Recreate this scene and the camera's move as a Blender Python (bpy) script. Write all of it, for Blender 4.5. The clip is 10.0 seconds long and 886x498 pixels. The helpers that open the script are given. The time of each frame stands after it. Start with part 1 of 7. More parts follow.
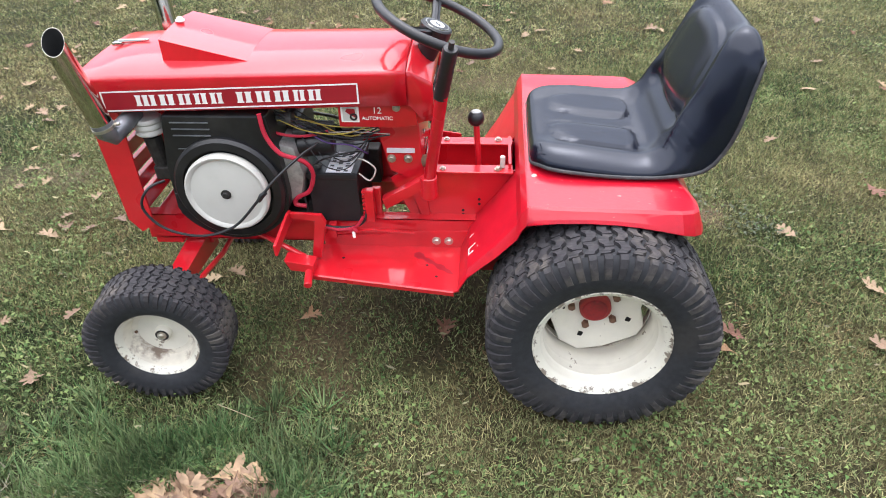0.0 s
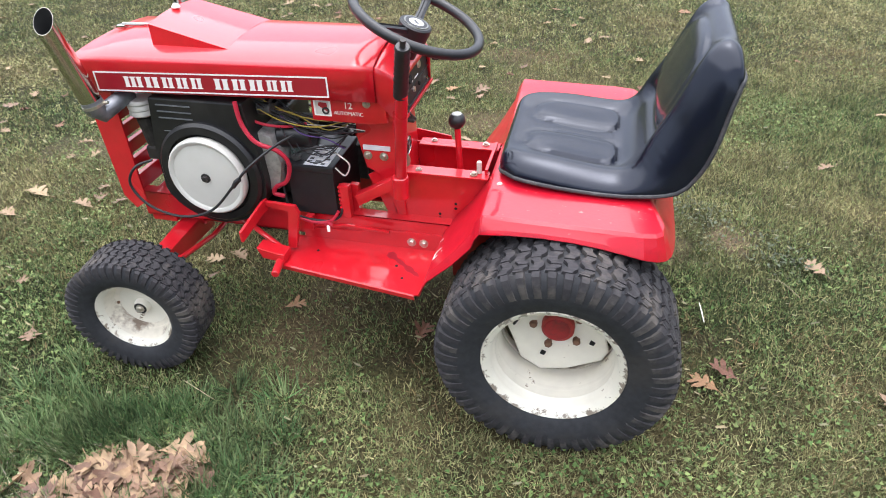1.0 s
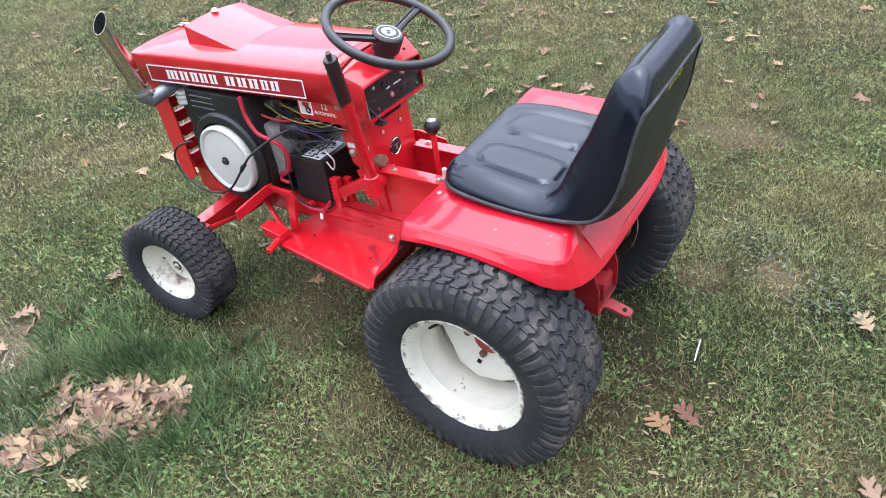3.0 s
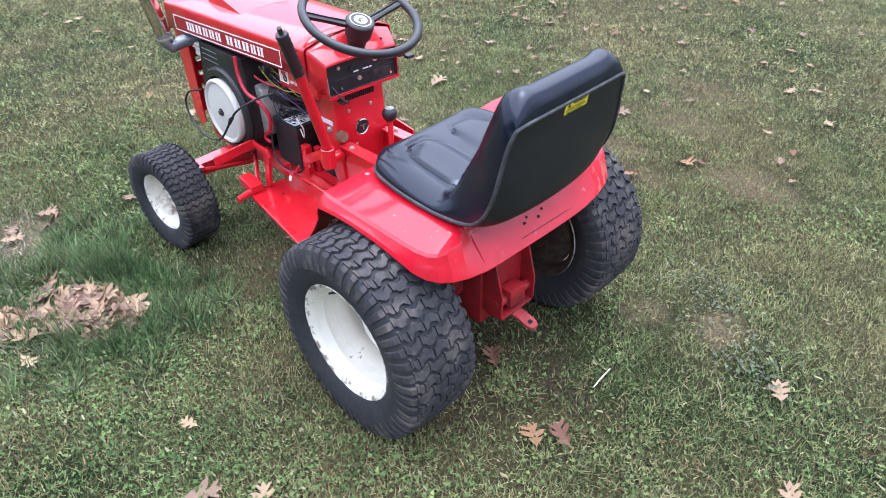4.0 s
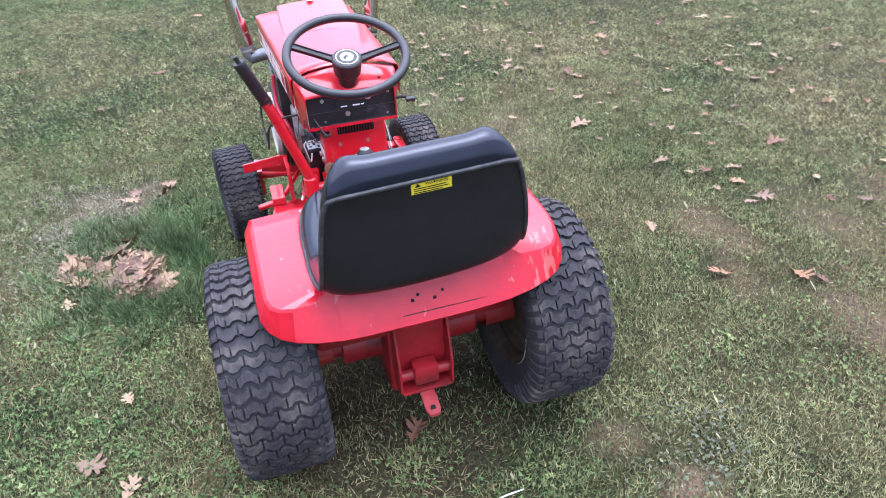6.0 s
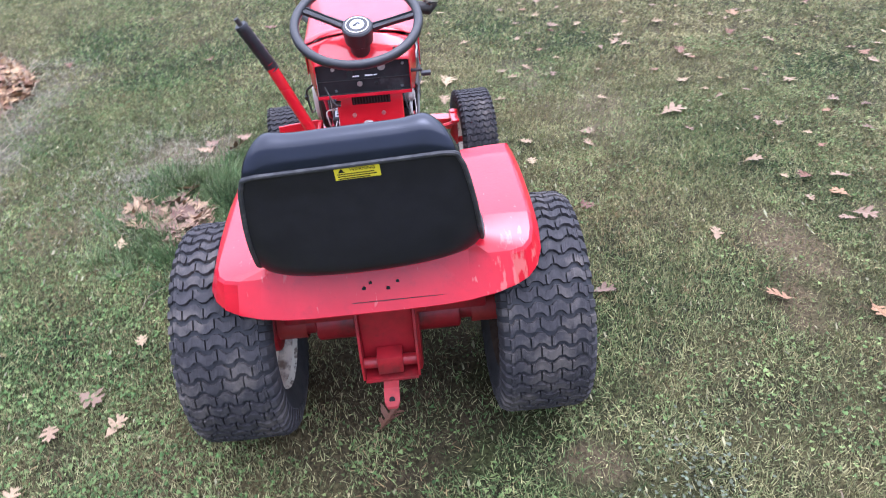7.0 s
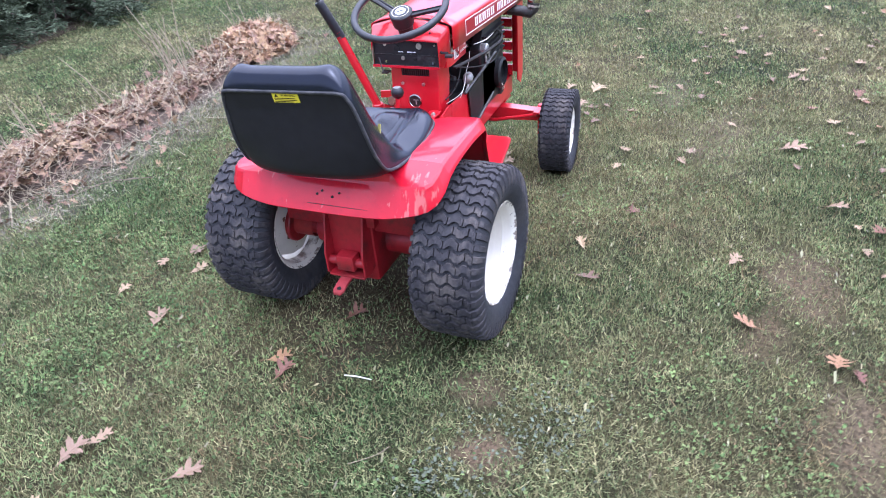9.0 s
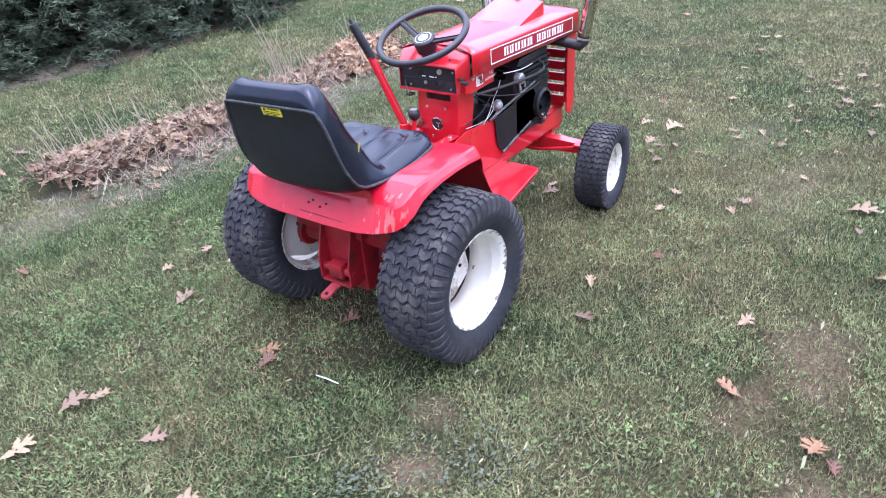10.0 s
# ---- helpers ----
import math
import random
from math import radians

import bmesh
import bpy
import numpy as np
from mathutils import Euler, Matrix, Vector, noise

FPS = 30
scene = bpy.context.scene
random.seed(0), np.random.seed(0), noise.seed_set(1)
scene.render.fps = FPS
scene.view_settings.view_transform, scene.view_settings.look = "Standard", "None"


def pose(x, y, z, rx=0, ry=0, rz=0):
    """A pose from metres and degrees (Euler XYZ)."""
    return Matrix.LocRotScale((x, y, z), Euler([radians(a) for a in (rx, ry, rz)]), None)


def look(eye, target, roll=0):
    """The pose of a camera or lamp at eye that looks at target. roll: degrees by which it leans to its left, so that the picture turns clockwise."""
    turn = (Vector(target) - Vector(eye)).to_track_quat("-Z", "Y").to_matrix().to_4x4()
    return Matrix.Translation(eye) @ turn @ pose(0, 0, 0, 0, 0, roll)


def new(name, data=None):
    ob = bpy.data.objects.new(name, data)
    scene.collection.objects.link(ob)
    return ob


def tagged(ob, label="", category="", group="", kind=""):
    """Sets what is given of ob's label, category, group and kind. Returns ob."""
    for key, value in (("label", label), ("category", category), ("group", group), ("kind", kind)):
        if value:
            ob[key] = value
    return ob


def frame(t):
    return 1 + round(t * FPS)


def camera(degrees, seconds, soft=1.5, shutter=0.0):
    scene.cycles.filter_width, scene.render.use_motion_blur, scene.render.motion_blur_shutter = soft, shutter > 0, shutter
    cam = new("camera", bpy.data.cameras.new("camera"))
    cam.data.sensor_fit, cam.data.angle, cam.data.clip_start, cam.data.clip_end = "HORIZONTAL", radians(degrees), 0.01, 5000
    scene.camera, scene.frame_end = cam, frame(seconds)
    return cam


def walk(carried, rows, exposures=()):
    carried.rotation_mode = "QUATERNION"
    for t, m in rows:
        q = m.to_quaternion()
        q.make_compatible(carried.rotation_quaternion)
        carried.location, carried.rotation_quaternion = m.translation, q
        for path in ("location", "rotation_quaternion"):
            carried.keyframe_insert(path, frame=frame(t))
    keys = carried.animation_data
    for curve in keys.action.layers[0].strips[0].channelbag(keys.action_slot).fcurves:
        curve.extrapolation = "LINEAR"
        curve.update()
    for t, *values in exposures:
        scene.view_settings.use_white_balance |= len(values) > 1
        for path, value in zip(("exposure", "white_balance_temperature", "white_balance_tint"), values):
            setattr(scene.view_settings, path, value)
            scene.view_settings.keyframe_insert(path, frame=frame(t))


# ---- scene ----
cam = camera(66.7, 10.0, soft=0.95, shutter=0.3)
PATH = [
    (0, (-0.265, -1.695, 1.45), (-0.406, -0.082, 0.276), -1.6),
    (0.5, (-0.114, -1.665, 1.43), (-0.417, -0.073, 0.258), -3.4),
    (1, (0.056, -1.611, 1.426), (-0.353, -0.038, 0.261), -1.8),
    (1.5, (0.246, -1.605, 1.442), (-0.358, -0.092, 0.282), -4.1),
    (2, (0.463, -1.6, 1.449), (-0.29, -0.147, 0.299), -5.3),
    (2.2, (0.52, -1.567, 1.454), (-0.286, -0.147, 0.299), -6.2),
    (3.3, (0.783, -1.314, 1.473), (-0.243, -0.058, 0.304), -5.3),
    (3.5, (0.878, -1.275, 1.477), (-0.186, -0.055, 0.303), -2.6),
    (4, (1.119, -1.172, 1.49), (-0.053, -0.045, 0.325), -1.0),
    (4.5, (1.199, -0.973, 1.462), (-0.115, 0.001, 0.311), -1.9),
    (5, (1.247, -0.747, 1.469), (-0.173, 0.075, 0.324), -3.6),
    (5.2, (1.257, -0.686, 1.48), (-0.185, 0.098, 0.337), -3.9),
    (6.3, (1.456, -0.181, 1.498), (-0.185, 0.158, 0.406), -3.2),
    (6.5, (1.432, -0.102, 1.484), (-0.226, 0.147, 0.394), -4.1),
    (7, (1.392, 0.093, 1.467), (-0.226, 0.17, 0.294), -4.1),
    (7.5, (1.54, 0.291, 1.459), (-0.05, 0.057, 0.268), -2.9),
    (8, (1.634, 0.481, 1.451), (0.069, 0.079, 0.273), -6.3),
    (8.5, (1.681, 0.76, 1.457), (0.157, 0.196, 0.291), -6.4),
    (9, (1.735, 1.067, 1.488), (0.214, 0.362, 0.396), -5.3),
    (9.5, (1.691, 1.344, 1.508), (0.276, 0.421, 0.437), -5.7),
    (10, (1.531, 1.518, 1.496), (0.176, 0.459, 0.474), -5.0),
]
EXPOSURES = [(0, 1.86, 6050, 12), (2.2, 1.94, 5900, 11), (3.5, 2.00, 5500, 14), (5, 2.07, 5300, 18), (6.5, 2.10, 5300, 22), (8, 2.06, 5250, 22), (10, 2.10, 5100, 24)]
walk(cam, [(t, look(eye, target, roll)) for t, eye, target, roll in PATH], EXPOSURES)

# ---- world and light ----
world = bpy.data.worlds.new("overcast_sky")
scene.world = world
world.use_nodes = True
wn = world.node_tree.nodes
wl = world.node_tree.links
sky = wn.new("ShaderNodeTexSky")
sky.sky_type = "NISHITA"
sky.sun_disc = False
sky.sun_elevation = radians(80)
sky.sun_rotation = radians(0)
sky.dust_density = 4.0
pale = wn.new("ShaderNodeHueSaturation")
pale.inputs["Saturation"].default_value = 0.35
wl.new(sky.outputs["Color"], pale.inputs["Color"])
wl.new(pale.outputs["Color"], wn["Background"].inputs["Color"])
wn["Background"].inputs["Strength"].default_value = 0.10

sun = new("sun", bpy.data.lights.new("sun", "SUN"))
sun.data.energy = 1.42
sun.data.angle = radians(118)
sun.data.color = (1.0, 0.96, 0.9)
sun.matrix_world = look((-0.6, 0.0, 4.0), (0, 0, 0))


# ---- materials ----
def mat(name, base, rough=0.5, metal=0.0, var=0.12, scale=30.0, bump=0.0, bump_scale=200.0, coat=0.0, spec=0.5, tint=None, tint_amount=0.5, tint_scale=6.0, tint_edge=(0.5, 0.65), random_by="", rough_var=0.08):
    """A surface with fine grain, a second colour in patches, and relief."""
    m = bpy.data.materials.new(name)
    m.use_nodes = True
    n, l = m.node_tree.nodes, m.node_tree.links
    b = n["Principled BSDF"]
    b.inputs["Metallic"].default_value = metal
    b.inputs["Coat Weight"].default_value = coat
    b.inputs["Coat Roughness"].default_value = 0.08
    b.inputs["Coat IOR"].default_value = 1.65
    b.inputs["Specular IOR Level"].default_value = spec
    geo = n.new("ShaderNodeTexCoord")
    grain = n.new("ShaderNodeTexNoise")
    grain.inputs["Scale"].default_value = scale
    grain.inputs["Detail"].default_value = 6
    l.new(geo.outputs["Object"], grain.inputs["Vector"])
    ramp = n.new("ShaderNodeValToRGB")
    ramp.color_ramp.elements[0].position, ramp.color_ramp.elements[1].position = 0.3, 0.7
    ramp.color_ramp.elements[0].color = (*[c * (1 - var) for c in base], 1)
    ramp.color_ramp.elements[1].color = (*[min(1, c * (1 + var)) for c in base], 1)
    l.new(grain.outputs["Fac"], ramp.inputs["Fac"])
    colour = ramp.outputs["Color"]
    if tint:
        patch = n.new("ShaderNodeTexNoise")
        patch.inputs["Scale"].default_value = tint_scale
        patch.inputs["Detail"].default_value = 8
        patch.inputs["Roughness"].default_value = 0.65
        l.new(geo.outputs["Object"], patch.inputs["Vector"])
        edge = n.new("ShaderNodeMapRange")
        edge.inputs["From Min"].default_value, edge.inputs["From Max"].default_value = tint_edge
        edge.inputs["To Max"].default_value = tint_amount
        l.new(patch.outputs["Fac"], edge.inputs["Value"])
        mix = n.new("ShaderNodeMixRGB")
        mix.inputs["Color2"].default_value = (*tint, 1)
        l.new(edge.outputs["Result"], mix.inputs["Fac"])
        l.new(colour, mix.inputs["Color1"])
        colour = mix.outputs["Color"]
    if random_by:
        if random_by == "island":
            source = n.new("ShaderNodeNewGeometry").outputs["Random Per Island"]
        else:
            source = n.new("ShaderNodeObjectInfo").outputs["Random"]
        hsv = n.new("ShaderNodeHueSaturation")
        span = n.new("ShaderNodeMapRange")
        span.inputs["To Min"].default_value, span.inputs["To Max"].default_value = 0.55, 1.25
        l.new(source, span.inputs["Value"])
        l.new(span.outputs["Result"], hsv.inputs["Value"])
        hue = n.new("ShaderNodeMath")
        hue.operation = "MULTIPLY_ADD"
        hue.inputs[1].default_value, hue.inputs[2].default_value = 0.035, 0.4825
        l.new(source, hue.inputs[0])
        l.new(hue.outputs[0], hsv.inputs["Hue"])
        l.new(colour, hsv.inputs["Color"])
        colour = hsv.outputs["Color"]
    l.new(colour, b.inputs["Base Color"])
    wear = n.new("ShaderNodeTexNoise")
    wear.inputs["Scale"].default_value = scale * 0.4
    l.new(geo.outputs["Object"], wear.inputs["Vector"])
    rr = n.new("ShaderNodeMapRange")
    rr.inputs["To Min"].default_value, rr.inputs["To Max"].default_value = max(0.02, rough - rough_var), min(1, rough + rough_var)
    l.new(wear.outputs["Fac"], rr.inputs["Value"])
    l.new(rr.outputs["Result"], b.inputs["Roughness"])
    if bump:
        fine = n.new("ShaderNodeTexNoise")
        fine.inputs["Scale"].default_value = bump_scale
        fine.inputs["Detail"].default_value = 4
        l.new(geo.outputs["Object"], fine.inputs["Vector"])
        bp = n.new("ShaderNodeBump")
        bp.inputs["Strength"].default_value = bump
        bp.inputs["Distance"].default_value = 0.002
        l.new(fine.outputs["Fac"], bp.inputs["Height"])
        l.new(bp.outputs["Normal"], b.inputs["Normal"])
    return m


RED = mat("red_enamel", (0.54, 0.010, 0.019), 0.30, var=0.06, scale=14, spec=0.3, coat=0.75, bump=0.05, bump_scale=60, tint=(0.40, 0.008, 0.012), tint_amount=0.5, tint_scale=9)
RED_HOOD = mat("waxed_red_enamel", (0.54, 0.010, 0.019), 0.30, var=0.06, scale=14, spec=0.3, coat=0.75, bump=0.05, bump_scale=60, tint=(0.40, 0.008, 0.012), tint_amount=0.5, tint_scale=9)
RED_HOOD.node_tree.nodes["Principled BSDF"].inputs["Coat IOR"].default_value = 1.62
RED_WORN = mat("red_enamel_worn", (0.49, 0.007, 0.021), 0.34, var=0.08, scale=20, spec=0.2, coat=0.5, bump=0.12, bump_scale=120, tint=(0.33, 0.008, 0.020), tint_amount=0.6, tint_scale=22, tint_edge=(0.55, 0.7))
# base red darkened for the shade below the fender, plus greasy patches
RED_GREASY_SHADED = mat("shaded_greasy_red_paint", (0.29, 0.007, 0.013), 0.55, var=0.2, scale=30, coat=0.1, bump=0.15, tint=(0.07, 0.015, 0.012), tint_amount=0.7, tint_scale=11)
MAROON = mat("maroon_print", (0.30, 0.008, 0.018), 0.35, var=0.05, coat=0.2)
WHITE = mat("white_print", (0.82, 0.8, 0.76), 0.4, var=0.03)
CREAM = mat("cream_wheel_enamel", (0.72, 0.685, 0.590), 0.40, var=0.05, scale=25, coat=0.1, bump=0.08, bump_scale=90, tint=(0.16, 0.11, 0.07), tint_amount=0.9, tint_scale=26, tint_edge=(0.64, 0.67))
CREAM_DIRTY = mat("cream_enamel_muddy", (0.70, 0.65, 0.55), 0.55, var=0.12, scale=25, bump=0.15, tint=(0.15, 0.10, 0.07), tint_amount=0.9, tint_scale=11, tint_edge=(0.5, 0.62))
RUBBER = mat("tyre_rubber", (0.024, 0.025, 0.029), 0.72, var=0.25, scale=60, bump=0.25, bump_scale=350, tint=(0.060, 0.052, 0.045), tint_amount=0.35, tint_scale=7, spec=0.35)
TREAD = mat("tyre_tread_rubber", (0.034, 0.032, 0.035), 0.8, var=0.25, scale=70, bump=0.3, bump_scale=350, tint=(0.15, 0.13, 0.11), tint_amount=0.5, tint_scale=9, spec=0.3)
VINYL = mat("black_vinyl", (0.005, 0.0065, 0.013), 0.21, var=0.2, scale=40, bump=0.03, bump_scale=420, spec=0.50, rough_var=0.06)
SHELL = mat("black_seat_shell", (0.015, 0.0145, 0.018), 0.42, spec=0.28, var=0.2, scale=25, bump=0.1, bump_scale=260, rough_var=0.1)
PIPING = mat("worn_black_piping", (0.028, 0.028, 0.031), 0.6, var=0.3, scale=60, bump=0.1, tint=(0.10, 0.095, 0.09), tint_amount=0.5, tint_scale=40)
VINYL.node_tree.nodes["Principled BSDF"].inputs["Specular Tint"].default_value = (0.85, 0.89, 1.0, 1.0)
PLASTIC = mat("black_plastic", (0.014, 0.014, 0.016), 0.4, var=0.2, scale=50, bump=0.06)
SHROUD = mat("black_engine_paint", (0.010, 0.010, 0.011), 0.4, var=0.3, scale=30, bump=0.06, tint=(0.03, 0.028, 0.025), tint_amount=0.5, tint_scale=12)
ENGINE = mat("grey_cast_metal", (0.11, 0.11, 0.105), 0.6, metal=0.5, var=0.3, scale=60, bump=0.3, tint=(0.03, 0.025, 0.02), tint_amount=0.8, tint_scale=20)
ALU = mat("weathered_cast_aluminium", (0.42, 0.42, 0.40), 0.5, metal=0.6, var=0.2, scale=50, bump=0.25, tint=(0.12, 0.11, 0.10), tint_amount=0.7, tint_scale=18)
DARK = mat("greasy_dark_metal", (0.035, 0.032, 0.03), 0.5, metal=0.3, var=0.4, scale=60, bump=0.25)
CHROME = mat("chrome", (0.52, 0.50, 0.44), 0.12, metal=1.0, var=0.06, scale=20, rough_var=0.05)
SOOT = mat("soot", (0.006, 0.006, 0.006), 0.95, var=0.2)
MUD = mat("dried_mud", (0.055, 0.040, 0.030), 0.9, var=0.35, scale=40, bump=0.5, bump_scale=90, tint=(0.10, 0.075, 0.055), tint_amount=0.6, tint_scale=14, spec=0.1)
ZINC = mat("zinc_hardware", (0.55, 0.53, 0.47), 0.35, metal=0.9, var=0.15, scale=80, tint=(0.3, 0.2, 0.1), tint_amount=0.5, tint_scale=30)
GALV = mat("grey_pipe_elbow", (0.22, 0.23, 0.25), 0.45, metal=0.7, var=0.15, scale=50, bump=0.1)
RUST = mat("rusty_steel", (0.16, 0.085, 0.05), 0.8, var=0.3, scale=70, bump=0.3)
IVORY = mat("ivory_plastic", (0.56, 0.545, 0.50), 0.45, var=0.04, scale=15, tint=(0.5, 0.48, 0.42), tint_amount=0.4, tint_scale=10)
YELLOW = mat("yellow_sticker", (0.72, 0.60, 0.02), 0.4, var=0.05)
OLIVE_TAG = mat("olive_cloth", (0.30, 0.27, 0.06), 0.7, var=0.1)
RED_RUBBER = mat("red_cable_sheath", (0.45, 0.02, 0.045), 0.4, var=0.1)
YELLOW_WIRE = mat("yellow_wire_sheath", (0.42, 0.33, 0.05), 0.4, var=0.1)
PURPLE_WIRE = mat("purple_wire_sheath", (0.1, 0.05, 0.2), 0.4, var=0.1)
PALE_WIRE = mat("pale_wire_sheath", (0.6, 0.57, 0.52), 0.4, var=0.1)
FADED = mat("faded_red_paint", (0.33, 0.030, 0.035), 0.6, var=0.2, scale=40, bump=0.1, tint=(0.16, 0.05, 0.04), tint_amount=0.5, tint_scale=14)
GREY_PRINT = mat("grey_label_paper", (0.66, 0.67, 0.70), 0.5, var=0.08)
HUBRED = mat("dull_red_hub_paint", (0.30, 0.025, 0.02), 0.55, var=0.15, scale=60, bump=0.15)
DASH = mat("black_dash_panel", (0.012, 0.012, 0.013), 0.45, var=0.3, scale=40, spec=0.35, tint=(0.06, 0.06, 0.06), tint_amount=0.6, tint_scale=18, tint_edge=(0.58, 0.7))
CLEARJAR = mat("pale_green_plastic", (0.25, 0.32, 0.28), 0.3, var=0.2)


def scuffed(m, centre, reach, colour):
    """Adds worn streaks of another colour to a paint, in one bruised place."""
    n, l = m.node_tree.nodes, m.node_tree.links
    b = n["Principled BSDF"]
    was = b.inputs["Base Color"].links[0].from_socket
    pos = n.new("ShaderNodeTexCoord").outputs["Object"]
    far = n.new("ShaderNodeVectorMath")
    far.operation = "DISTANCE"
    far.inputs[1].default_value = centre
    l.new(pos, far.inputs[0])
    near = n.new("ShaderNodeMapRange")
    near.inputs["From Min"].default_value, near.inputs["From Max"].default_value = reach * 0.4, reach
    near.inputs["To Min"].default_value, near.inputs["To Max"].default_value = 0.17, 0.0
    l.new(far.outputs["Value"], near.inputs["Value"])
    stretch = n.new("ShaderNodeMapping")
    stretch.inputs["Scale"].default_value = (45, 70, 14)
    l.new(pos, stretch.inputs["Vector"])
    streak = n.new("ShaderNodeTexNoise")
    streak.inputs["Scale"].default_value, streak.inputs["Detail"].default_value = 1.0, 5
    l.new(stretch.outputs["Vector"], streak.inputs["Vector"])
    add = n.new("ShaderNodeMath")
    l.new(streak.outputs["Fac"], add.inputs[0])
    l.new(near.outputs["Result"], add.inputs[1])
    cut = n.new("ShaderNodeMapRange")
    cut.inputs["From Min"].default_value, cut.inputs["From Max"].default_value = 0.68, 0.76
    cut.inputs["To Max"].default_value = 0.65
    l.new(add.outputs[0], cut.inputs["Value"])
    mix = n.new("ShaderNodeMixRGB")
    mix.inputs["Color2"].default_value = (*colour, 1)
    l.new(cut.outputs["Result"], mix.inputs["Fac"])
    l.new(was, mix.inputs["Color1"])
    l.new(mix.outputs["Color"], b.inputs["Base Color"])


def flaking(m, r0, r1, colour):
    """Adds paint lost in flakes towards a wheel's rim."""
    n, l = m.node_tree.nodes, m.node_tree.links
    b = n["Principled BSDF"]
    was = b.inputs["Base Color"].links[0].from_socket
    flat = n.new("ShaderNodeMapping")
    flat.inputs["Scale"].default_value = (1, 0, 1)
    pos = n.new("ShaderNodeTexCoord").outputs["Object"]
    l.new(pos, flat.inputs["Vector"])
    far = n.new("ShaderNodeVectorMath")
    far.operation = "LENGTH"
    l.new(flat.outputs["Vector"], far.inputs[0])
    edge = n.new("ShaderNodeMapRange")
    edge.inputs["From Min"].default_value, edge.inputs["From Max"].default_value = r0, r1
    edge.inputs["To Max"].default_value = 0.20
    l.new(far.outputs["Value"], edge.inputs["Value"])
    chip = n.new("ShaderNodeTexNoise")
    chip.inputs["Scale"].default_value, chip.inputs["Detail"].default_value, chip.inputs["Roughness"].default_value = 34, 7, 0.7
    l.new(pos, chip.inputs["Vector"])
    add = n.new("ShaderNodeMath")
    l.new(chip.outputs["Fac"], add.inputs[0])
    l.new(edge.outputs["Result"], add.inputs[1])
    bare = n.new("ShaderNodeMapRange")
    bare.inputs["From Min"].default_value, bare.inputs["From Max"].default_value = 0.69, 0.73
    bare.inputs["To Max"].default_value = 0.85
    l.new(add.outputs[0], bare.inputs["Value"])
    mix = n.new("ShaderNodeMixRGB")
    mix.inputs["Color2"].default_value = (*colour, 1)
    l.new(bare.outputs["Result"], mix.inputs["Fac"])
    l.new(was, mix.inputs["Color1"])
    l.new(mix.outputs["Color"], b.inputs["Base Color"])


CREAM_FRONT = CREAM.copy()
CREAM_FRONT.name = "cream_front_wheel_enamel"
flaking(CREAM, 0.146, 0.166, (0.13, 0.09, 0.06))
flaking(CREAM_FRONT, 0.080, 0.112, (0.15, 0.10, 0.06))
scuffed(RED_WORN, (0.215, 0.315, 0.535), 0.13, (0.50, 0.16, 0.14))
scuffed(RED_WORN, (0.20, -0.22, 0.585), 0.05, (0.50, 0.12, 0.11))


# ---- mesh helpers ----
TBASE = Vector((-0.55, 0, 0))


def part(name, bm, material, parent=None, label="", smooth=False, basis=None):
    """Links a bmesh as one mesh object under a thing or a part."""
    me = bpy.data.meshes.new(name)
    bmesh.ops.recalc_face_normals(bm, faces=bm.faces)
    for f in bm.faces:
        f.smooth = smooth
    bm.to_mesh(me)
    bm.free()
    if smooth:
        me.set_sharp_from_angle(angle=radians(38))
    me.materials.append(material)
    ob = new(name, me)
    if parent:
        ob.parent = parent
        if parent.type == "EMPTY":
            ob.matrix_parent_inverse = Matrix.Translation(-parent.location)
    if basis is not None:
        ob.matrix_basis = basis
    return tagged(ob, label) if label else ob


def box(bm, x0, x1, y0, y1, z0, z1, bevel=0.0, m=None):
    r = bmesh.ops.create_cube(bm, size=1.0)
    vs = r["verts"]
    for v in vs:
        v.co = Vector((x0 + (v.co.x + 0.5) * (x1 - x0), y0 + (v.co.y + 0.5) * (y1 - y0), z0 + (v.co.z + 0.5) * (z1 - z0)))
    if bevel:
        es = list({e for v in vs for e in v.link_edges})
        q = bmesh.ops.bevel(bm, geom=es, offset=bevel, segments=2, affect="EDGES", profile=0.6)
        vs = list({v for f in q["faces"] for v in f.verts} | {v for v in vs if v.is_valid})
    if m:
        bmesh.ops.transform(bm, matrix=m, verts=[v for v in vs if v.is_valid])
    return bm


def prism(bm, pts, axis, a, b, bevel=0.0):
    """A flat outline, given in the two other axes in xyz order, drawn out along axis from a to b."""
    def place(p, h):
        q = list(p)
        q.insert("xyz".index(axis), h)
        return Vector(q)
    lo = [bm.verts.new(place(p, a)) for p in pts]
    hi = [bm.verts.new(place(p, b)) for p in pts]
    n = len(pts)
    fs = [bm.faces.new(lo[::-1]), bm.faces.new(hi)]
    for i in range(n):
        fs.append(bm.faces.new((lo[i], lo[(i + 1) % n], hi[(i + 1) % n], hi[i])))
    if bevel:
        es = list({e for f in fs for e in f.edges})
        bmesh.ops.bevel(bm, geom=es, offset=bevel, segments=2, affect="EDGES", profile=0.6)
    return bm


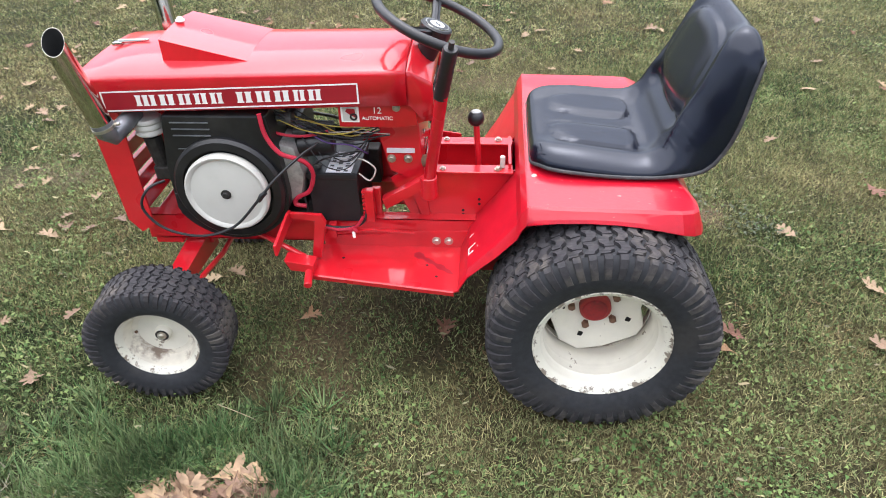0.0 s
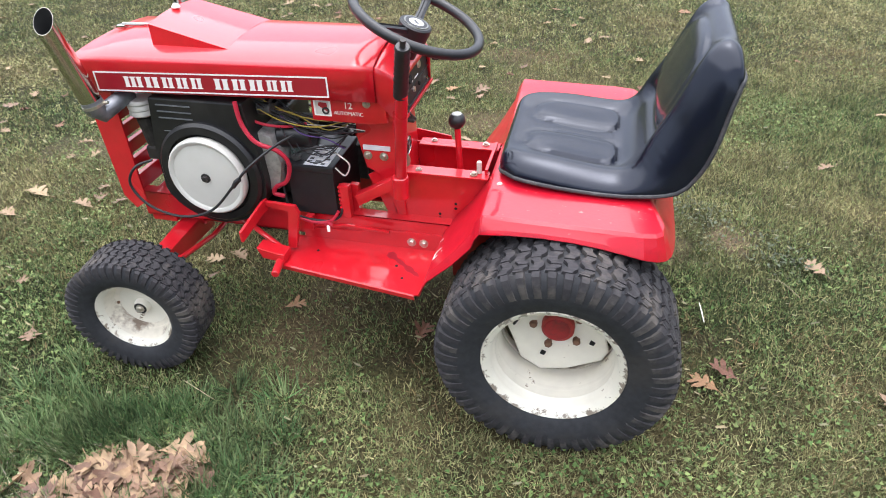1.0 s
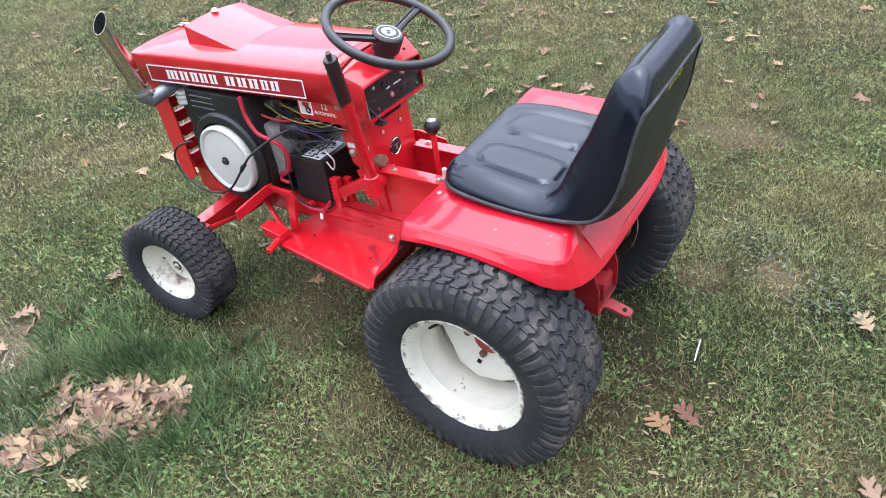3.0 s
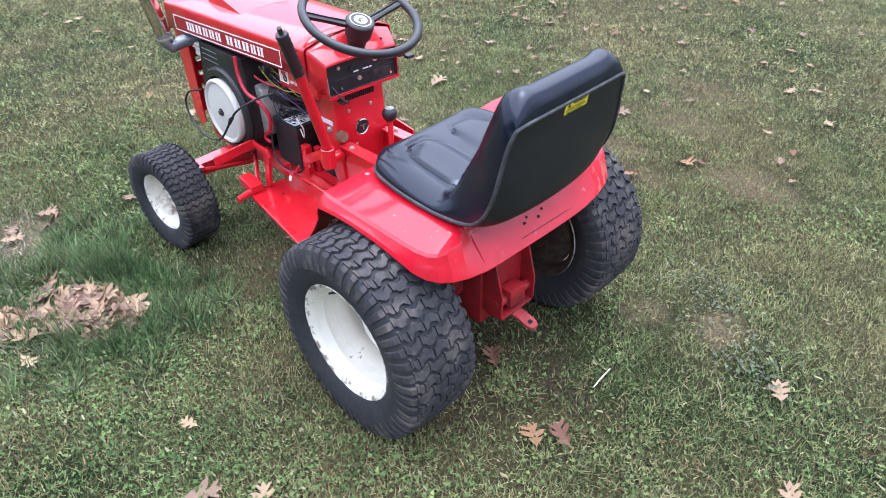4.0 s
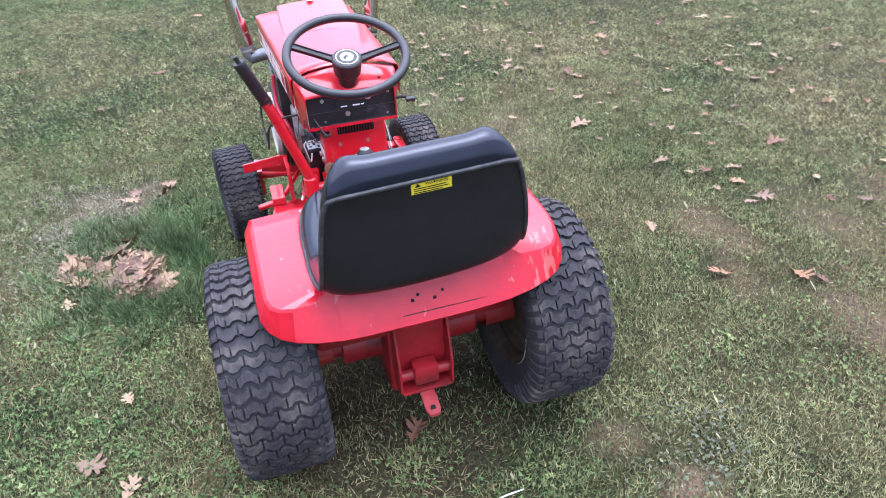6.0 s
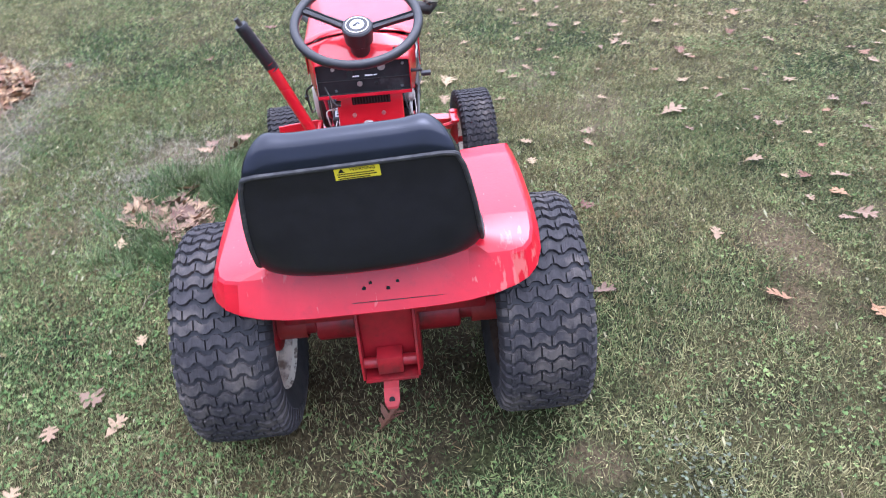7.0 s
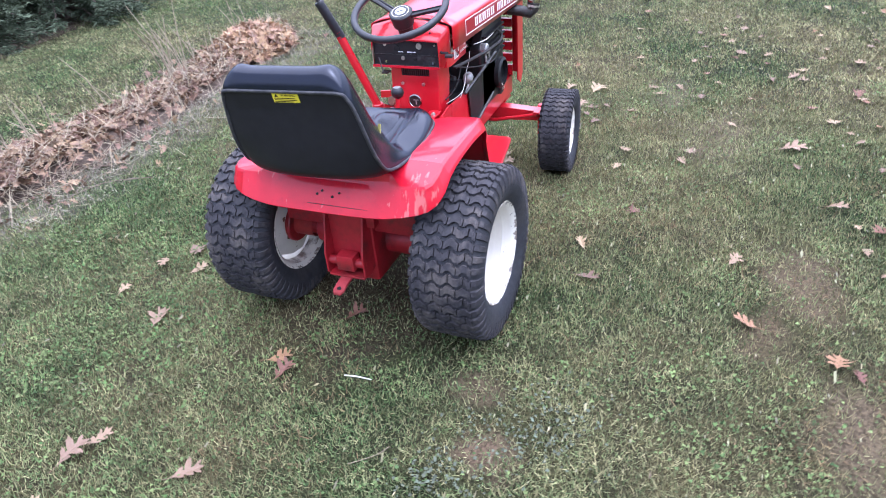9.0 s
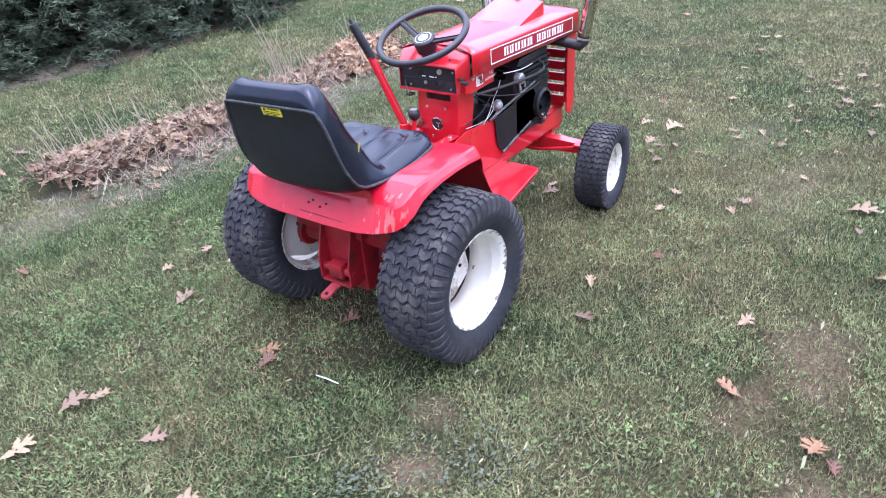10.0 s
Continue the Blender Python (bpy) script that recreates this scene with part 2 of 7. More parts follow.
def tube(bm, pts, r, seg=10, caps=True, smooth_path=0):
    """A round bar along a path; r is one radius or one for each point."""
    pts = [Vector(p) for p in pts]
    if smooth_path:
        out = []
        for i in range(len(pts) - 1):
            p0, p1, p2, p3 = pts[max(i - 1, 0)], pts[i], pts[i + 1], pts[min(i + 2, len(pts) - 1)]
            for k in range(smooth_path):
                t = k / smooth_path
                out.append(0.5 * ((2 * p1) + (p2 - p0) * t + (2 * p0 - 5 * p1 + 4 * p2 - p3) * t * t + (3 * p1 - p0 - 3 * p2 + p3) * t ** 3))
        pts = out + [pts[-1]]
    rs = [r] * len(pts) if isinstance(r, (int, float)) else r
    side, rings = None, []
    for i, p in enumerate(pts):
        d = (pts[min(i + 1, len(pts) - 1)] - pts[max(i - 1, 0)]).normalized()
        if side is None:
            side = d.orthogonal().normalized()
        side = (side - d * side.dot(d)).normalized()
        up = d.cross(side)
        rings.append([bm.verts.new(p + (side * math.cos(k * math.tau / seg) + up * math.sin(k * math.tau / seg)) * rs[i]) for k in range(seg)])
    for a, b in zip(rings, rings[1:]):
        for k in range(seg):
            bm.faces.new((a[k], a[(k + 1) % seg], b[(k + 1) % seg], b[k]))
    if caps:
        bm.faces.new(rings[0][::-1])
        bm.faces.new(rings[-1])
    return bm


def cyl(bm, p0, p1, r0, r1=None, seg=20, bevel=0.0):
    """A round bar with softened ends."""
    p0, p1, r1 = Vector(p0), Vector(p1), r0 if r1 is None else r1
    if bevel:
        d = (p1 - p0).normalized() * bevel
        return tube(bm, [p0, p0 + d, p1 - d, p1], [r0 - bevel, r0, r1, r1 - bevel], seg)
    return tube(bm, [p0, p1], [r0, r1], seg)


def lathe(bm, profile, seg=64, m=None, close=False):
    """Turns (radius, y) pairs round the y axis."""
    rings = []
    for r, y in profile:
        if r < 1e-5:
            rings.append([bm.verts.new((0, y, 0))])
        else:
            rings.append([bm.verts.new((r * math.cos(k * math.tau / seg), y, r * math.sin(k * math.tau / seg))) for k in range(seg)])
    pairs = list(zip(rings, rings[1:]))
    if close:
        pairs.append((rings[-1], rings[0]))
    for a, b in pairs:
        for k in range(seg):
            q = (k + 1) % seg
            if len(a) == 1 and len(b) == 1:
                continue
            if len(a) == 1:
                bm.faces.new((a[0], b[q], b[k]))
            elif len(b) == 1:
                bm.faces.new((a[k], a[q], b[0]))
            else:
                bm.faces.new((a[k], a[q], b[q], b[k]))
    if m:
        bmesh.ops.transform(bm, matrix=m, verts=bm.verts)
    return bm


def loft(bm, rows, close=False):
    """Quads between rows of points."""
    vr = [[bm.verts.new(p) for p in row] for row in rows]
    for a, b in zip(vr, vr[1:]):
        n = len(a)
        for k in range(n if close else n - 1):
            bm.faces.new((a[k], a[(k + 1) % n], b[(k + 1) % n], b[k]))
    return vr


def sheet(ob, thick, offset=-1.0):
    s = ob.modifiers.new("thickness", "SOLIDIFY")
    s.thickness, s.offset = thick, offset
    return ob


def bolt(parent, p, normal, r=0.008, name="bolt", material=None, washer=True):
    """A hex head on a washer."""
    p, d = Vector(p), Vector(normal).normalized()
    bm = bmesh.new()
    if washer:
        cyl(bm, p - d * 0.002, p + d * 0.0015, r * 1.45, seg=16)
    tube(bm, [p, p + d * r * 0.75, p + d * r * 0.95], [r, r, r * 0.8], seg=6)
    return part(name, bm, material or ZINC, parent)


def lettering(text, size, m, material, parent, name="lettering", label=""):
    """Flat raised letters in the built-in font."""
    cu = bpy.data.curves.new(name, "FONT")
    cu.body, cu.size, cu.extrude, cu.align_x, cu.align_y = text, size, 0.0003, "CENTER", "CENTER"
    tmp = bpy.data.objects.new("tmp", cu)
    me = bpy.data.meshes.new_from_object(tmp)
    bpy.data.objects.remove(tmp)
    me.transform(m)
    me.materials.append(material)
    ob = new(name, me)
    ob.parent = parent
    if parent.type == "EMPTY":
        ob.matrix_parent_inverse = Matrix.Translation(-parent.location)
    return tagged(ob, label) if label else ob


def smoothstep(a, b, x):
    t = max(0.0, min(1.0, (x - a) / (b - a)))
    return t * t * (3 - 2 * t)

# ---- tractor ----
tractor = new("garden_tractor")
tractor.location = TBASE
tagged(tractor, "red vintage garden tractor with cream wheels and black seat on lawn", "garden tractor")
SPIN = Matrix.Rotation(radians(180), 4, "Z")


# wheels: axis along y, outer face towards -y
def interp(table, x):
    for (x0, y0), (x1, y1) in zip(table, table[1:]):
        if x <= x1:
            return y0 + (y1 - y0) * (x - x0) / (x1 - x0)
    return table[-1][1]


def tyre_mesh(R, half, bead, floor):
    """Carcass of a turf tyre that stands flat at the bottom."""
    H = R - bead
    prof = [(bead - 0.006, -half * 0.62), (bead, -half * 0.72), (bead + 0.03 * H, -half * 0.79), (bead + 0.12 * H, -half * 0.87), (bead + 0.32 * H, -half * 0.965), (bead + 0.55 * H, -half), (bead + 0.72 * H, -half * 0.975), (bead + 0.85 * H, -half * 0.915), (bead + 0.925 * H, -half * 0.82), (R - 0.009, -half * 0.55), (R - 0.008, 0)]
    prof = prof + [(r, -y) for r, y in prof[-2::-1]]
    bm = bmesh.new()
    lathe(bm, prof, 72)
    squash(bm, floor)
    return bm


def squash(bm, floor):
    for v in bm.verts:
        if v.co.z < floor:
            v.co.y *= 1 + min(0.10, (floor - v.co.z) * 1.8)
            v.co.z = floor - (floor - v.co.z) * 0.06


def tread_mesh(R, half, bead, pitch, floor, columns=4, tall=0.0115, full=0.365, gap=0.0028, sway=0.125):
    """Staggered wavy turf bars and shoulder ribs, joined into one mesh."""
    H = R - bead
    table = [(0, R - 0.008), (half * 0.55, R - 0.010), (half * 0.82, bead + 0.925 * H), (half * 0.915, bead + 0.85 * H), (half * 0.975, bead + 0.72 * H)]
    count = round(math.tau * R / pitch)
    bm = bmesh.new()
    rnd = random.Random(5)
    span = half * 1.66
    wide = span / columns
    count += count % 2
    th = pitch * full / R
    for k in range(count):
        th0 = k * math.tau / count
        # rows of bars across the tyre, every other row set over by half a bar
        cuts = [-span / 2 + wide * (c + 0.5 * (k % 2)) for c in range(columns + 1)]
        cuts = [q for q in cuts if q <= span / 2 + 1e-6]
        if k % 2:
            cuts = [-span / 2] + cuts + [span / 2]
        for y0, y1 in zip(cuts, cuts[1:]):
            lo, hi, sec = [], [], 8
            for i in range(sec + 1):
                y = y0 + gap + (y1 - y0 - 2 * gap) * i / sec
                wave = sway * pitch / R * max(-1.0, min(1.0, 2.4 * math.cos(math.tau * (y + span / 2) / wide)))
                lo.append((y, th0 + wave - th))
                hi.append((y, th0 + wave + th))
            ring = lo + hi[::-1]
            top, base = [], []
            for y, a in ring:
                r = interp(table, abs(y))
                rt = r + tall * (1 if abs(y) < half * 0.75 else 0.8) + rnd.uniform(-0.0008, 0.0008)
                a2 = th0 + (a - th0) * 0.87
                top.append(bm.verts.new((rt * math.cos(a2), y, rt * math.sin(a2))))
                base.append(bm.verts.new(((r - 0.002) * math.cos(a), y, (r - 0.002) * math.sin(a))))
            n = len(ring)
            for i in range(sec):
                bm.faces.new((top[i], top[i + 1], top[n - 2 - i], top[n - 1 - i]))
            for i in range(n):
                bm.faces.new((base[i], base[(i + 1) % n], top[(i + 1) % n], top[i]))
    ribs = count
    for s in (-1, 1):
        for k in range(ribs):
            a = k * math.tau / ribs
            w = math.tau / ribs * 0.34
            pts = []
            for y, q, lift in ((half * 0.80, None, 0.006), (half * 0.90, None, 0.007), (half * 0.972, 0.71, 0.005), (half * 0.995, 0.60, 0.003), (half * 1.0, 0.49, 0.0012)):
                r = interp(table, y) if q is None else bead + q * H
                pts.append((r, y, lift))
            rows = []
            for r, y, lift in pts:
                rows.append([((r - 0.003) * math.cos(a - w), s * (y - 0.002), (r - 0.003) * math.sin(a - w)), ((r + lift) * math.cos(a - w * 0.7), s * (y + lift * 0.6), (r + lift) * math.sin(a - w * 0.7)), ((r + lift) * math.cos(a + w * 0.7), s * (y + lift * 0.6), (r + lift) * math.sin(a + w * 0.7)), ((r - 0.003) * math.cos(a + w), s * (y - 0.002), (r - 0.003) * math.sin(a + w))])
            loft(bm, rows)
    squash(bm, floor)
    return bm


def rear_wheel(m, first=None):
    R, half, bead, floor = 0.2875, 0.115, 0.164, -0.284
    basis = m
    bm = bmesh.new()
    # rim barrel with rolled flanges
    prof = [(0.170, -0.097), (0.172, -0.093), (0.169, -0.087), (0.158, -0.083), (0.152, -0.074), (0.150, -0.045), (0.142, -0.030), (0.141, 0.020), (0.150, 0.034), (0.151, 0.074), (0.158, 0.083), (0.169, 0.087), (0.172, 0.093), (0.170, 0.097), (0.164, 0.092), (0.154, 0.087), (0.147, 0.074), (0.146, 0.034), (0.138, 0.020), (0.138, -0.010), (0.142, -0.018), (0.143, -0.054), (0.148, -0.060), (0.1495, -0.078), (0.155, -0.087), (0.164, -0.092)]
    lathe(bm, prof, 72, close=True)
    wheel = part("rear_wheel", bm, CREAM, tractor, "cream-painted steel rear wheel, chipped enamel, wide turf tyre", True, basis)
    part("tyre", tyre_mesh(R, half, bead, floor), RUBBER, wheel, "black rubber tyre", True)
    part("tread", tread_mesh(R, half, bead, 0.0365, floor, 4, 0.0095, 0.345, 0.0020, 0.155), TREAD, wheel, "worn wavy turf tread")
    # centre disc: a plate with straight cut sides that leave gaps to the barrel
    bm = bmesh.new()
    ring = [(-0.138, 0.02), (-0.112, -0.044), (-0.090, -0.108), (-0.037, -0.141), (0.03, -0.128), (0.118, -0.082), (0.132, -0.048), (0.116, 0.017), (0.128, 0.065), (0.09, 0.112), (0.04, 0.138), (-0.02, 0.142), (-0.075, 0.122), (-0.118, 0.08)]
    rows = [[(x * q * 0.985, y, z * q * 0.985) for x, z in ring] for q, y in ((0.0001, 0.062), (0.30, 0.062), (0.44, 0.054), (0.97, 0.036), (1.0, 0.038), (1.0, 0.043), (0.44, 0.060), (0.30, 0.068), (0.0001, 0.068))]
    loft(bm, rows, close=True)
    part("wheel_disc", bm, CREAM_DIRTY if first else CREAM, wheel, "", True)
    if first:
        bm = bmesh.new()
        lathe(bm, [(0.043, 0.074), (0.080, 0.080), (0.120, 0.079), (0.142, 0.070), (0.143, 0.066), (0.043, 0.070)], 40)
        part("mud_crust", bm, MUD, wheel, "dried brown mud caked inside the wheel", True)
        bm = bmesh.new()
        lathe(bm, [(0.1448, 0.040), (0.1456, 0.0735), (0.1526, 0.0876), (0.1630, 0.0930), (0.1705, 0.0980)], 56)
        part("dirt_film", bm, MUD, wheel, "brown dirt over the inner rim", True)
    else:
        bm = bmesh.new()
        lathe(bm, [(0.143, 0.050), (0.145, 0.050), (0.146, 0.072), (0.1525, 0.0865), (0.145, 0.074)], 48)
        part("dirt_film", bm, CREAM_DIRTY, wheel, "brown dirt smeared over cream enamel", True)
        bm = bmesh.new()
        lathe(bm, [(0.0, 0.085), (0.066, 0.085), (0.070, 0.080), (0.070, 0.068), (0.045, 0.066)], 36)
        part("inner_drum", bm, RED_GREASY_SHADED, wheel, "dark greasy red drum inside the wheel", True)
    bm = bmesh.new()
    lathe(bm, [(0, 0.040), (0.037, 0.040), (0.041, 0.044), (0.042, 0.066), (0.042, 0.16)], 36)
    part("hub_cap", bm, HUBRED, wheel, "dull red painted axle hub", True)
    for k in range(5):
        a = math.tau * k / 5 + 0.6
        bm = bmesh.new()
        p = Vector((0.062 * math.cos(a), 0.060, 0.062 * math.sin(a)))
        tube(bm, [p, p + Vector((0, -0.016, 0)), p + Vector((0, -0.019, 0))], [0.0105, 0.0105, 0.008], 6)
        part("lug_bolt", bm, RUST, wheel, "rusty lug bolt")
    for k in range(4):
        a = math.tau * k / 4 + 0.35
        bm = bmesh.new()
        box(bm, -0.006, 0.006, 0.0425, 0.0470, -0.006, 0.006, m=Matrix.Rotation(a, 4, "Y") @ Matrix.Translation((0.094, 0, 0)))
        part("square_hole", bm, SOOT, wheel, "dark square bolt hole")
    bm = bmesh.new()
    p = Vector((0.125 * math.cos(2.4), -0.03, 0.125 * math.sin(2.4)))
    cyl(bm, p, p + Vector((-0.006, -0.03, 0.006)), 0.005, 0.003, 10)
    part("valve_stem", bm, PLASTIC, wheel)
    return wheel


def front_wheel(m):
    R, half, bead, floor = 0.192, 0.070, 0.110, -0.194
    bm = bmesh.new()
    prof = [(0.1146, -0.054), (0.1165, -0.051), (0.1146, -0.047), (0.1059, -0.045), (0.1011, -0.038), (0.0963, -0.020), (0.0944, 0.020), (0.1011, 0.038), (0.1059, 0.045), (0.1146, 0.047), (0.1165, 0.051), (0.1146, 0.054), (0.1059, 0.050), (0.0982, 0.040), (0.0915, 0.020), (0.0886, 0.015), (0.0578, 0.018), (0.0289, 0.014), (0.0000, 0.014), (0.0000, 0.006), (0.0289, 0.006), (0.0578, 0.010), (0.0847, 0.004), (0.0934, -0.020), (0.0982, -0.040), (0.1059, -0.050)]
    lathe(bm, prof, 64, close=True)
    wheel = part("front_wheel", bm, CREAM_FRONT, tractor, "cream-painted steel front wheel, scuffed enamel, turf tyre", True, m)
    part("tyre", tyre_mesh(R, half, bead, floor), RUBBER, wheel, "black rubber tyre", True)
    part("tread", tread_mesh(R, half, bead, 0.0255, floor, 4, 0.0065, 0.385, 0.0012, 0.14), TREAD, wheel, "worn wavy turf tread")
    bm = bmesh.new()
    lathe(bm, [(0.0962, -0.0325), (0.0925, -0.0200), (0.0836, 0.0030), (0.0700, 0.0066)], 48)
    part("dirt_film", bm, CREAM_DIRTY, wheel, "brown dirt in the corner of the rim", True)
    bm = bmesh.new()
    lathe(bm, [(0.0, -0.012), (0.018, -0.012), (0.022, -0.008), (0.024, 0.008)], 28)
    part("hub", bm, CREAM, wheel, "", True)
    bm = bmesh.new()
    lathe(bm, [(0.0128, -0.0128), (0.0175, -0.0126), (0.0185, -0.0115)], 28)
    part("grease_ring", bm, DARK, wheel, "dark greasy ring round the axle end", True)
    bm = bmesh.new()
    lathe(bm, [(0.0, -0.022), (0.007, -0.021), (0.011, -0.017), (0.0125, -0.010)], 20)
    part("axle_cap", bm, ZINC, wheel, "worn metal axle end", True)
    for k in range(2):
        a = 0.9 + k * 2.2
        bm = bmesh.new()
        p = Vector((0.075 * math.cos(a), 0.006, 0.075 * math.sin(a)))
        cyl(bm, p, p + Vector((0, -0.004, 0)), 0.0045, seg=10)
        part("rivet_hole", bm, RUST, wheel, "dark rust-edged hole")
    return wheel


RZ, FZ = 0.274, 0.184
rear_wheel(pose(0.014, -0.376, RZ))
rear_wheel(pose(0.018, 0.380, RZ) @ SPIN, True)
front_wheel(pose(-1.165, -0.380, FZ, 0, 0, 6))
front_wheel(pose(-1.175, 0.378, FZ) @ SPIN @ pose(0, 0, 0, 0, 0, 4))


# hood: a pressed sheet with a crowned top
HX0, HX1 = -1.298, -0.478


def hood_row(x):
    f = (x - HX0) / (HX1 - HX0)
    w, far = 0.185 - 0.020 * f, 0.178 - 0.022 * f
    edge = 0.841 + 0.013 * f
    base = 0.750 + 0.018 * f
    nose = smoothstep(HX0 - 0.001, HX0 + 0.09, x)
    drop = (1 - nose) * 0.004
    crown = 0.026 * (0.55 + 0.45 * nose)
    half = [(w, base), (w, edge - 0.012), (w - 0.0006, edge - 0.005), (w - 0.003, edge - 0.001 - drop), (w - 0.009, edge + 0.003 - drop), (w * 0.7, edge + crown * 0.62 - drop), (w * 0.4, edge + crown * 0.9 - drop), (0, edge + crown - drop)]
    return [(x, -y, z) for y, z in half] + [(x, y * far / w, z) for y, z in half[-2::-1]]


def hood_top(x, y):
    row = hood_row(x)
    for a, b in zip(row[3:-3], row[4:-3]):
        if a[1] <= y <= b[1]:
            return a[2] + (b[2] - a[2]) * (y - a[1]) / (b[1] - a[1])
    return row[7][2]


bm = bmesh.new()
xs = [HX0, HX0 + 0.006, HX0 + 0.02, HX0 + 0.045, HX0 + 0.09] + [HX0 + 0.09 + k * (HX1 - HX0 - 0.09) / 12 for k in range(1, 13)]
vr = loft(bm, [hood_row(x) for x in xs])
front = vr[0]
low = [bm.verts.new((HX0 - 0.004, v.co.y, 0.742)) for v in front[1:-1]]
for i in range(len(low) - 1):
    bm.faces.new((front[i + 1], front[i + 2], low[i + 1], low[i]))
hood = sheet(part("hood", bm, RED_HOOD, tractor, "glossy red steel hood reflecting pale sky", True), 0.003)

# air scoop on the hood
bm = bmesh.new()
sx0, sx1, sw = -1.088, -0.872, 0.118
rows = []
for x in (sx0, sx0 + 0.004, -1.02, -0.95, sx1):
    f = (x - sx0) / (sx1 - sx0)
    w2 = sw + 0.008 * f
    row = [(x, -w2, hood_top(x, -w2) - 0.004)]
    for y, zt in ((-w2 + 0.002, 0.914), (-w2 * 0.5, 0.920), (0, 0.923), (w2 * 0.5, 0.920), (w2 - 0.002, 0.914)):
        row.append((x, y, zt * (1 - f) + (hood_top(x, y) + 0.0004) * f))
    rows.append(row + [(x, w2, hood_top(x, w2) - 0.004)])
loft(bm, rows)
bm.faces.new([v for v in bm.verts if abs(v.co.x - sx0) < 1e-6])
part("air_scoop", bm, RED_HOOD, hood, "", True)
bolt(hood, (-1.076, 0.0, 0.925), (0, 0, 1), 0.008, "scoop_screw", WHITE)
# hood latch
bm = bmesh.new()
box(bm, -1.272, -1.245, -0.012, 0.010, 0.860, 0.870, 0.003)
tube(bm, [(-1.255, 0, 0.870), (-1.215, 0.002, 0.871), (-1.175, 0.004, 0.873)], [0.006, 0.005, 0.003], 8)
part("hood_latch", bm, CHROME, hood, "small chrome over-centre latch", True)


# name band: maroon strip in a white border with plain white marks
def name_band(side):
    def at(x, z):
        f = (x - HX0) / (HX1 - HX0)
        return Vector((x, side * ((0.185 - 0.020 * f if side < 0 else 0.178 - 0.022 * f) + 0.0008), z))
    xa, xb = -1.240, -0.594

    def zz(x, q):
        f = (x - xa) / (xb - xa)
        return (0.7535 if side < 0 else 0.7640) + 0.0205 * f + (0.053 if side < 0 else 0.058) * q

    def quad(x0, x1, q0, q1, lift):
        out = []
        for x, q in ((x0, q0), (x1, q0), (x1, q1), (x0, q1)):
            p = at(x, zz(x, q))
            p.y += side * lift
            out.append(p)
        return out

    def slab(bm, x0, x1, q0, q1, a, b):
        lo = [bm.verts.new(p) for p in quad(x0, x1, q0, q1, a)]
        hi = [bm.verts.new(p) for p in quad(x0, x1, q0, q1, b)]
        bm.faces.new(lo)
        bm.faces.new(hi)
        for i in range(4):
            bm.faces.new((lo[i], lo[(i + 1) % 4], hi[(i + 1) % 4], hi[i]))
    bm = bmesh.new()
    slab(bm, xa, xb, 0, 1, 0.0, 0.0008)
    band = part("name_band", bm, MAROON, hood, "maroon strip with white border and white marks")
    bm = bmesh.new()
    for x0, x1, q0, q1 in ((xa, xb, 0, 0.07), (xa, xb, 0.93, 1), (xa, xa + 0.004, 0.07, 0.93), (xb - 0.004, xb, 0.07, 0.93)):
        slab(bm, x0, x1, q0, q1, 0.0008, 0.0013)
    part("border", bm, WHITE, band, "thin white border line")
    # ten marks of the lettering's size, each of two or three upright bars with small feet
    widths = [0.060, 0.047, 0.040, 0.040, 0.039, 0.0, 0.048, 0.045, 0.046, 0.036, 0.040]
    x = xa + 0.088
    for w in widths:
        if w == 0.0:
            x += 0.026
            continue
        bm = bmesh.new()
        count = 3 if w > 0.055 else 2
        step = (w - 0.005) / count
        for k in range(count):
            x0, x1 = x + k * step, x + k * step + step * 0.62
            slab(bm, x0, x1, 0.30, 0.71, 0.0008, 0.0014)
            slab(bm, x0 - 0.002, x1 + 0.002, 0.24, 0.30, 0.0008, 0.0014)
            slab(bm, x0 - 0.002, x1 + 0.002, 0.71, 0.77, 0.0008, 0.0014)
        part("white_mark", bm, WHITE, band)
        x += w + 0.001


name_band(-1)
name_band(1)

# grille: two wrap-round side columns and slats between them
grille = new("grille")
grille.parent = tractor
grille.matrix_parent_inverse = Matrix.Translation(-TBASE)
tagged(grille, "red steel grille with side columns and horizontal slats")
for s in (-1, 1):
    bm = bmesh.new()
    prism(bm, [(-1.305, 0.742), (-1.292, 0.415), (-1.262, 0.375), (-1.222, 0.40), (-1.222, 0.742)], "y", s * 0.160, s * 0.166)
    prism(bm, [(-1.305, 0.742), (-1.292, 0.415), (-1.288, 0.415), (-1.300, 0.742)], "y", s * 0.118, s * 0.161)
    part("side_column", bm, RED, grille)
for k in range(6):
    z = 0.705 - k * 0.053
    bm = bmesh.new()
    x = -1.297 + 0.012 * (0.742 - z) / 0.33
    box(bm, x - 0.003, x + 0.014, -0.119, 0.119, z - 0.026, z + 0.011, 0.002)
    part("slat", bm, RED, grille)
bm = bmesh.new()
box(bm, -1.296, -1.278, -0.119, 0.119, 0.395, 0.415, 0.003)
part("bottom_rail", bm, RED, grille)

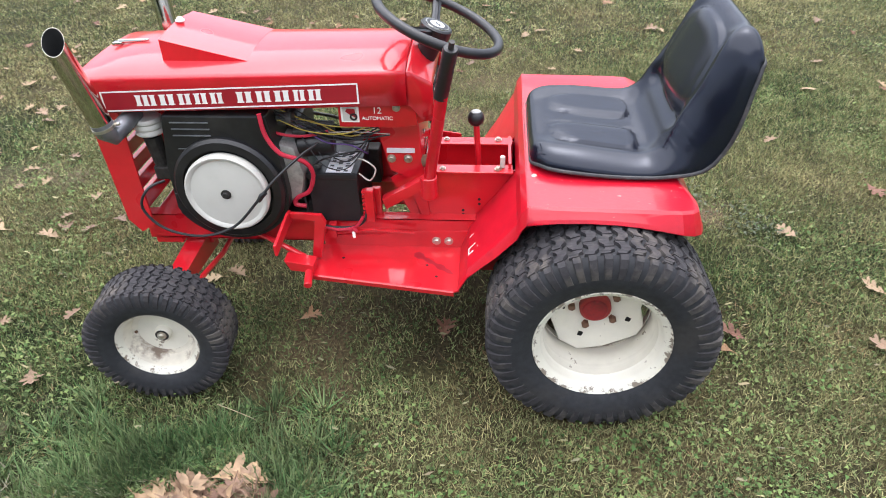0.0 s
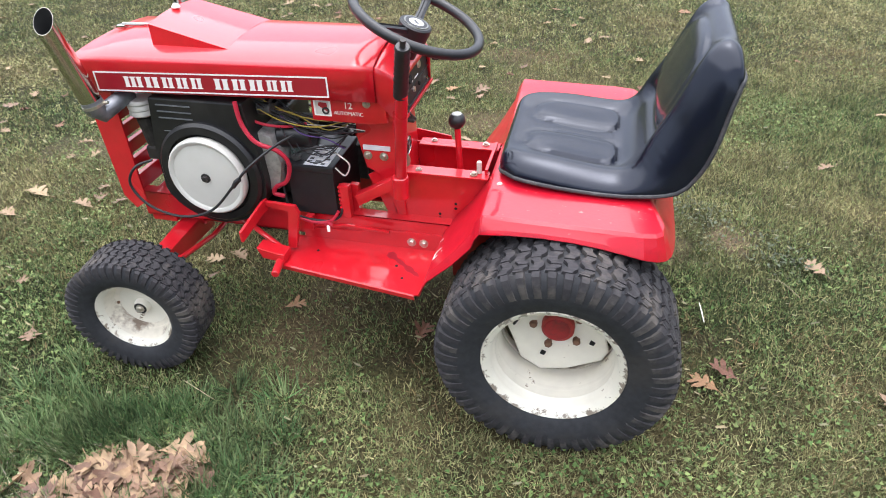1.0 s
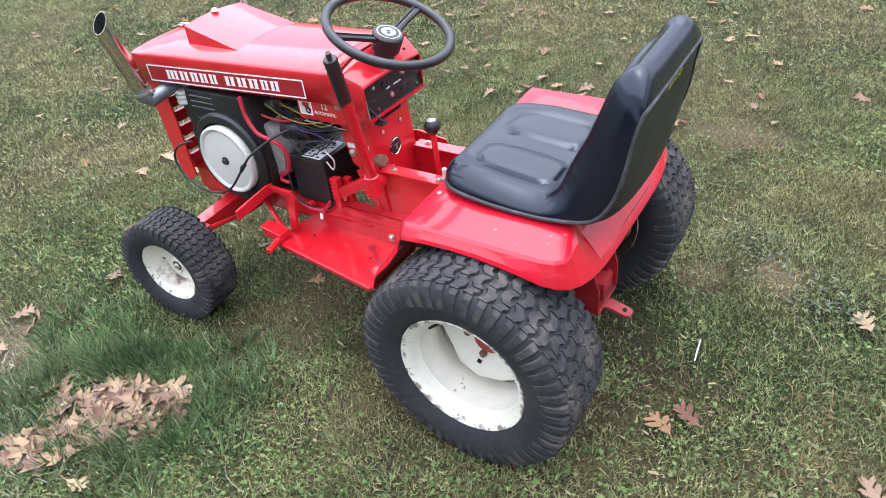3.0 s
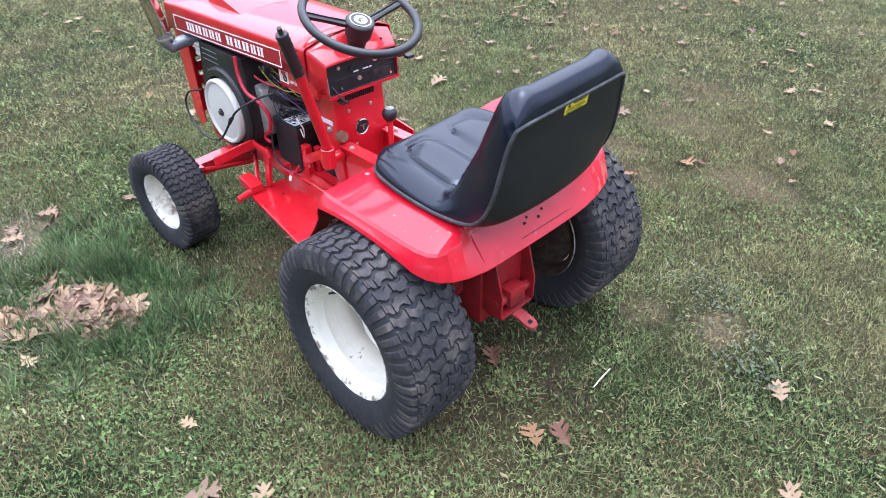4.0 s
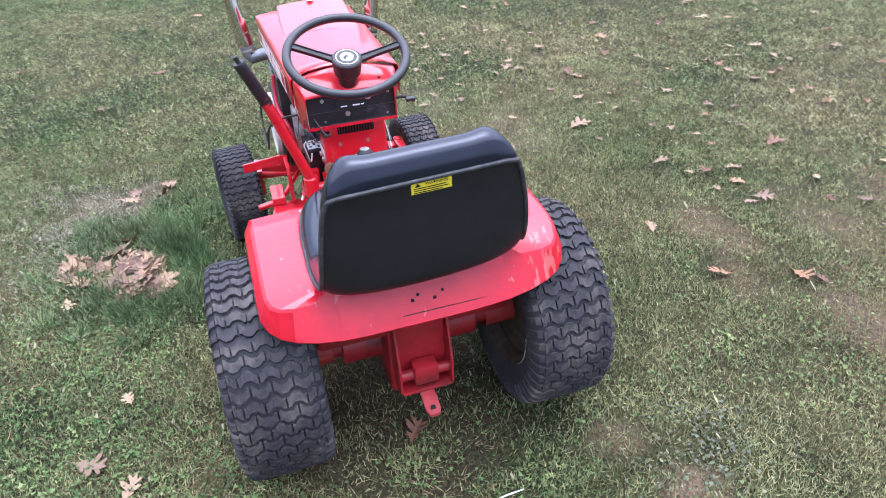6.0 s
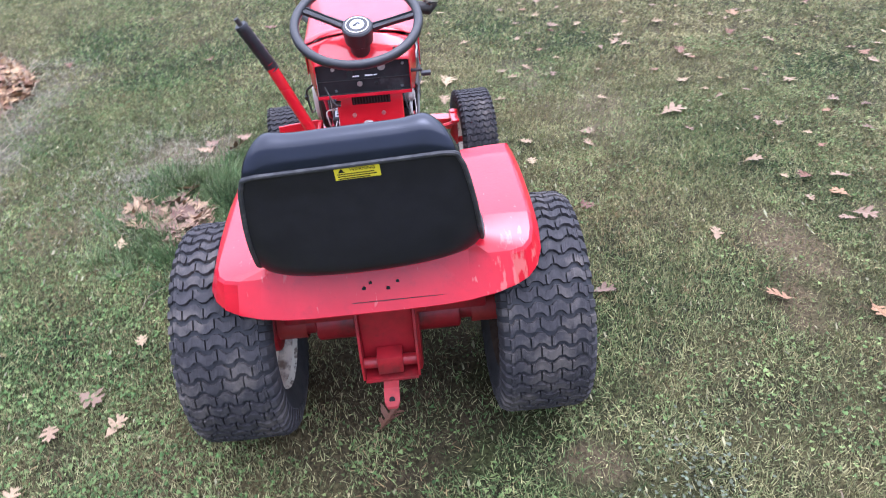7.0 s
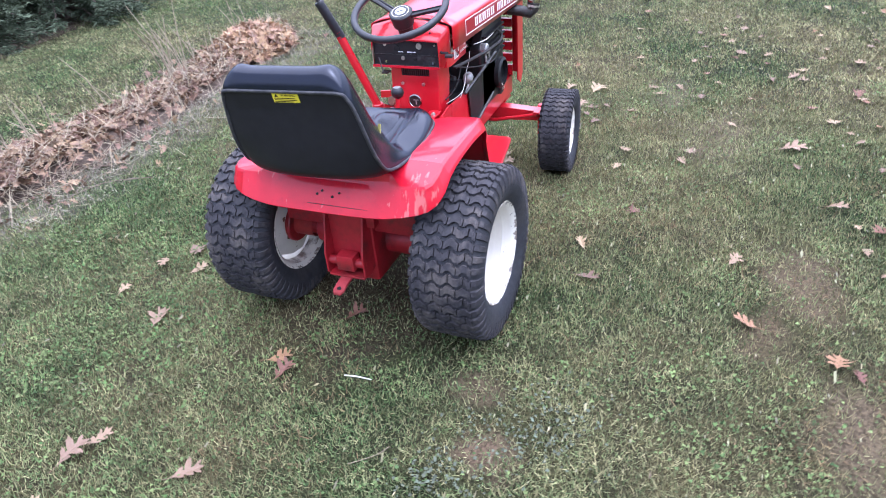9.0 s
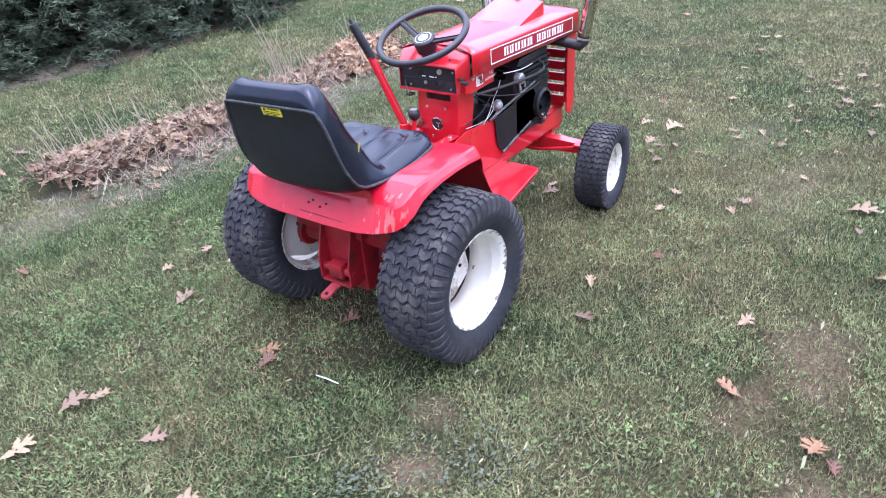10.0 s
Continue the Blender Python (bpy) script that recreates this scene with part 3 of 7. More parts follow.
# frame rails, cross members and axle
for s in (-1, 1):
    bm = bmesh.new()
    y0, y1 = s * 0.115, s * 0.120
    box(bm, -1.27, -0.20, min(y0, y1), max(y0, y1), 0.325, 0.405)
    box(bm, -1.27, -0.20, min(s * 0.085, y1), max(s * 0.085, y1), 0.402, 0.406)
    box(bm, -1.27, -0.20, min(s * 0.085, y1), max(s * 0.085, y1), 0.324, 0.328)
    part("frame_rail", bm, RED, tractor)
bm = bmesh.new()
box(bm, -1.262, -1.18, -0.114, 0.114, 0.30, 0.385, 0.004)
box(bm, -1.19, -1.11, -0.07, 0.07, 0.27, 0.328, 0.004)
part("axle_mount", bm, RED, tractor)
for s in (-1, 1):
    bm = bmesh.new()
    lo = [(-1.180, s * 0.02, 0.235), (-1.120, s * 0.02, 0.235), (-1.120, s * 0.02, 0.305), (-1.180, s * 0.02, 0.305)]
    hi = [(-1.175, s * 0.285, 0.245), (-1.125, s * 0.285, 0.245), (-1.125, s * 0.285, 0.290), (-1.175, s * 0.285, 0.290)]
    loft(bm, [lo, hi], close=True)
    bm.faces.new([v for v in bm.verts if abs(v.co.y) > 0.2])
    part("axle_beam", bm, RED, tractor)
    bm = bmesh.new()
    cyl(bm, (-1.15, s * 0.295, 0.165), (-1.15, s * 0.295, 0.315), 0.017, bevel=0.002)
    cyl(bm, (-1.15, s * 0.295, 0.180), (-1.165, s * 0.39, 0.180), 0.012)
    box(bm, -1.15, -1.06, s * 0.295 - 0.015, s * 0.295 + 0.015, 0.300, 0.310, 0.002)
    part("spindle", bm, RED, tractor)
bm = bmesh.new()
tube(bm, [(-1.075, -0.295, 0.295), (-1.075, -0.1, 0.255), (-1.075, 0.1, 0.255), (-1.075, 0.295, 0.295)], 0.008, 10)
part("tie_rod", bm, RED, tractor)
bm = bmesh.new()
tube(bm, [(-0.955, -0.125, 0.362), (-0.775, -0.225, 0.340)], 0.008, 10)
part("pedal_link", bm, RED, tractor)

# footrests
for s in (-1, 1):
    bm = bmesh.new()
    pts = [(-0.77, 0.125), (-0.345, 0.118), (-0.345, 0.322), (-0.36, 0.326), (-0.758, 0.268), (-0.770, 0.255)]
    prism(bm, [(x, s * y) for x, y in pts], "z", 0.311, 0.316)
    foot = part("footrest", bm, RED, tractor, "red sheet-steel footrest plate with a dark scuff")
    bm = bmesh.new()
    prism(bm, [(-0.745, 0.312), (-0.345, 0.312), (-0.31, 0.372), (-0.53, 0.366), (-0.58, 0.352), (-0.745, 0.350)], "y", s * 0.121, s * 0.127)
    part("side_flange", bm, RED, foot)
    bm = bmesh.new()
    lip = [(-0.36, s * 0.326), (-0.758, s * 0.268)]
    loft(bm, [[(x, y, 0.316), (x, y + s * 0.003, 0.312), (x, y + s * 0.002, 0.300)] for x, y in lip])
    sheet(part("outer_lip", bm, RED, foot), 0.003)
    for x, y in ((-0.68, 0.19), (-0.44, 0.215), (-0.41, 0.265)):
        bm = bmesh.new()
        cyl(bm, (x, s * y, 0.3155), (x, s * y, 0.3166), 0.0042, seg=12)
        part("drain_hole", bm, SOOT, foot, "small dark hole")
    bolt(foot, (-0.42, s * 0.128, 0.338), (0, s, 0), 0.009)
    bolt(foot, (-0.385, s * 0.128, 0.338), (0, s, 0), 0.009)

# worn streak on the near footrest
bm = bmesh.new()
left, right = [], []
for k in range(19):
    f = k / 18
    x, y = -0.480 + 0.115 * f, -0.160 - 0.092 * f
    r = (0.010 if k < 4 else 0.0035) + 0.0035 * (0.5 + noise.noise(Vector((k * 0.9, 0.3, 0)))) + (0.004 if 10 < k < 14 else 0)
    if k in (0, 18):
        r = 0.001
    left.append((x - r * 0.6, y - r, 0.3163))
    right.append((x + r * 0.6, y + r, 0.3163))
prism(bm, [p[:2] for p in left + right[::-1]], "z", 0.3150, 0.3164)
part("scuff", bm, MAROON, foot, "dark worn scuff in the paint")

# pedal linkage on the near footrest
bm = bmesh.new()
prism(bm, [(-0.345, 0.432), (-0.345, 0.464), (-0.215, 0.478), (-0.190, 0.474), (-0.190, 0.440), (-0.225, 0.446)], "x", -0.816, -0.808, 0.002)
prism(bm, [(-0.816, 0.472), (-0.722, 0.468), (-0.712, 0.445), (-0.738, 0.325), (-0.764, 0.325), (-0.740, 0.450), (-0.816, 0.458)], "y", -0.205, -0.193, 0.002)
prism(bm, [(-0.825, 0.360), (-0.810, 0.328), (-0.745, 0.32), (-0.745, 0.345)], "y", -0.270, -0.225, 0.002)
pedal = part("pedal", bm, RED, tractor, "red bent-steel foot pedal bracket")
bm = bmesh.new()
cyl(bm, (-0.765, -0.235, 0.326), (-0.752, -0.322, 0.318), 0.011, bevel=0.002)
part("pedal_peg", bm, RED, pedal)
bm = bmesh.new()
prism(bm, [(-0.735, 0.36), (-0.72, 0.405), (-0.70, 0.405), (-0.70, 0.36)], "y", -0.155, -0.135, 0.002)
tube(bm, [(-0.73, -0.15, 0.372), (-0.60, -0.145, 0.384), (-0.48, -0.14, 0.372)], 0.005, 8)
part("brake_rod", bm, RED, tractor)

# tunnel plates behind the pedestal
for s in (-1, 1):
    bm = bmesh.new()
    prism(bm, [(-0.475, 0.36), (-0.545, 0.52), (-0.50, 0.548), (-0.205, 0.548), (-0.205, 0.36)], "y", s * 0.083, s * 0.088)
    box(bm, -0.44, -0.21, min(s * 0.062, s * 0.105), max(s * 0.062, s * 0.105), 0.545, 0.550, 0.001)
    plate = part("tunnel_plate", bm, RED, tractor)
    for x, z in ((-0.30, 0.44), (-0.30, 0.455), (-0.345, 0.405), (-0.345, 0.418)):
        bm = bmesh.new()
        cyl(bm, (x, s * 0.0872, z), (x, s * 0.0884, z), 0.0042, seg=12)
        part("bolt_hole", bm, SOOT, plate, "small dark hole")
    bolt(plate, (-0.25, s * 0.088, 0.552), (0, 0, 1), 0.007)
    bolt(plate, (-0.40, s * 0.088, 0.552), (0, 0, 1), 0.006)
bm = bmesh.new()
box(bm, -0.44, -0.19, -0.082, 0.082, 0.33, 0.40, 0.006)
part("transmission_top", bm, RED, tractor)
bm = bmesh.new()
box(bm, -0.222, -0.214, -0.082, 0.082, 0.36, 0.566)
part("tunnel_end_plate", bm, RED, tractor)
bm = bmesh.new()
cyl(bm, (-0.238, -0.075, 0.55), (-0.238, -0.075, 0.585), 0.007, bevel=0.002)
part("drain_fitting", bm, IVORY, tractor)

# shift lever with a black ball
bm = bmesh.new()
tube(bm, [(-0.303, -0.012, 0.41), (-0.304, -0.010, 0.53), (-0.312, -0.004, 0.645)], 0.0085, 12)
shift = part("shift_lever", bm, RED, tractor, "", True)
bm = bmesh.new()
bmesh.ops.create_uvsphere(bm, u_segments=24, v_segments=14, radius=0.023, matrix=pose(-0.313, -0.003, 0.662))
for v in bm.verts:
    v.co.z = min(v.co.z, 0.680)
part("shift_knob", bm, PLASTIC, shift, "round black shift knob", True)
bm = bmesh.new()
cyl(bm, (-0.313, -0.003, 0.679), (-0.313, -0.003, 0.6815), 0.013, seg=24)
part("knob_badge", bm, ALU, shift, "grey disc badge")

# pedestal and dash
bm = bmesh.new()
prism(bm, [(-0.565, 0.722), (-0.563, 0.640), (-0.545, 0.545), (-0.500, 0.535), (-0.468, 0.40), (-0.437, 0.40), (-0.448, 0.50), (-0.462, 0.722)], "y", -0.096, 0.096, 0.006)
pedestal = part("pedestal", bm, RED, tractor, "red steel steering pedestal with round emblem and vent slots", True)
bm = bmesh.new()
lathe(bm, [(0.026, -0.001), (0.027, -0.004), (0.024, -0.006), (0.022, -0.003), (0.0, -0.003)], 36, Matrix.Translation((-0.4545, -0.004, 0.577)) @ Matrix.Rotation(radians(3), 4, "Y") @ Matrix.Rotation(radians(90), 4, "Z"))
part("emblem_ring", bm, CHROME, pedestal, "chrome ring round a dark emblem", True)
bm = bmesh.new()
lathe(bm, [(0.0219, -0.0042), (0.0, -0.0042)], 32, Matrix.Translation((-0.4545, -0.004, 0.577)) @ Matrix.Rotation(radians(3), 4, "Y") @ Matrix.Rotation(radians(90), 4, "Z"))
part("emblem_face", bm, DARK, pedestal, "dark emblem face")
bm = bmesh.new()
box(bm, -0.4505, -0.4495, -0.0022, 0.0022, 0.564, 0.580)
box(bm, -0.4515, -0.4495, -0.011, 0.011, 0.580, 0.5835)
part("emblem_mark", bm, ALU, pedestal, "small white mark")
bm = bmesh.new()
box(bm, -0.470, -0.4585, -0.052, 0.060, 0.672, 0.700, 0.001)
part("vent_recess", bm, SOOT, pedestal, "dark vent slot")
for k in range(13):
    bm = bmesh.new()
    y = -0.048 + k * 0.0085
    box(bm, -0.4595, -0.4565, y, y + 0.0032, 0.674, 0.698)
    part("vent_fin", bm, DARK, pedestal)
for y, z in ((-0.049, 0.643), (0.036, 0.643), (-0.03, 0.525)):
    bolt(pedestal, (-0.455, y, z), (1, 0, 0), 0.0065, washer=False)
for x, z in ((-0.537, 0.585), (-0.492, 0.585)):
    bolt(pedestal, (x, -0.0965, z), (0, -1, 0), 0.0085, "washer_bolt")
bm = bmesh.new()
box(bm, -0.548, -0.472, -0.100, -0.0965, 0.603, 0.617, 0.001)
part("id_plate", bm, GREY_PRINT, pedestal, "small grey metal plate")
bm = bmesh.new()
cyl(bm, (-0.452, -0.088, 0.574), (-0.428, -0.094, 0.580), 0.017, bevel=0.002)
part("round_boss", bm, RUST, pedestal, "worn brown round pivot boss")

# housing: near side at y = -0.150, far side at 0.134
NEAR, FAR = -0.150, 0.134
bm = bmesh.new()
prism(bm, [(-0.655, 0.702), (-0.655, 0.762), (-0.486, 0.764), (-0.486, 0.836), (-0.462, 0.830), (-0.456, 0.708), (-0.50, 0.702)], "y", NEAR, FAR, 0.003)
prism(bm, [(-0.456, 0.708), (-0.462, 0.824), (-0.436, 0.805), (-0.434, 0.716)], "y", NEAR + 0.012, FAR - 0.012)
dash = part("dash_housing", bm, RED, tractor, "red dash housing with black instrument panel", True)
# pressed cowl: crowned along the hood, flat and sloping to the panel, with turned-down sides
bm = bmesh.new()
rows = []
for x, top, crown in ((-0.483, 0.8505, 0.0235), (-0.472, 0.8505, 0.0235), (-0.462, 0.846, 0.018), (-0.440, 0.832, 0.008), (-0.420, 0.819, 0.003), (-0.4145, 0.812, 0.002)):
    low = 0.720 + 0.045 * smoothstep(-0.44, -0.474, x)
    out = -0.010 + 0.019 * smoothstep(-0.415, -0.474, x)
    row = []
    for u, drop in ((-1, None), (-1, 0.014), (-0.994, 0.006), (-0.970, 0.001), (-0.6, 0), (-0.3, 0), (0, 0), (0.3, 0), (0.6, 0), (0.970, 0.001), (0.994, 0.006), (1, 0.014), (1, None)):
        y = (NEAR + FAR) / 2 + u * ((FAR - NEAR) / 2 + out)
        row.append((x, y, low if drop is None else top - drop + crown * (1 - u * u)))
    rows.append(row)
loft(bm, rows)
sheet(part("dash_cowl", bm, RED_HOOD, dash, "", True), 0.003)
for y in (0.085, -0.030):
    bm = bmesh.new()
    cyl(bm, (-0.4392, y, 0.834), (-0.4385, y, 0.8385), 0.0035, seg=12)
    part("cowl_hole", bm, SOOT, dash, "small dark hole")
bm = bmesh.new()
box(bm, -0.436, -0.409, NEAR + 0.010, FAR - 0.010, 0.716, 0.720, 0.001)
box(bm, -0.412, -0.409, NEAR + 0.010, FAR - 0.010, 0.7195, 0.725, 0.001)
part("dash_lip", bm, RED_WORN, dash, "worn red lip under the panel")
tilt = pose(-0.4270, -0.008, 0.7685, 0, -5, 0)
bm = bmesh.new()
box(bm, -0.003, 0.003, -0.130, 0.130, -0.048, 0.046, 0.002, tilt)
panel = part("instrument_panel", bm, DASH, dash, "scuffed black instrument panel")
bm = bmesh.new()
box(bm, 0.002, 0.006, -0.129, 0.129, -0.048, -0.044, 0.001, tilt)
box(bm, 0.002, 0.006, -0.129, 0.129, -0.008, -0.0065, 0.0, tilt)
part("panel_trim", bm, DARK, panel)
bm = bmesh.new()
box(bm, 0.010, 0.0132, -0.1305, -0.1285, -0.0435, 0.020, 0.0, tilt)
part("panel_edge", bm, ZINC, panel, "bright worn panel edge")
for y, z, r, mt in ((0.052, 0.024, 0.012, ZINC), (-0.012, -0.020, 0.008, ZINC), (-0.082, 0.026, 0.006, ZINC), (0.035, -0.022, 0.006, SOOT), (-0.08, -0.034, 0.005, CHROME), (0.105, -0.034, 0.005, CHROME), (-0.035, 0.014, 0.012, SOOT), (0.112, 0.028, 0.004, ZINC)):
    bm = bmesh.new()
    cyl(bm, tilt @ Vector((0.002, y, z)), tilt @ Vector((0.007, y, z)), r, r * 0.85, 18)
    part("panel_fitting", bm, mt, panel)
for y, wd in ((-0.03, 0.026), (0.005, 0.030), (0.03, 0.012)):
    bm = bmesh.new()
    box(bm, 0.003, 0.0038, y, y + wd * 0.7, 0.0005, 0.004, 0, tilt)
    part("panel_print", bm, GREY_PRINT, panel)
bm = bmesh.new()
tube(bm, [tilt @ Vector((0.0, 0.13, 0.005)), tilt @ Vector((0.01, 0.165, 0.006))], 0.005, 8)
box(bm, -0.418, -0.398, 0.152, 0.180, 0.764, 0.774, 0.003)
part("choke_knob", bm, PLASTIC, panel)
bm = bmesh.new()
tube(bm, [(-0.425, -0.120, 0.748), (-0.405, -0.102, 0.712), (-0.40, -0.092, 0.700)], 0.0028, 8)
box(bm, -0.43, -0.40, -0.105, -0.080, 0.694, 0.701, 0.002)
part("switch_bracket", bm, DARK, dash)
for z, x in ((0.806, -0.503), (0.756, -0.507)):
    bolt(dash, (x, NEAR - 0.001, z), (0, -1, 0), 0.007)
    bolt(dash, (x, FAR + 0.001, z), (0, 1, 0), 0.007)
# badge and power mark on each side of the dash housing; both read from the outside
for s, wall, bx, tx in ((-1, -NEAR, -0.625, -0.556), (1, FAR, -0.552, -0.630)):
    flat = Matrix.Translation((0, s * (wall + 0.0005), 0)) @ Matrix.Rotation(radians(90 - 90 * s - 180), 4, "Z") @ Matrix.Rotation(radians(90), 4, "X")

    def layers(a, b):
        return sorted((s * (wall + a), s * (wall + b)))
    y0, y1 = layers(0.0, 0.0010)
    bm = bmesh.new()
    box(bm, bx - 0.023, bx + 0.023, y0, y1, 0.716, 0.760)
    side_badge = part("side_badge", bm, WHITE, dash, "square white badge with maroon and black shapes")
    y0, y1 = layers(0.0005, 0.0016)
    bm = bmesh.new()
    box(bm, bx - 0.018, bx + 0.018, y0, y1, 0.720, 0.756)
    part("badge_field", bm, IVORY, side_badge)
    y0, y1 = layers(0.0010, 0.0022)
    bm = bmesh.new()
    prism(bm, [(bx - s * dx, z) for dx, z in ((0.013, 0.752), (0.015, 0.728), (0.001, 0.736), (-0.011, 0.745), (-0.007, 0.753))], "y", y0, y1)
    part("badge_shape", bm, MAROON, side_badge)
    bm = bmesh.new()
    lathe(bm, [(0.010, 0.0), (0.010, -0.0012), (0.005, -0.0012), (0.005, 0.0)], 20, Matrix.Translation((bx + 0.009 * -s, s * (wall + 0.0016) + (0.0012 if s > 0 else 0.0), 0.731)))
    part("badge_ring", bm, PLASTIC, side_badge)
    lettering("12", 0.024, flat @ Matrix.Translation((-s * tx, 0.7475, 0.001)), WHITE, dash, "power_number", "white printed number 12")
    lettering("AUTOMATIC", 0.0135, flat @ Matrix.Translation((-s * tx, 0.727, 0.001)), WHITE, dash, "drive_lettering", "white printed word AUTOMATIC")

# steering wheel
SM = Matrix.Translation((-0.415, -0.006, 0.906)) @ Matrix.Rotation(radians(22), 4, "Y")
bm = bmesh.new()
rows = []
for k in range(64):
    a = k * math.tau / 64
    rows.append([((0.163 + 0.0125 * math.cos(b)) * math.cos(a), (0.163 + 0.0125 * math.cos(b)) * math.sin(a), 0.020 + 0.0125 * math.sin(b)) for b in [j * math.tau / 12 for j in range(12)]])
rows.append(rows[0])
loft(bm, rows, close=True)
bmesh.ops.remove_doubles(bm, verts=bm.verts, dist=1e-6)
bmesh.ops.transform(bm, matrix=SM, verts=bm.verts)
steer = part("steering_wheel", bm, PLASTIC, tractor, "black two-spoke plastic steering wheel with round cap", True)
for ang in (radians(-116), radians(96)):
    bm = bmesh.new()
    d = Vector((math.cos(ang), math.sin(ang), 0))
    q = Vector((-d.y, d.x, 0))
    rows = []
    for r, z, w in ((0.022, -0.006, 0.013), (0.09, 0.006, 0.010), (0.161, 0.019, 0.012)):
        c = d * r + Vector((0, 0, z))
        rows.append([c + q * w + Vector((0, 0, -0.006)), c + q * w + Vector((0, 0, 0.004)), c + q * (w * 0.45) + Vector((0, 0, 0.007)), c + q * (w * 0.3) + Vector((0, 0, 0.003)), c - q * (w * 0.3) + Vector((0, 0, 0.003)), c - q * (w * 0.45) + Vector((0, 0, 0.007)), c - q * w + Vector((0, 0, 0.004)), c - q * w + Vector((0, 0, -0.006))])
    loft(bm, rows, close=True)
    bmesh.ops.transform(bm, matrix=SM, verts=bm.verts)
    part("spoke", bm, PLASTIC, steer)
bm = bmesh.new()
cyl(bm, SM @ Vector((0, 0, -0.042)), SM @ Vector((0, 0, 0.010)), 0.038, 0.042, 32, 0.004)
part("hub_boss", bm, PLASTIC, steer, "", True)
bm = bmesh.new()
cyl(bm, SM @ Vector((0, 0, 0.007)), SM @ Vector((0, 0, 0.0118)), 0.0330, 0.0315, 36)
part("hub_rim", bm, CHROME, steer, "chrome rimmed cap")
bm = bmesh.new()
cyl(bm, SM @ Vector((0, 0, 0.0105)), SM @ Vector((0, 0, 0.0122)), 0.0285, 0.0285, 36)
part("cap_face", bm, PLASTIC, steer, "black cap face")
bm = bmesh.new()
lathe(bm, [(0.0, 0.0130), (0.0185, 0.0130), (0.0195, 0.0120)], 32, SM @ Matrix.Rotation(radians(90), 4, "X"))
part("cap_medallion", bm, GREY_PRINT, steer, "silver medallion in the cap", True)
bm = bmesh.new()
cyl(bm, SM @ Vector((0.004, -0.006, 0.012)), SM @ Vector((0.004, -0.006, 0.0130)), 0.007, 0.006, 18)
prism(bm, [(-0.009, 0.002), (-0.004, -0.006), (0.003, 0.004), (-0.002, 0.011)], "z", 0.0120, 0.0130)
for v in list(bm.verts)[-8:]:
    v.co = SM @ v.co
part("cap_mark", bm, PLASTIC, steer, "black shapes on the cap")
bm = bmesh.new()
cyl(bm, SM @ Vector((0, 0, -0.10)), SM @ Vector((0, 0, -0.04)), 0.024, 0.030, 20)
part("column_boot", bm, PLASTIC, steer, "", True)

# lift lever with rubber grip, beside the pedestal
bm = bmesh.new()
tube(bm, [(-0.432, -0.150, 0.545), (-0.382, -0.250, 0.846)], 0.0155, 16)
lever = part("lift_lever", bm, RED, tractor, "red steel lift lever with ribbed black grip", True)
bm = bmesh.new()
a, b = Vector((-0.388, -0.241, 0.822)), Vector((-0.359, -0.295, 0.957))
tube(bm, [a, a.lerp(b, 0.03)] + [a.lerp(b, 0.06 + 0.9 * k / 15) for k in range(16)] + [b], [0.014, 0.0175] + [0.0178 if k % 2 else 0.0163 for k in range(16)] + [0.015], 16)
part("grip", bm, PLASTIC, lever, "ribbed black rubber grip", True)
bm = bmesh.new()
tube(bm, [b, b + (b - a).normalized() * 0.018], 0.0065, 12)
part("release_button", bm, DARK, lever)
bm = bmesh.new()
prism(bm, [(-0.56, 0.495), (-0.455, 0.555), (-0.435, 0.535), (-0.55, 0.465)], "y", -0.165, -0.135, 0.002)
cyl(bm, (-0.432, -0.155, 0.50), (-0.432, -0.155, 0.565), 0.022, seg=16, bevel=0.003)
cyl(bm, (-0.44, -0.10, 0.52), (-0.44, -0.17, 0.52), 0.016, seg=16)
part("lever_bracket", bm, RED, lever, "", True)
bm = bmesh.new()
tube(bm, [(-0.55, -0.150, 0.480), (-0.552, -0.152, 0.452)], 0.004, 8)
part("cotter_end", bm, ZINC, lever)
# toothed quadrant by the battery
bm = bmesh.new()
box(bm, -0.615, -0.590, -0.135, -0.110, 0.40, 0.502, 0.003)
for k in range(7):
    box(bm, -0.622, -0.613, -0.132, -0.113, 0.415 + k * 0.013, 0.421 + k * 0.013)
box(bm, -0.60, -0.575, -0.10, -0.08, 0.40, 0.49, 0.003)
part("lift_quadrant", bm, RED, tractor, "red toothed bracket")

# fender and seat pan: one pressed sheet over both rear wheels
XF = -0.178


def pan_lift(x, y):
    """The far front of the pan is bent up a little."""
    return 0.050 * smoothstep(0.02, 0.36, y) * (1 - 0.8 * smoothstep(0.12, 0.24, x)) if y > 0 else 0.0


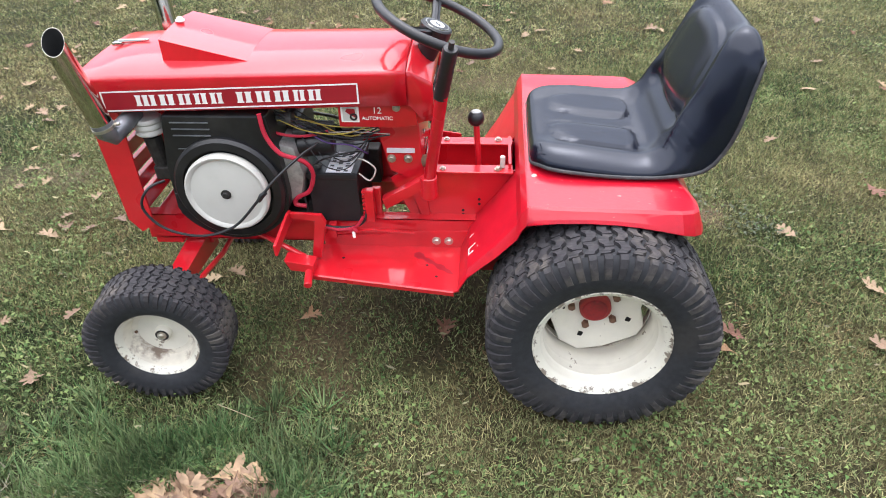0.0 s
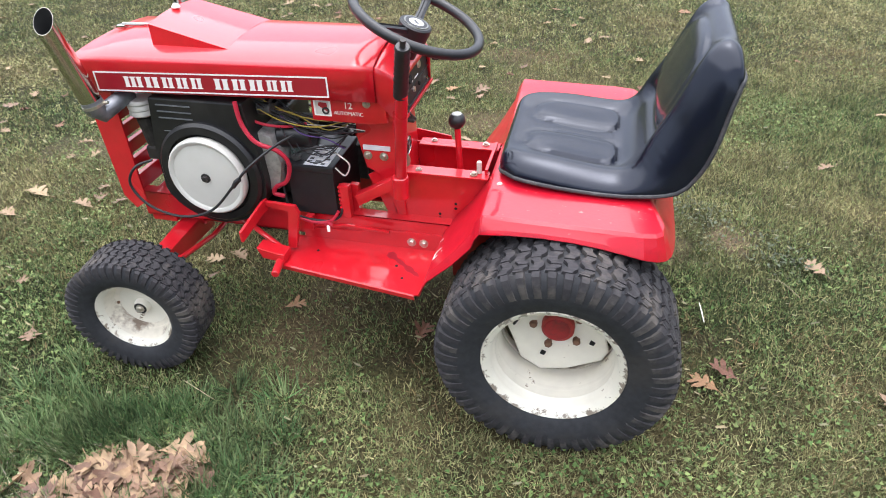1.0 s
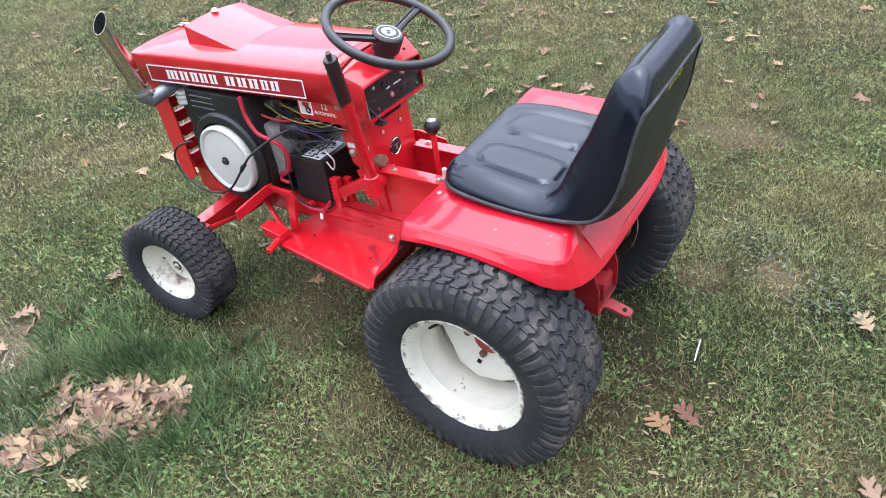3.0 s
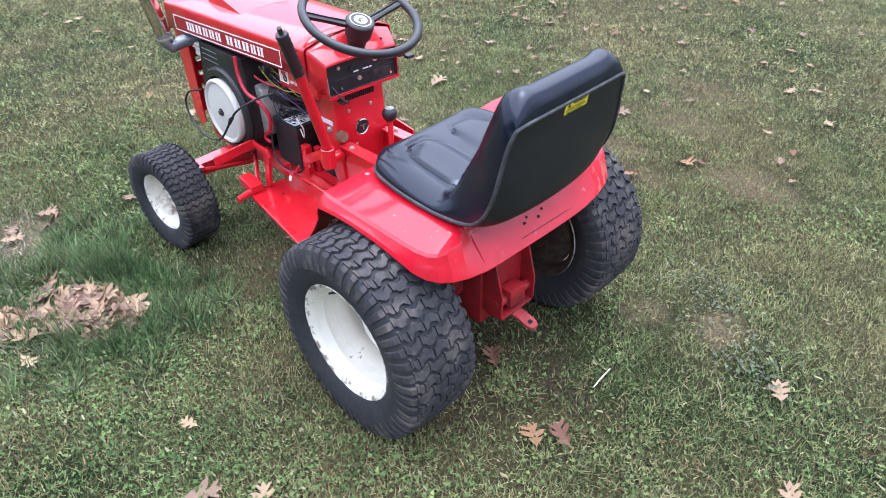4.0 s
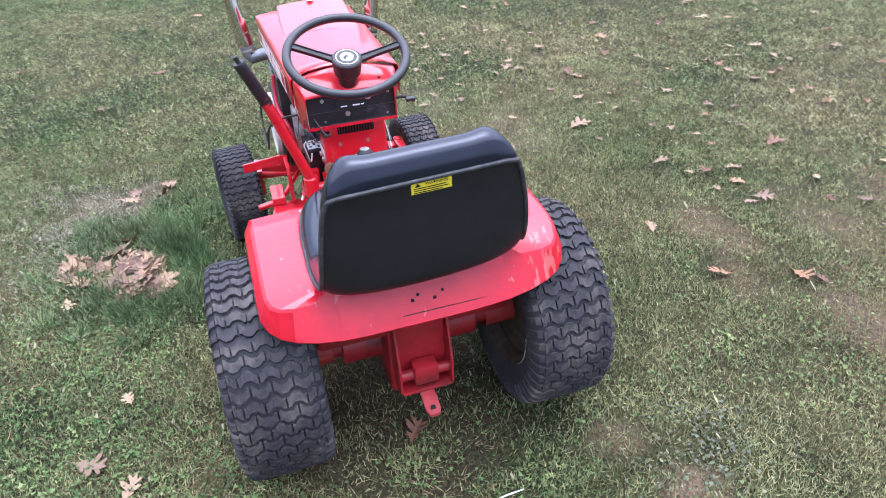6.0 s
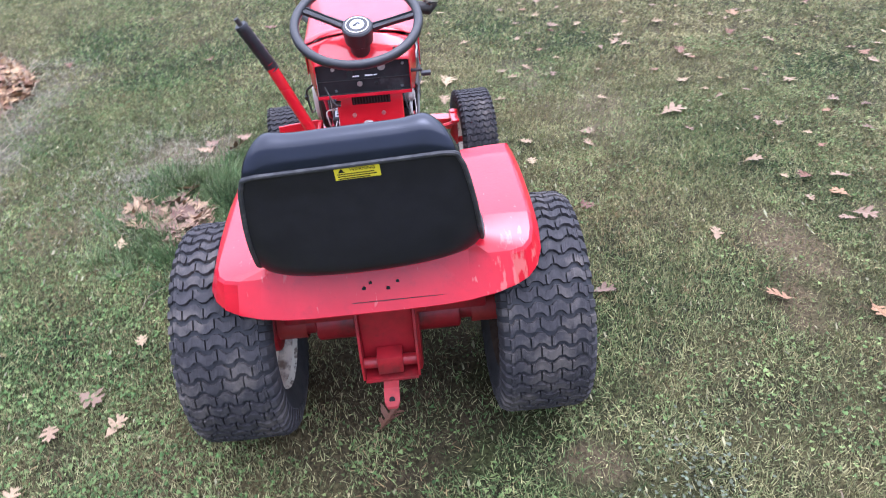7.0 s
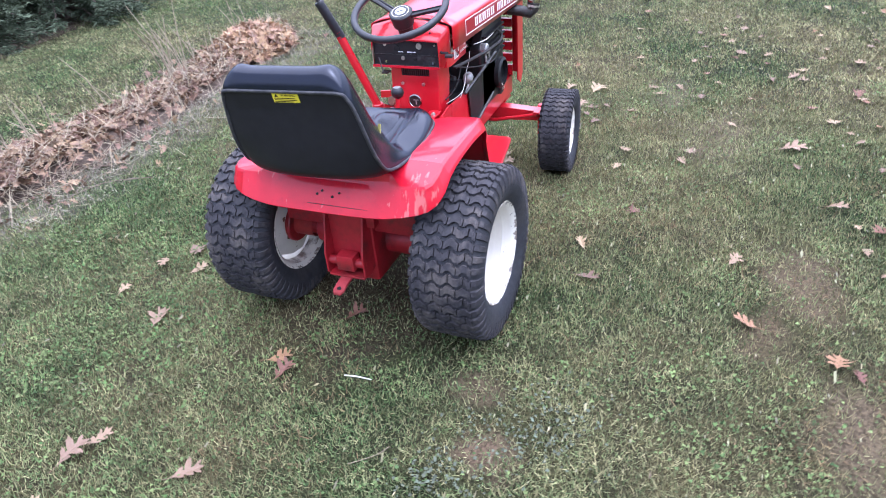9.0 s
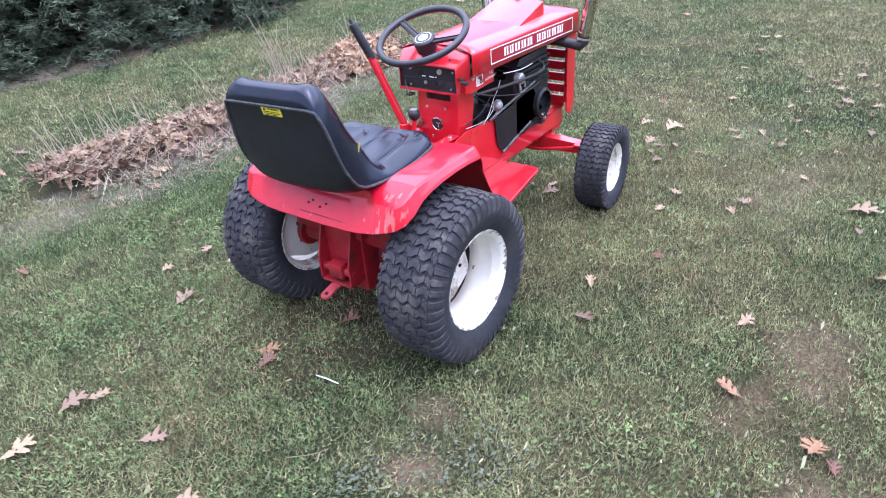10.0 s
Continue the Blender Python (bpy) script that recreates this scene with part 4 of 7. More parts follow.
# half of the pan from the front corner round to the middle of the rear: crease of the flat top, top of the skirt, foot of the skirt
STATIONS = [((x, 0.246, 0.606), (x, 0.352, 0.599 - 0.02 * (x + 0.17)), (x, 0.373, zf)) for x, zf in ((XF, 0.561), (-0.11, 0.568), (-0.04, 0.570), (0.03, 0.567), (0.09, 0.560), (0.14, 0.551))]
STATIONS += [
    ((0.172, 0.242, 0.606), (0.176, 0.351, 0.592), (0.184, 0.371, 0.541)),
    ((0.183, 0.236, 0.605), (0.204, 0.343, 0.590), (0.215, 0.358, 0.531)),
    ((0.190, 0.230, 0.604), (0.219, 0.328, 0.588), (0.236, 0.336, 0.522)),
    ((0.194, 0.222, 0.602), (0.224, 0.298, 0.585), (0.249, 0.306, 0.514)),
    ((0.196, 0.213, 0.600), (0.220, 0.250, 0.581), (0.258, 0.260, 0.505)),
    ((0.197, 0.205, 0.599), (0.202, 0.205, 0.578), (0.263, 0.202, 0.499)),
]
STATIONS += [((0.197, y, 0.599), (0.202, y, 0.578), (0.264, y, 0.497)) for y in (0.15, 0.10, 0.05, 0.0)]


def pan_column(a, b, c):
    """From the flat top over the two creases to the turned lip."""
    a, b, c = Vector(a), Vector(b), Vector(c)
    way = (b - a).normalized()
    down = (c - b).normalized()
    brk = b.lerp(c, 0.80) + Vector((0, 0, 0.003))
    return [a - Vector((way.x, way.y, 0)) * 0.05 + Vector((0, 0, 0.607 - a.z)), a - way * 0.006 + Vector((0, 0, 0.0008)), a + way * 0.006, a.lerp(b, 0.5), b - way * 0.005, b + down * 0.006, b.lerp(c, 0.4), brk, c, c - Vector((way.x, way.y, 0)) * 0.002 - Vector((0, 0, 0.003))]


bm = bmesh.new()
rings = {-1: [], 1: []}
for side in (-1, 1):
    for st in STATIONS:
        rings[side].append([bm.verts.new((p.x, side * max(0.0, p.y), p.z + pan_lift(p.x, side * p.y))) for p in pan_column(*st)])
    for a, b in zip(rings[side], rings[side][1:]):
        for k in range(len(a) - 1):
            bm.faces.new((a[k], a[k + 1], b[k + 1], b[k]))
# the flat middle between the two inner rings
for k in range(len(STATIONS) - 1):
    l0, l1, r0, r1 = rings[-1][k][0], rings[-1][k + 1][0], rings[1][k][0], rings[1][k + 1][0]
    prev = (l0, l1)
    for f in (0.25, 0.5, 0.75, 1.0):
        if f == 1.0:
            now = (r0, r1)
        else:
            p0, p1 = l0.co.lerp(r0.co, f), l1.co.lerp(r1.co, f)
            now = (bm.verts.new(p0), bm.verts.new(p1))
        if (prev[0].co - prev[1].co).length > 1e-6 or (now[0].co - now[1].co).length > 1e-6:
            bm.faces.new((prev[0], prev[1], now[1], now[0]))
        prev = now
# front panels down to the footrests
cols = (0.0, 0.06, 0.100, 0.18, 0.246, 0.30, 0.340, 0.354, 0.373)
for side in (-1, 1):
    grid = []
    for f in (0.0, 0.03, 0.09, 0.2, 0.45, 0.75, 1.0):
        x = XF - 0.004 * min(1, f / 0.03) - 0.012 * smoothstep(0.03, 0.09, f) - 0.158 * smoothstep(0.0, 1.0, max(0, f - 0.06) / 0.94) ** 1.0 if f < 1 else -0.352
        wide = 1 - 0.135 * f
        row = []
        for c in cols:
            zt = (0.607 if c < 0.24 else 0.606 - 0.007 * (c - 0.246) / 0.106) + pan_lift(XF, side * c)
            base = 0.312
            z = zt - 0.002 * min(1, f / 0.03) - 0.012 * smoothstep(0.03, 0.09, f) - (zt - 0.014 - base) * (max(0, f - 0.06) / 0.94) if f > 0 else zt
            if c == cols[-1]:
                z -= 0.037 * (1 - f) ** 0.7
            row.append(bm.verts.new((x, side * c * wide, z)))
        grid.append(row)
    for i in range(len(grid) - 1):
        for k in range(len(cols) - 1):
            if cols[k] < 0.1 and i >= 3:
                continue
            bm.faces.new((grid[i][k], grid[i][k + 1], grid[i + 1][k + 1], grid[i + 1][k]))
bmesh.ops.remove_doubles(bm, verts=bm.verts, dist=0.0004)
fender = part("fender_pan", bm, RED_WORN, tractor, "red pressed-steel fenders and seat pan, scuffed paint at the rear corner", True)
fender.data.set_sharp_from_angle(angle=radians(11))
sheet(fender, 0.003)
bv = fender.modifiers.new("soft_edge", "BEVEL")
bv.width, bv.segments, bv.limit_method, bv.angle_limit = 0.002, 2, "ANGLE", radians(25)
# raised plate in the middle of the rear skirt
bm = bmesh.new()
loft(bm, [[(x + 0.0022, y, z + 0.0016) for y in (-0.200, -0.1, 0.0, 0.1, 0.200)] for x, z in ((0.2035, 0.5765), (0.2180, 0.5575), (0.2340, 0.5365), (0.2505, 0.5150))])
part("rear_plate", bm, RED_WORN, fender, "", True)
for y, z in ((-0.031, 0.541), (-0.016, 0.550), (0.022, 0.538), (0.044, 0.549)):
    bm = bmesh.new()
    x = 0.2035 + (0.5781 - z) * 0.764 + 0.0022
    cyl(bm, (x - 0.003, y, z), (x + 0.0012, y, z + 0.0005), 0.0045 if z < 0.545 else 0.0038, seg=14)
    part("mounting_hole", bm, SOOT, fender, "small dark hole")
# shade in the crease above the lip, laid on as a dark strip
bm = bmesh.new()
box(bm, 0.2490, 0.2525, -0.06, 0.15, 0.5165, 0.5185)
part("crease_shade", bm, DARK, fender, "thin dark strip as the shade in the lip crease")
for y in (-0.217, 0.17):
    bolt(fender, (-0.160, y, 0.602), (-0.2, 0, 1), 0.008, "seat_bolt")
# two small white scrawled marks on the near front panel, as plain strokes
mk = Matrix.Translation((-0.308, 0, 0.400)) @ Matrix.Rotation(radians(-49.9), 4, "Y")
for u0, u1, v0, v1 in ((-0.018, 0.022, -0.182, -0.178), (0.018, 0.022, -0.198, -0.162), (0.002, 0.006, -0.192, -0.178), (-0.020, 0.020, -0.236, -0.232), (-0.020, -0.016, -0.262, -0.236), (0.016, 0.020, -0.258, -0.236), (-0.016, 0.000, -0.262, -0.258)):
    bm = bmesh.new()
    box(bm, u0, u1, v0, v1, -0.001, 0.0045, 0, mk)
    part("white_stroke", bm, WHITE, fender, "white painted stroke")

# seat
def seat_section():
    U = [(-0.172, 0.630), (-0.170, 0.650), (-0.155, 0.668), (-0.12, 0.672), (-0.05, 0.668), (0.02, 0.660), (0.08, 0.654), (0.115, 0.656), (0.140, 0.672), (0.160, 0.700), (0.182, 0.750), (0.205, 0.810), (0.226, 0.870), (0.241, 0.915), (0.254, 0.943), (0.276, 0.959), (0.300, 0.950), (0.313, 0.925), (0.317, 0.903)]
    L = [(-0.166, 0.622), (-0.160, 0.612), (-0.145, 0.609), (-0.12, 0.608), (-0.05, 0.608), (0.02, 0.608), (0.10, 0.609), (0.165, 0.610), (0.215, 0.613), (0.253, 0.634), (0.276, 0.700), (0.292, 0.770), (0.302, 0.835), (0.308, 0.865), (0.311, 0.880), (0.313, 0.890), (0.315, 0.896), (0.316, 0.900)]
    W = [0.158, 0.172, 0.190, 0.211, 0.225, 0.230, 0.232, 0.233, 0.234, 0.234, 0.231, 0.224, 0.213, 0.206, 0.199, 0.196, 0.194, 0.193]
    # the back leans a little further out towards its top
    U, L = [[(x + 0.018 * smoothstep(0.16, 0.30, x), z) for x, z in line] for line in (U, L)]
    return U, L, [w * (1.03 - 0.055 * smoothstep(7, 10, k)) for k, w in enumerate(W)]


def resample(pts, n):
    out = []
    m = len(pts) - 1
    for i in range(n + 1):
        s = i / n * m
        k = min(int(s), m - 1)
        t = s - k
        a, b, c, d = [Vector(pts[max(0, min(m, q))]) for q in (k - 1, k, k + 1, k + 2)]
        out.append(0.5 * ((2 * b) + (c - a) * t + (2 * a - 5 * b + 4 * c - d) * t * t + (3 * b - a - 3 * c + d) * t ** 3))
    return out


U, L, W = seat_section()
NS, NV = 110, 72
U2, L2 = resample([(*p, 0) for p in U], NS), resample([(*p, 0) for p in L], NS)
W2 = [p.x * (1 - 0.13 * max(0.0, (i / NS - 0.86) / 0.14) ** 2.2) for i, p in enumerate(resample([(w, 0, 0) for w in W], NS))]


rows, edge_l, edge_r = [], [], []
for i in range(NS + 1):
    s = i / NS
    up, lo, w = U2[i].to_2d(), L2[i].to_2d(), W2[i]
    a, b = U2[max(i - 1, 0)].to_2d(), U2[min(i + 1, NS)].to_2d()
    d = (b - a).normalized()
    nrm = Vector((-d.y, d.x))
    mid = up.lerp(lo, 0.62 + 0.34 * smoothstep(0.40, 0.62, s))
    row = []
    for k in range(NV + 1):
        u = -1 + 2 * k / NV
        av = 1 - (1 - abs(u)) ** 1.6
        v = math.copysign(av, u)
        # flat across the middle, then rounded over the bolsters down to the piping
        flat = 0.74 - 0.16 * smoothstep(0.5, 0.62, s)
        roll = math.sqrt(max(0.0, 1 - (max(0.0, av - flat) / (1 - flat)) ** 2.3))
        p = mid + (up - mid) * roll
        # side bolsters stand proud, pads lie between them
        lift = (0.006 + 0.005 * smoothstep(0.45, 0.58, s)) * math.exp(-((av - 0.76) / 0.12) ** 2) - 0.006 * (1 - smoothstep(0.45, 0.75, av))
        lift *= smoothstep(0.04, 0.26, s) * (1 - smoothstep(0.70, 0.95, s))
        # two round-cornered cushions on the seat, one large one on the back
        q1 = (abs(s - 0.272) / 0.098) ** 4 + (abs(av - 0.365) / 0.240) ** 3
        q2 = (abs(s - 0.650) / 0.115) ** 3 + (av / (0.66 - 0.25 * (s - 0.6))) ** 3
        lift += 0.0055 * (1 - smoothstep(0.80, 1.08, q1)) + 0.003 * (1 - smoothstep(0.05, 1.1, q1)) - 0.0025 * math.exp(-((q1 - 1.25) / 0.25) ** 2) + 0.006 * (1 - smoothstep(0.75, 1.15, q2)) + 0.011 * (1 - smoothstep(0.0, 1.2, q2))
        groove = math.exp(-((s - 0.535) / 0.022) ** 2) * (1 - smoothstep(0.55, 0.75, av))
        lift -= 0.012 * groove
        wrinkle = math.sin((s - 0.5) * 300) * math.exp(-((s - 0.525) / 0.035) ** 2) * math.exp(-((av - 0.86) / 0.1) ** 2)
        lift += 0.0022 * wrinkle
        p = p + nrm * lift * min(1.0, roll * 1.5)
        row.append((p.x, v * w, p.y))
    rows.append(row)
    edge_l.append((mid.x, -w - 0.001, mid.y))
    edge_r.append((mid.x, w + 0.001, mid.y))
rows_front = rows
bm = bmesh.new()
loft(bm, rows)
seat = part("seat", bm, VINYL, tractor, "black moulded vinyl bucket seat with piped edge", True)
# the seat sits a little askew on the bent pan
seat.matrix_basis = Matrix.Translation((0, 0, 0.612)) @ Matrix.Rotation(radians(2.3), 4, "X") @ Matrix.Translation((0, 0, -0.610))
rows = []
for i in range(NS + 1):
    up, lo, w = U2[i].to_2d(), L2[i].to_2d(), W2[i]
    mid = up.lerp(lo, 0.62 + 0.34 * smoothstep(0.40, 0.62, i / NS))
    row = []
    for k in range(33):
        v = -1 + 2 * k / 32
        roll = max(0.0, 1 - abs(v) ** 6) ** 0.7
        p = mid.lerp(lo, roll)
        bulge = 0.022 * (1 - v * v) * math.exp(-((i / NS - 0.53) / 0.10) ** 2)
        row.append((p.x + bulge, v * (w - 0.002), p.y - 0.2 * bulge))
    rows.append(row)
bm = bmesh.new()
vr = loft(bm, rows)
part("seat_shell", bm, SHELL, seat, "smooth black rear shell of the seat", True)
# end caps so that cushion and shell meet
bm = bmesh.new()
path = edge_l[::3] + [edge_l[-1]]
up, lo = U2[-1].to_2d(), L2[-1].to_2d()
top = up.lerp(lo, 0.96)
path += [(top.x, -W2[-1] + 2 * W2[-1] * k / 10, top.y) for k in range(1, 10)] + edge_r[::-3]
up, lo = U2[0].to_2d(), L2[0].to_2d()
nose = up.lerp(lo, 0.62)
path += [(nose.x, W2[0] - 2 * W2[0] * k / 8, nose.y) for k in range(0, 9)] + [edge_l[0]]
tube(bm, path, 0.0050, 8, False)
part("piping", bm, PIPING, seat, "raised edge piping", True)
bm = bmesh.new()
box(bm, -0.13, 0.17, -0.15, 0.15, 0.598, 0.616, 0.004)
part("seat_base", bm, DARK, seat)
spot = Vector(min((r[62] for r in rows_front[NS // 2:]), key=lambda p: abs(p[2] - 0.745)))
bm = bmesh.new()
box(bm, -0.014, 0.014, -0.005, 0.005, -0.0012, 0.0012, 0.0006, Matrix.Translation(spot + Vector((-0.003, 0, 0.002))) @ pose(0, 0, 0, 30, 62, 10))
part("seat_tag", bm, OLIVE_TAG, seat, "small olive-yellow cloth tag")
# warning sticker
sm = pose(0.3287, 0.012, 0.882, 0, 11, 0)
bm = bmesh.new()
box(bm, -0.002, 0.0015, -0.041, 0.041, -0.014, 0.013, 0.0006, sm)
sticker = part("warning_sticker", bm, YELLOW, seat, "yellow warning sticker with black print")
lettering("WARNING", 0.0095, sm @ Matrix.Translation((0.0018, 0.010, 0.0075)) @ Matrix.Rotation(radians(90), 4, "Z") @ Matrix.Rotation(radians(90), 4, "X"), SOOT, sticker, "warning_word", "black word WARNING")
for z, w in ((-0.001, 0.066), (-0.006, 0.070), (-0.011, 0.058)):
    bm = bmesh.new()
    box(bm, 0.0012, 0.002, -0.036, -0.036 + w, z - 0.001, z + 0.001, 0, sm)
    part("print_line", bm, SOOT, sticker)
bm = bmesh.new()
prism(bm, [(-0.034, 0.003), (-0.022, 0.003), (-0.028, 0.012)], "x", 0.0012, 0.0021)
bmesh.ops.transform(bm, matrix=sm, verts=bm.verts)
part("warning_triangle", bm, SOOT, sticker)
# rear axle, transmission housing and hitch
bm = bmesh.new()
cyl(bm, (0.012, -0.34, RZ), (0.012, 0.34, RZ), 0.034, seg=20, bevel=0.003)
cyl(bm, (0.012, -0.19, RZ), (0.012, 0.19, RZ), 0.055, seg=20, bevel=0.004)
part("rear_axle", bm, RED_GREASY_SHADED, tractor, "", True)
bm = bmesh.new()
box(bm, -0.12, 0.135, -0.082, 0.082, 0.165, 0.385, 0.015)
box(bm, -0.32, 0.0, -0.075, 0.075, 0.19, 0.35, 0.015)
box(bm, 0.05, 0.15, -0.10, 0.10, 0.385, 0.43, 0.006)
box(bm, 0.045, 0.120, -0.252, 0.252, 0.355, 0.450, 0.008)
part("transmission", bm, RED_GREASY_SHADED, tractor, "red cast transmission housing", True)
bm = bmesh.new()
for s in (-1, 1):
    prism(bm, [(0.10, 0.44), (0.165, 0.44), (0.205, 0.30), (0.205, 0.225), (0.165, 0.215), (0.10, 0.24)], "y", s * 0.066, s * 0.072)
box(bm, 0.10, 0.156, -0.066, 0.066, 0.25, 0.485, 0.004)
box(bm, 0.10, 0.205, -0.066, 0.066, 0.214, 0.222, 0.002)
hitch = part("hitch_frame", bm, RED_GREASY_SHADED, tractor, "red steel hitch frame with drawbar")
bm = bmesh.new()
cyl(bm, (0.180, -0.073, 0.262), (0.180, 0.073, 0.262), 0.015, seg=18, bevel=0.002)
box(bm, 0.160, 0.205, -0.032, 0.032, 0.240, 0.295, 0.005)
part("pivot_pin", bm, RED_GREASY_SHADED, hitch, "", True)
bm = bmesh.new()
rows = []
for x, z, w in ((0.12, 0.212, 0.019), (0.225, 0.205, 0.019), (0.262, 0.195, 0.019), (0.276, 0.192, 0.012)):
    rows.append([(x, -w - 0.004, z), (x, w - 0.004, z), (x, w - 0.004, z + 0.008), (x, -w - 0.004, z + 0.008)])
loft(bm, rows, close=True)
bm.faces.new([v for v in bm.verts if v.co.x > 0.275])
part("drawbar", bm, FADED, hitch, "worn red drawbar with a hole")
bm = bmesh.new()
cyl(bm, (0.257, -0.004, 0.204), (0.258, -0.004, 0.2055), 0.0075, seg=16)
part("pin_hole", bm, SOOT, hitch, "dark pin hole")

# upright exhaust pipes: one each side
for s in (-1, 1):
    bm = bmesh.new()
    p0, p1 = Vector((-1.222, s * 0.236, 0.722)), Vector((-1.252, s * 0.272, 0.960))
    d = (p1 - p0).normalized()
    q = d.orthogonal().normalized()
    u = d.cross(q)
    tip = Vector((0.15, s * 1.0, 0.3)).normalized()
    seg, outer, inner = 32, [], []
    for r, keep in ((0.0265, outer), (0.0256, inner)):
        for base, last in ((p0, False), (p0.lerp(p1, 0.85), False), (p1, True)):
            loop = []
            for k in range(seg):
                o = (q * math.cos(k * math.tau / seg) + u * math.sin(k * math.tau / seg)) * r
                if last:
                    o = o + d * (-o.dot(tip) * 0.95)
                loop.append(base + o)
            keep.append(loop)
    loft(bm, outer + inner[::-1], close=True)
    stack = part("exhaust_pipe", bm, CHROME, tractor, "upright chrome exhaust pipe with slanted open mouth", True)
    bm = bmesh.new()
    loft(bm, [[p + (c0 - p) * 0.03 for p in loop] for loop, c0 in zip(inner, (p0, p0.lerp(p1, 0.85), p1))], close=True)
    bm.faces.new([bm.verts.new(v) for v in [p + (p0 - p) * 0.03 for p in inner[0]]])
    part("soot_lining", bm, SOOT, stack, "black soot inside the mouth")
    bm = bmesh.new()
    tube(bm, [p0 + d * 0.03, p0 + d * 0.002, p0 + Vector((0.006, -s * 0.012, -0.014)), p0 + Vector((0.018, -s * 0.040, -0.004)), Vector((-1.195, s * 0.13, 0.728))], [0.0272, 0.0272, 0.0245, 0.0225, 0.0220], 20)
    part("elbow", bm, GALV if s < 0 else DARK, stack, "dull pipe elbow", True)
    bm = bmesh.new()
    c = p0 + d * 0.016
    tube(bm, [c - d * 0.004, c + d * 0.004], 0.0285, 24)
    tube(bm, [c + Vector((0.020, -s * 0.012, 0)), c + Vector((0.034, -s * 0.016, 0.002))], 0.005, 6)
    part("clamp", bm, ZINC, stack)

# engine
bm = bmesh.new()
prof = []
for k in range(25):
    a = radians(200) + radians(160) * k / 24
    prof.append((-0.975 + 0.165 * math.cos(a), 0.515 + 0.165 * math.sin(a) * 0.88))
prof += [(-0.815, 0.60), (-0.835, 0.742), (-1.105, 0.742), (-1.125, 0.60)]
prism(bm, prof, "y", -0.178, -0.06, 0.005)
engine = part("engine_shroud", bm, SHROUD, tractor, "black sheet-metal engine cooling shroud", False)
# highlights along the shroud ribs, laid on as thin grey bars
for k in range(3):
    bm = bmesh.new()
    box(bm, -1.085, -0.985, -0.1815, -0.177, 0.722 - k * 0.018, 0.7245 - k * 0.018)
    part("rib_highlight", bm, GALV, engine, "thin grey bar as the highlight on a rib")
for z, x0, x1 in ((0.648, -1.08, -1.0), (0.512, -1.125, -1.085)):
    bm = bmesh.new()
    box(bm, x0, x1, -0.180, -0.177, z, z + 0.002)
    part("rib_highlight", bm, GALV, engine, "thin grey bar as the highlight on a rib")
bm = bmesh.new()
lathe(bm, [(0.150, 0.02), (0.150, -0.012), (0.142, -0.020), (0.122, -0.022), (0.122, 0.0)], 56, Matrix.Translation((-0.966, -0.175, 0.533)))
part("blower_ring", bm, SHROUD, engine, "", True)
bm = bmesh.new()
lathe(bm, [(0.116, 0.010), (0.118, -0.004), (0.117, -0.012), (0.112, -0.016), (0.106, -0.015), (0.101, -0.010), (0.098, -0.010), (0.070, -0.013), (0.030, -0.015), (0.010, -0.014), (0, -0.014)], 56, Matrix.Translation((-0.966, -0.198, 0.533)) @ Matrix.Diagonal((0.965, 1, 0.965, 1)))
part("starter_cover", bm, IVORY, engine, "round ivory recoil starter cover", True)
bolt(engine, (-0.967, -0.213, 0.533), (0, -1, 0), 0.0095, "centre_bolt", DARK)
bm = bmesh.new()
box(bm, -1.09, -0.80, -0.06, 0.14, 0.41, 0.66, 0.01)
part("engine_block", bm, SHROUD, engine, "dark engine block")
for k in range(6):
    bm = bmesh.new()
    box(bm, -1.08, -0.84, -0.055, 0.15, 0.60 + k * 0.020, 0.608 + k * 0.020)
    part("cooling_fin", bm, SHROUD, engine)
bm = bmesh.new()
prism(bm, [(-0.872, 0.470), (-0.862, 0.640), (-0.830, 0.655), (-0.785, 0.640), (-0.768, 0.560), (-0.785, 0.480)], "y", -0.150, -0.045, 0.010)
part("starter_housing", bm, ALU, engine, "grey cast starter housing", True)
bm = bmesh.new()
cyl(bm, (-0.790, -0.095, 0.622), (-0.690, -0.085, 0.626), 0.034, seg=24, bevel=0.006)
part("starter_motor", bm, SHROUD, engine, "black starter motor can", True)
bm = bmesh.new()
box(bm, -1.13, -0.74, -0.11, 0.11, 0.345, 0.41, 0.006)
part("oil_pan", bm, DARK, engine)
bm = bmesh.new()
prof = [(0.0, 0.058)] + [(r, z) for k in range(3) for r, z in ((0.034, 0.056 - k * 0.016), (0.037, 0.052 - k * 0.016), (0.037, 0.046 - k * 0.016), (0.033, 0.042 - k * 0.016))] + [(0.020, 0.004), (0.0, 0.0)]
lathe(bm, prof, 32, Matrix.Translation((-1.172, -0.125, 0.658)) @ Matrix.Rotation(radians(90), 4, "X"))
part("filler_cap", bm, IVORY, engine, "ribbed ivory cap", True)
bm = bmesh.new()
cyl(bm, (-1.172, -0.125, 0.66), (-1.165, -0.12, 0.56), 0.024, 0.021, 18)
box(bm, -1.185, -1.135, -0.145, -0.10, 0.535, 0.575, 0.006)
cyl(bm, (-1.16, -0.12, 0.55), (-1.13, -0.10, 0.46), 0.012, seg=12)
part("breather_tube", bm, DARK, engine)
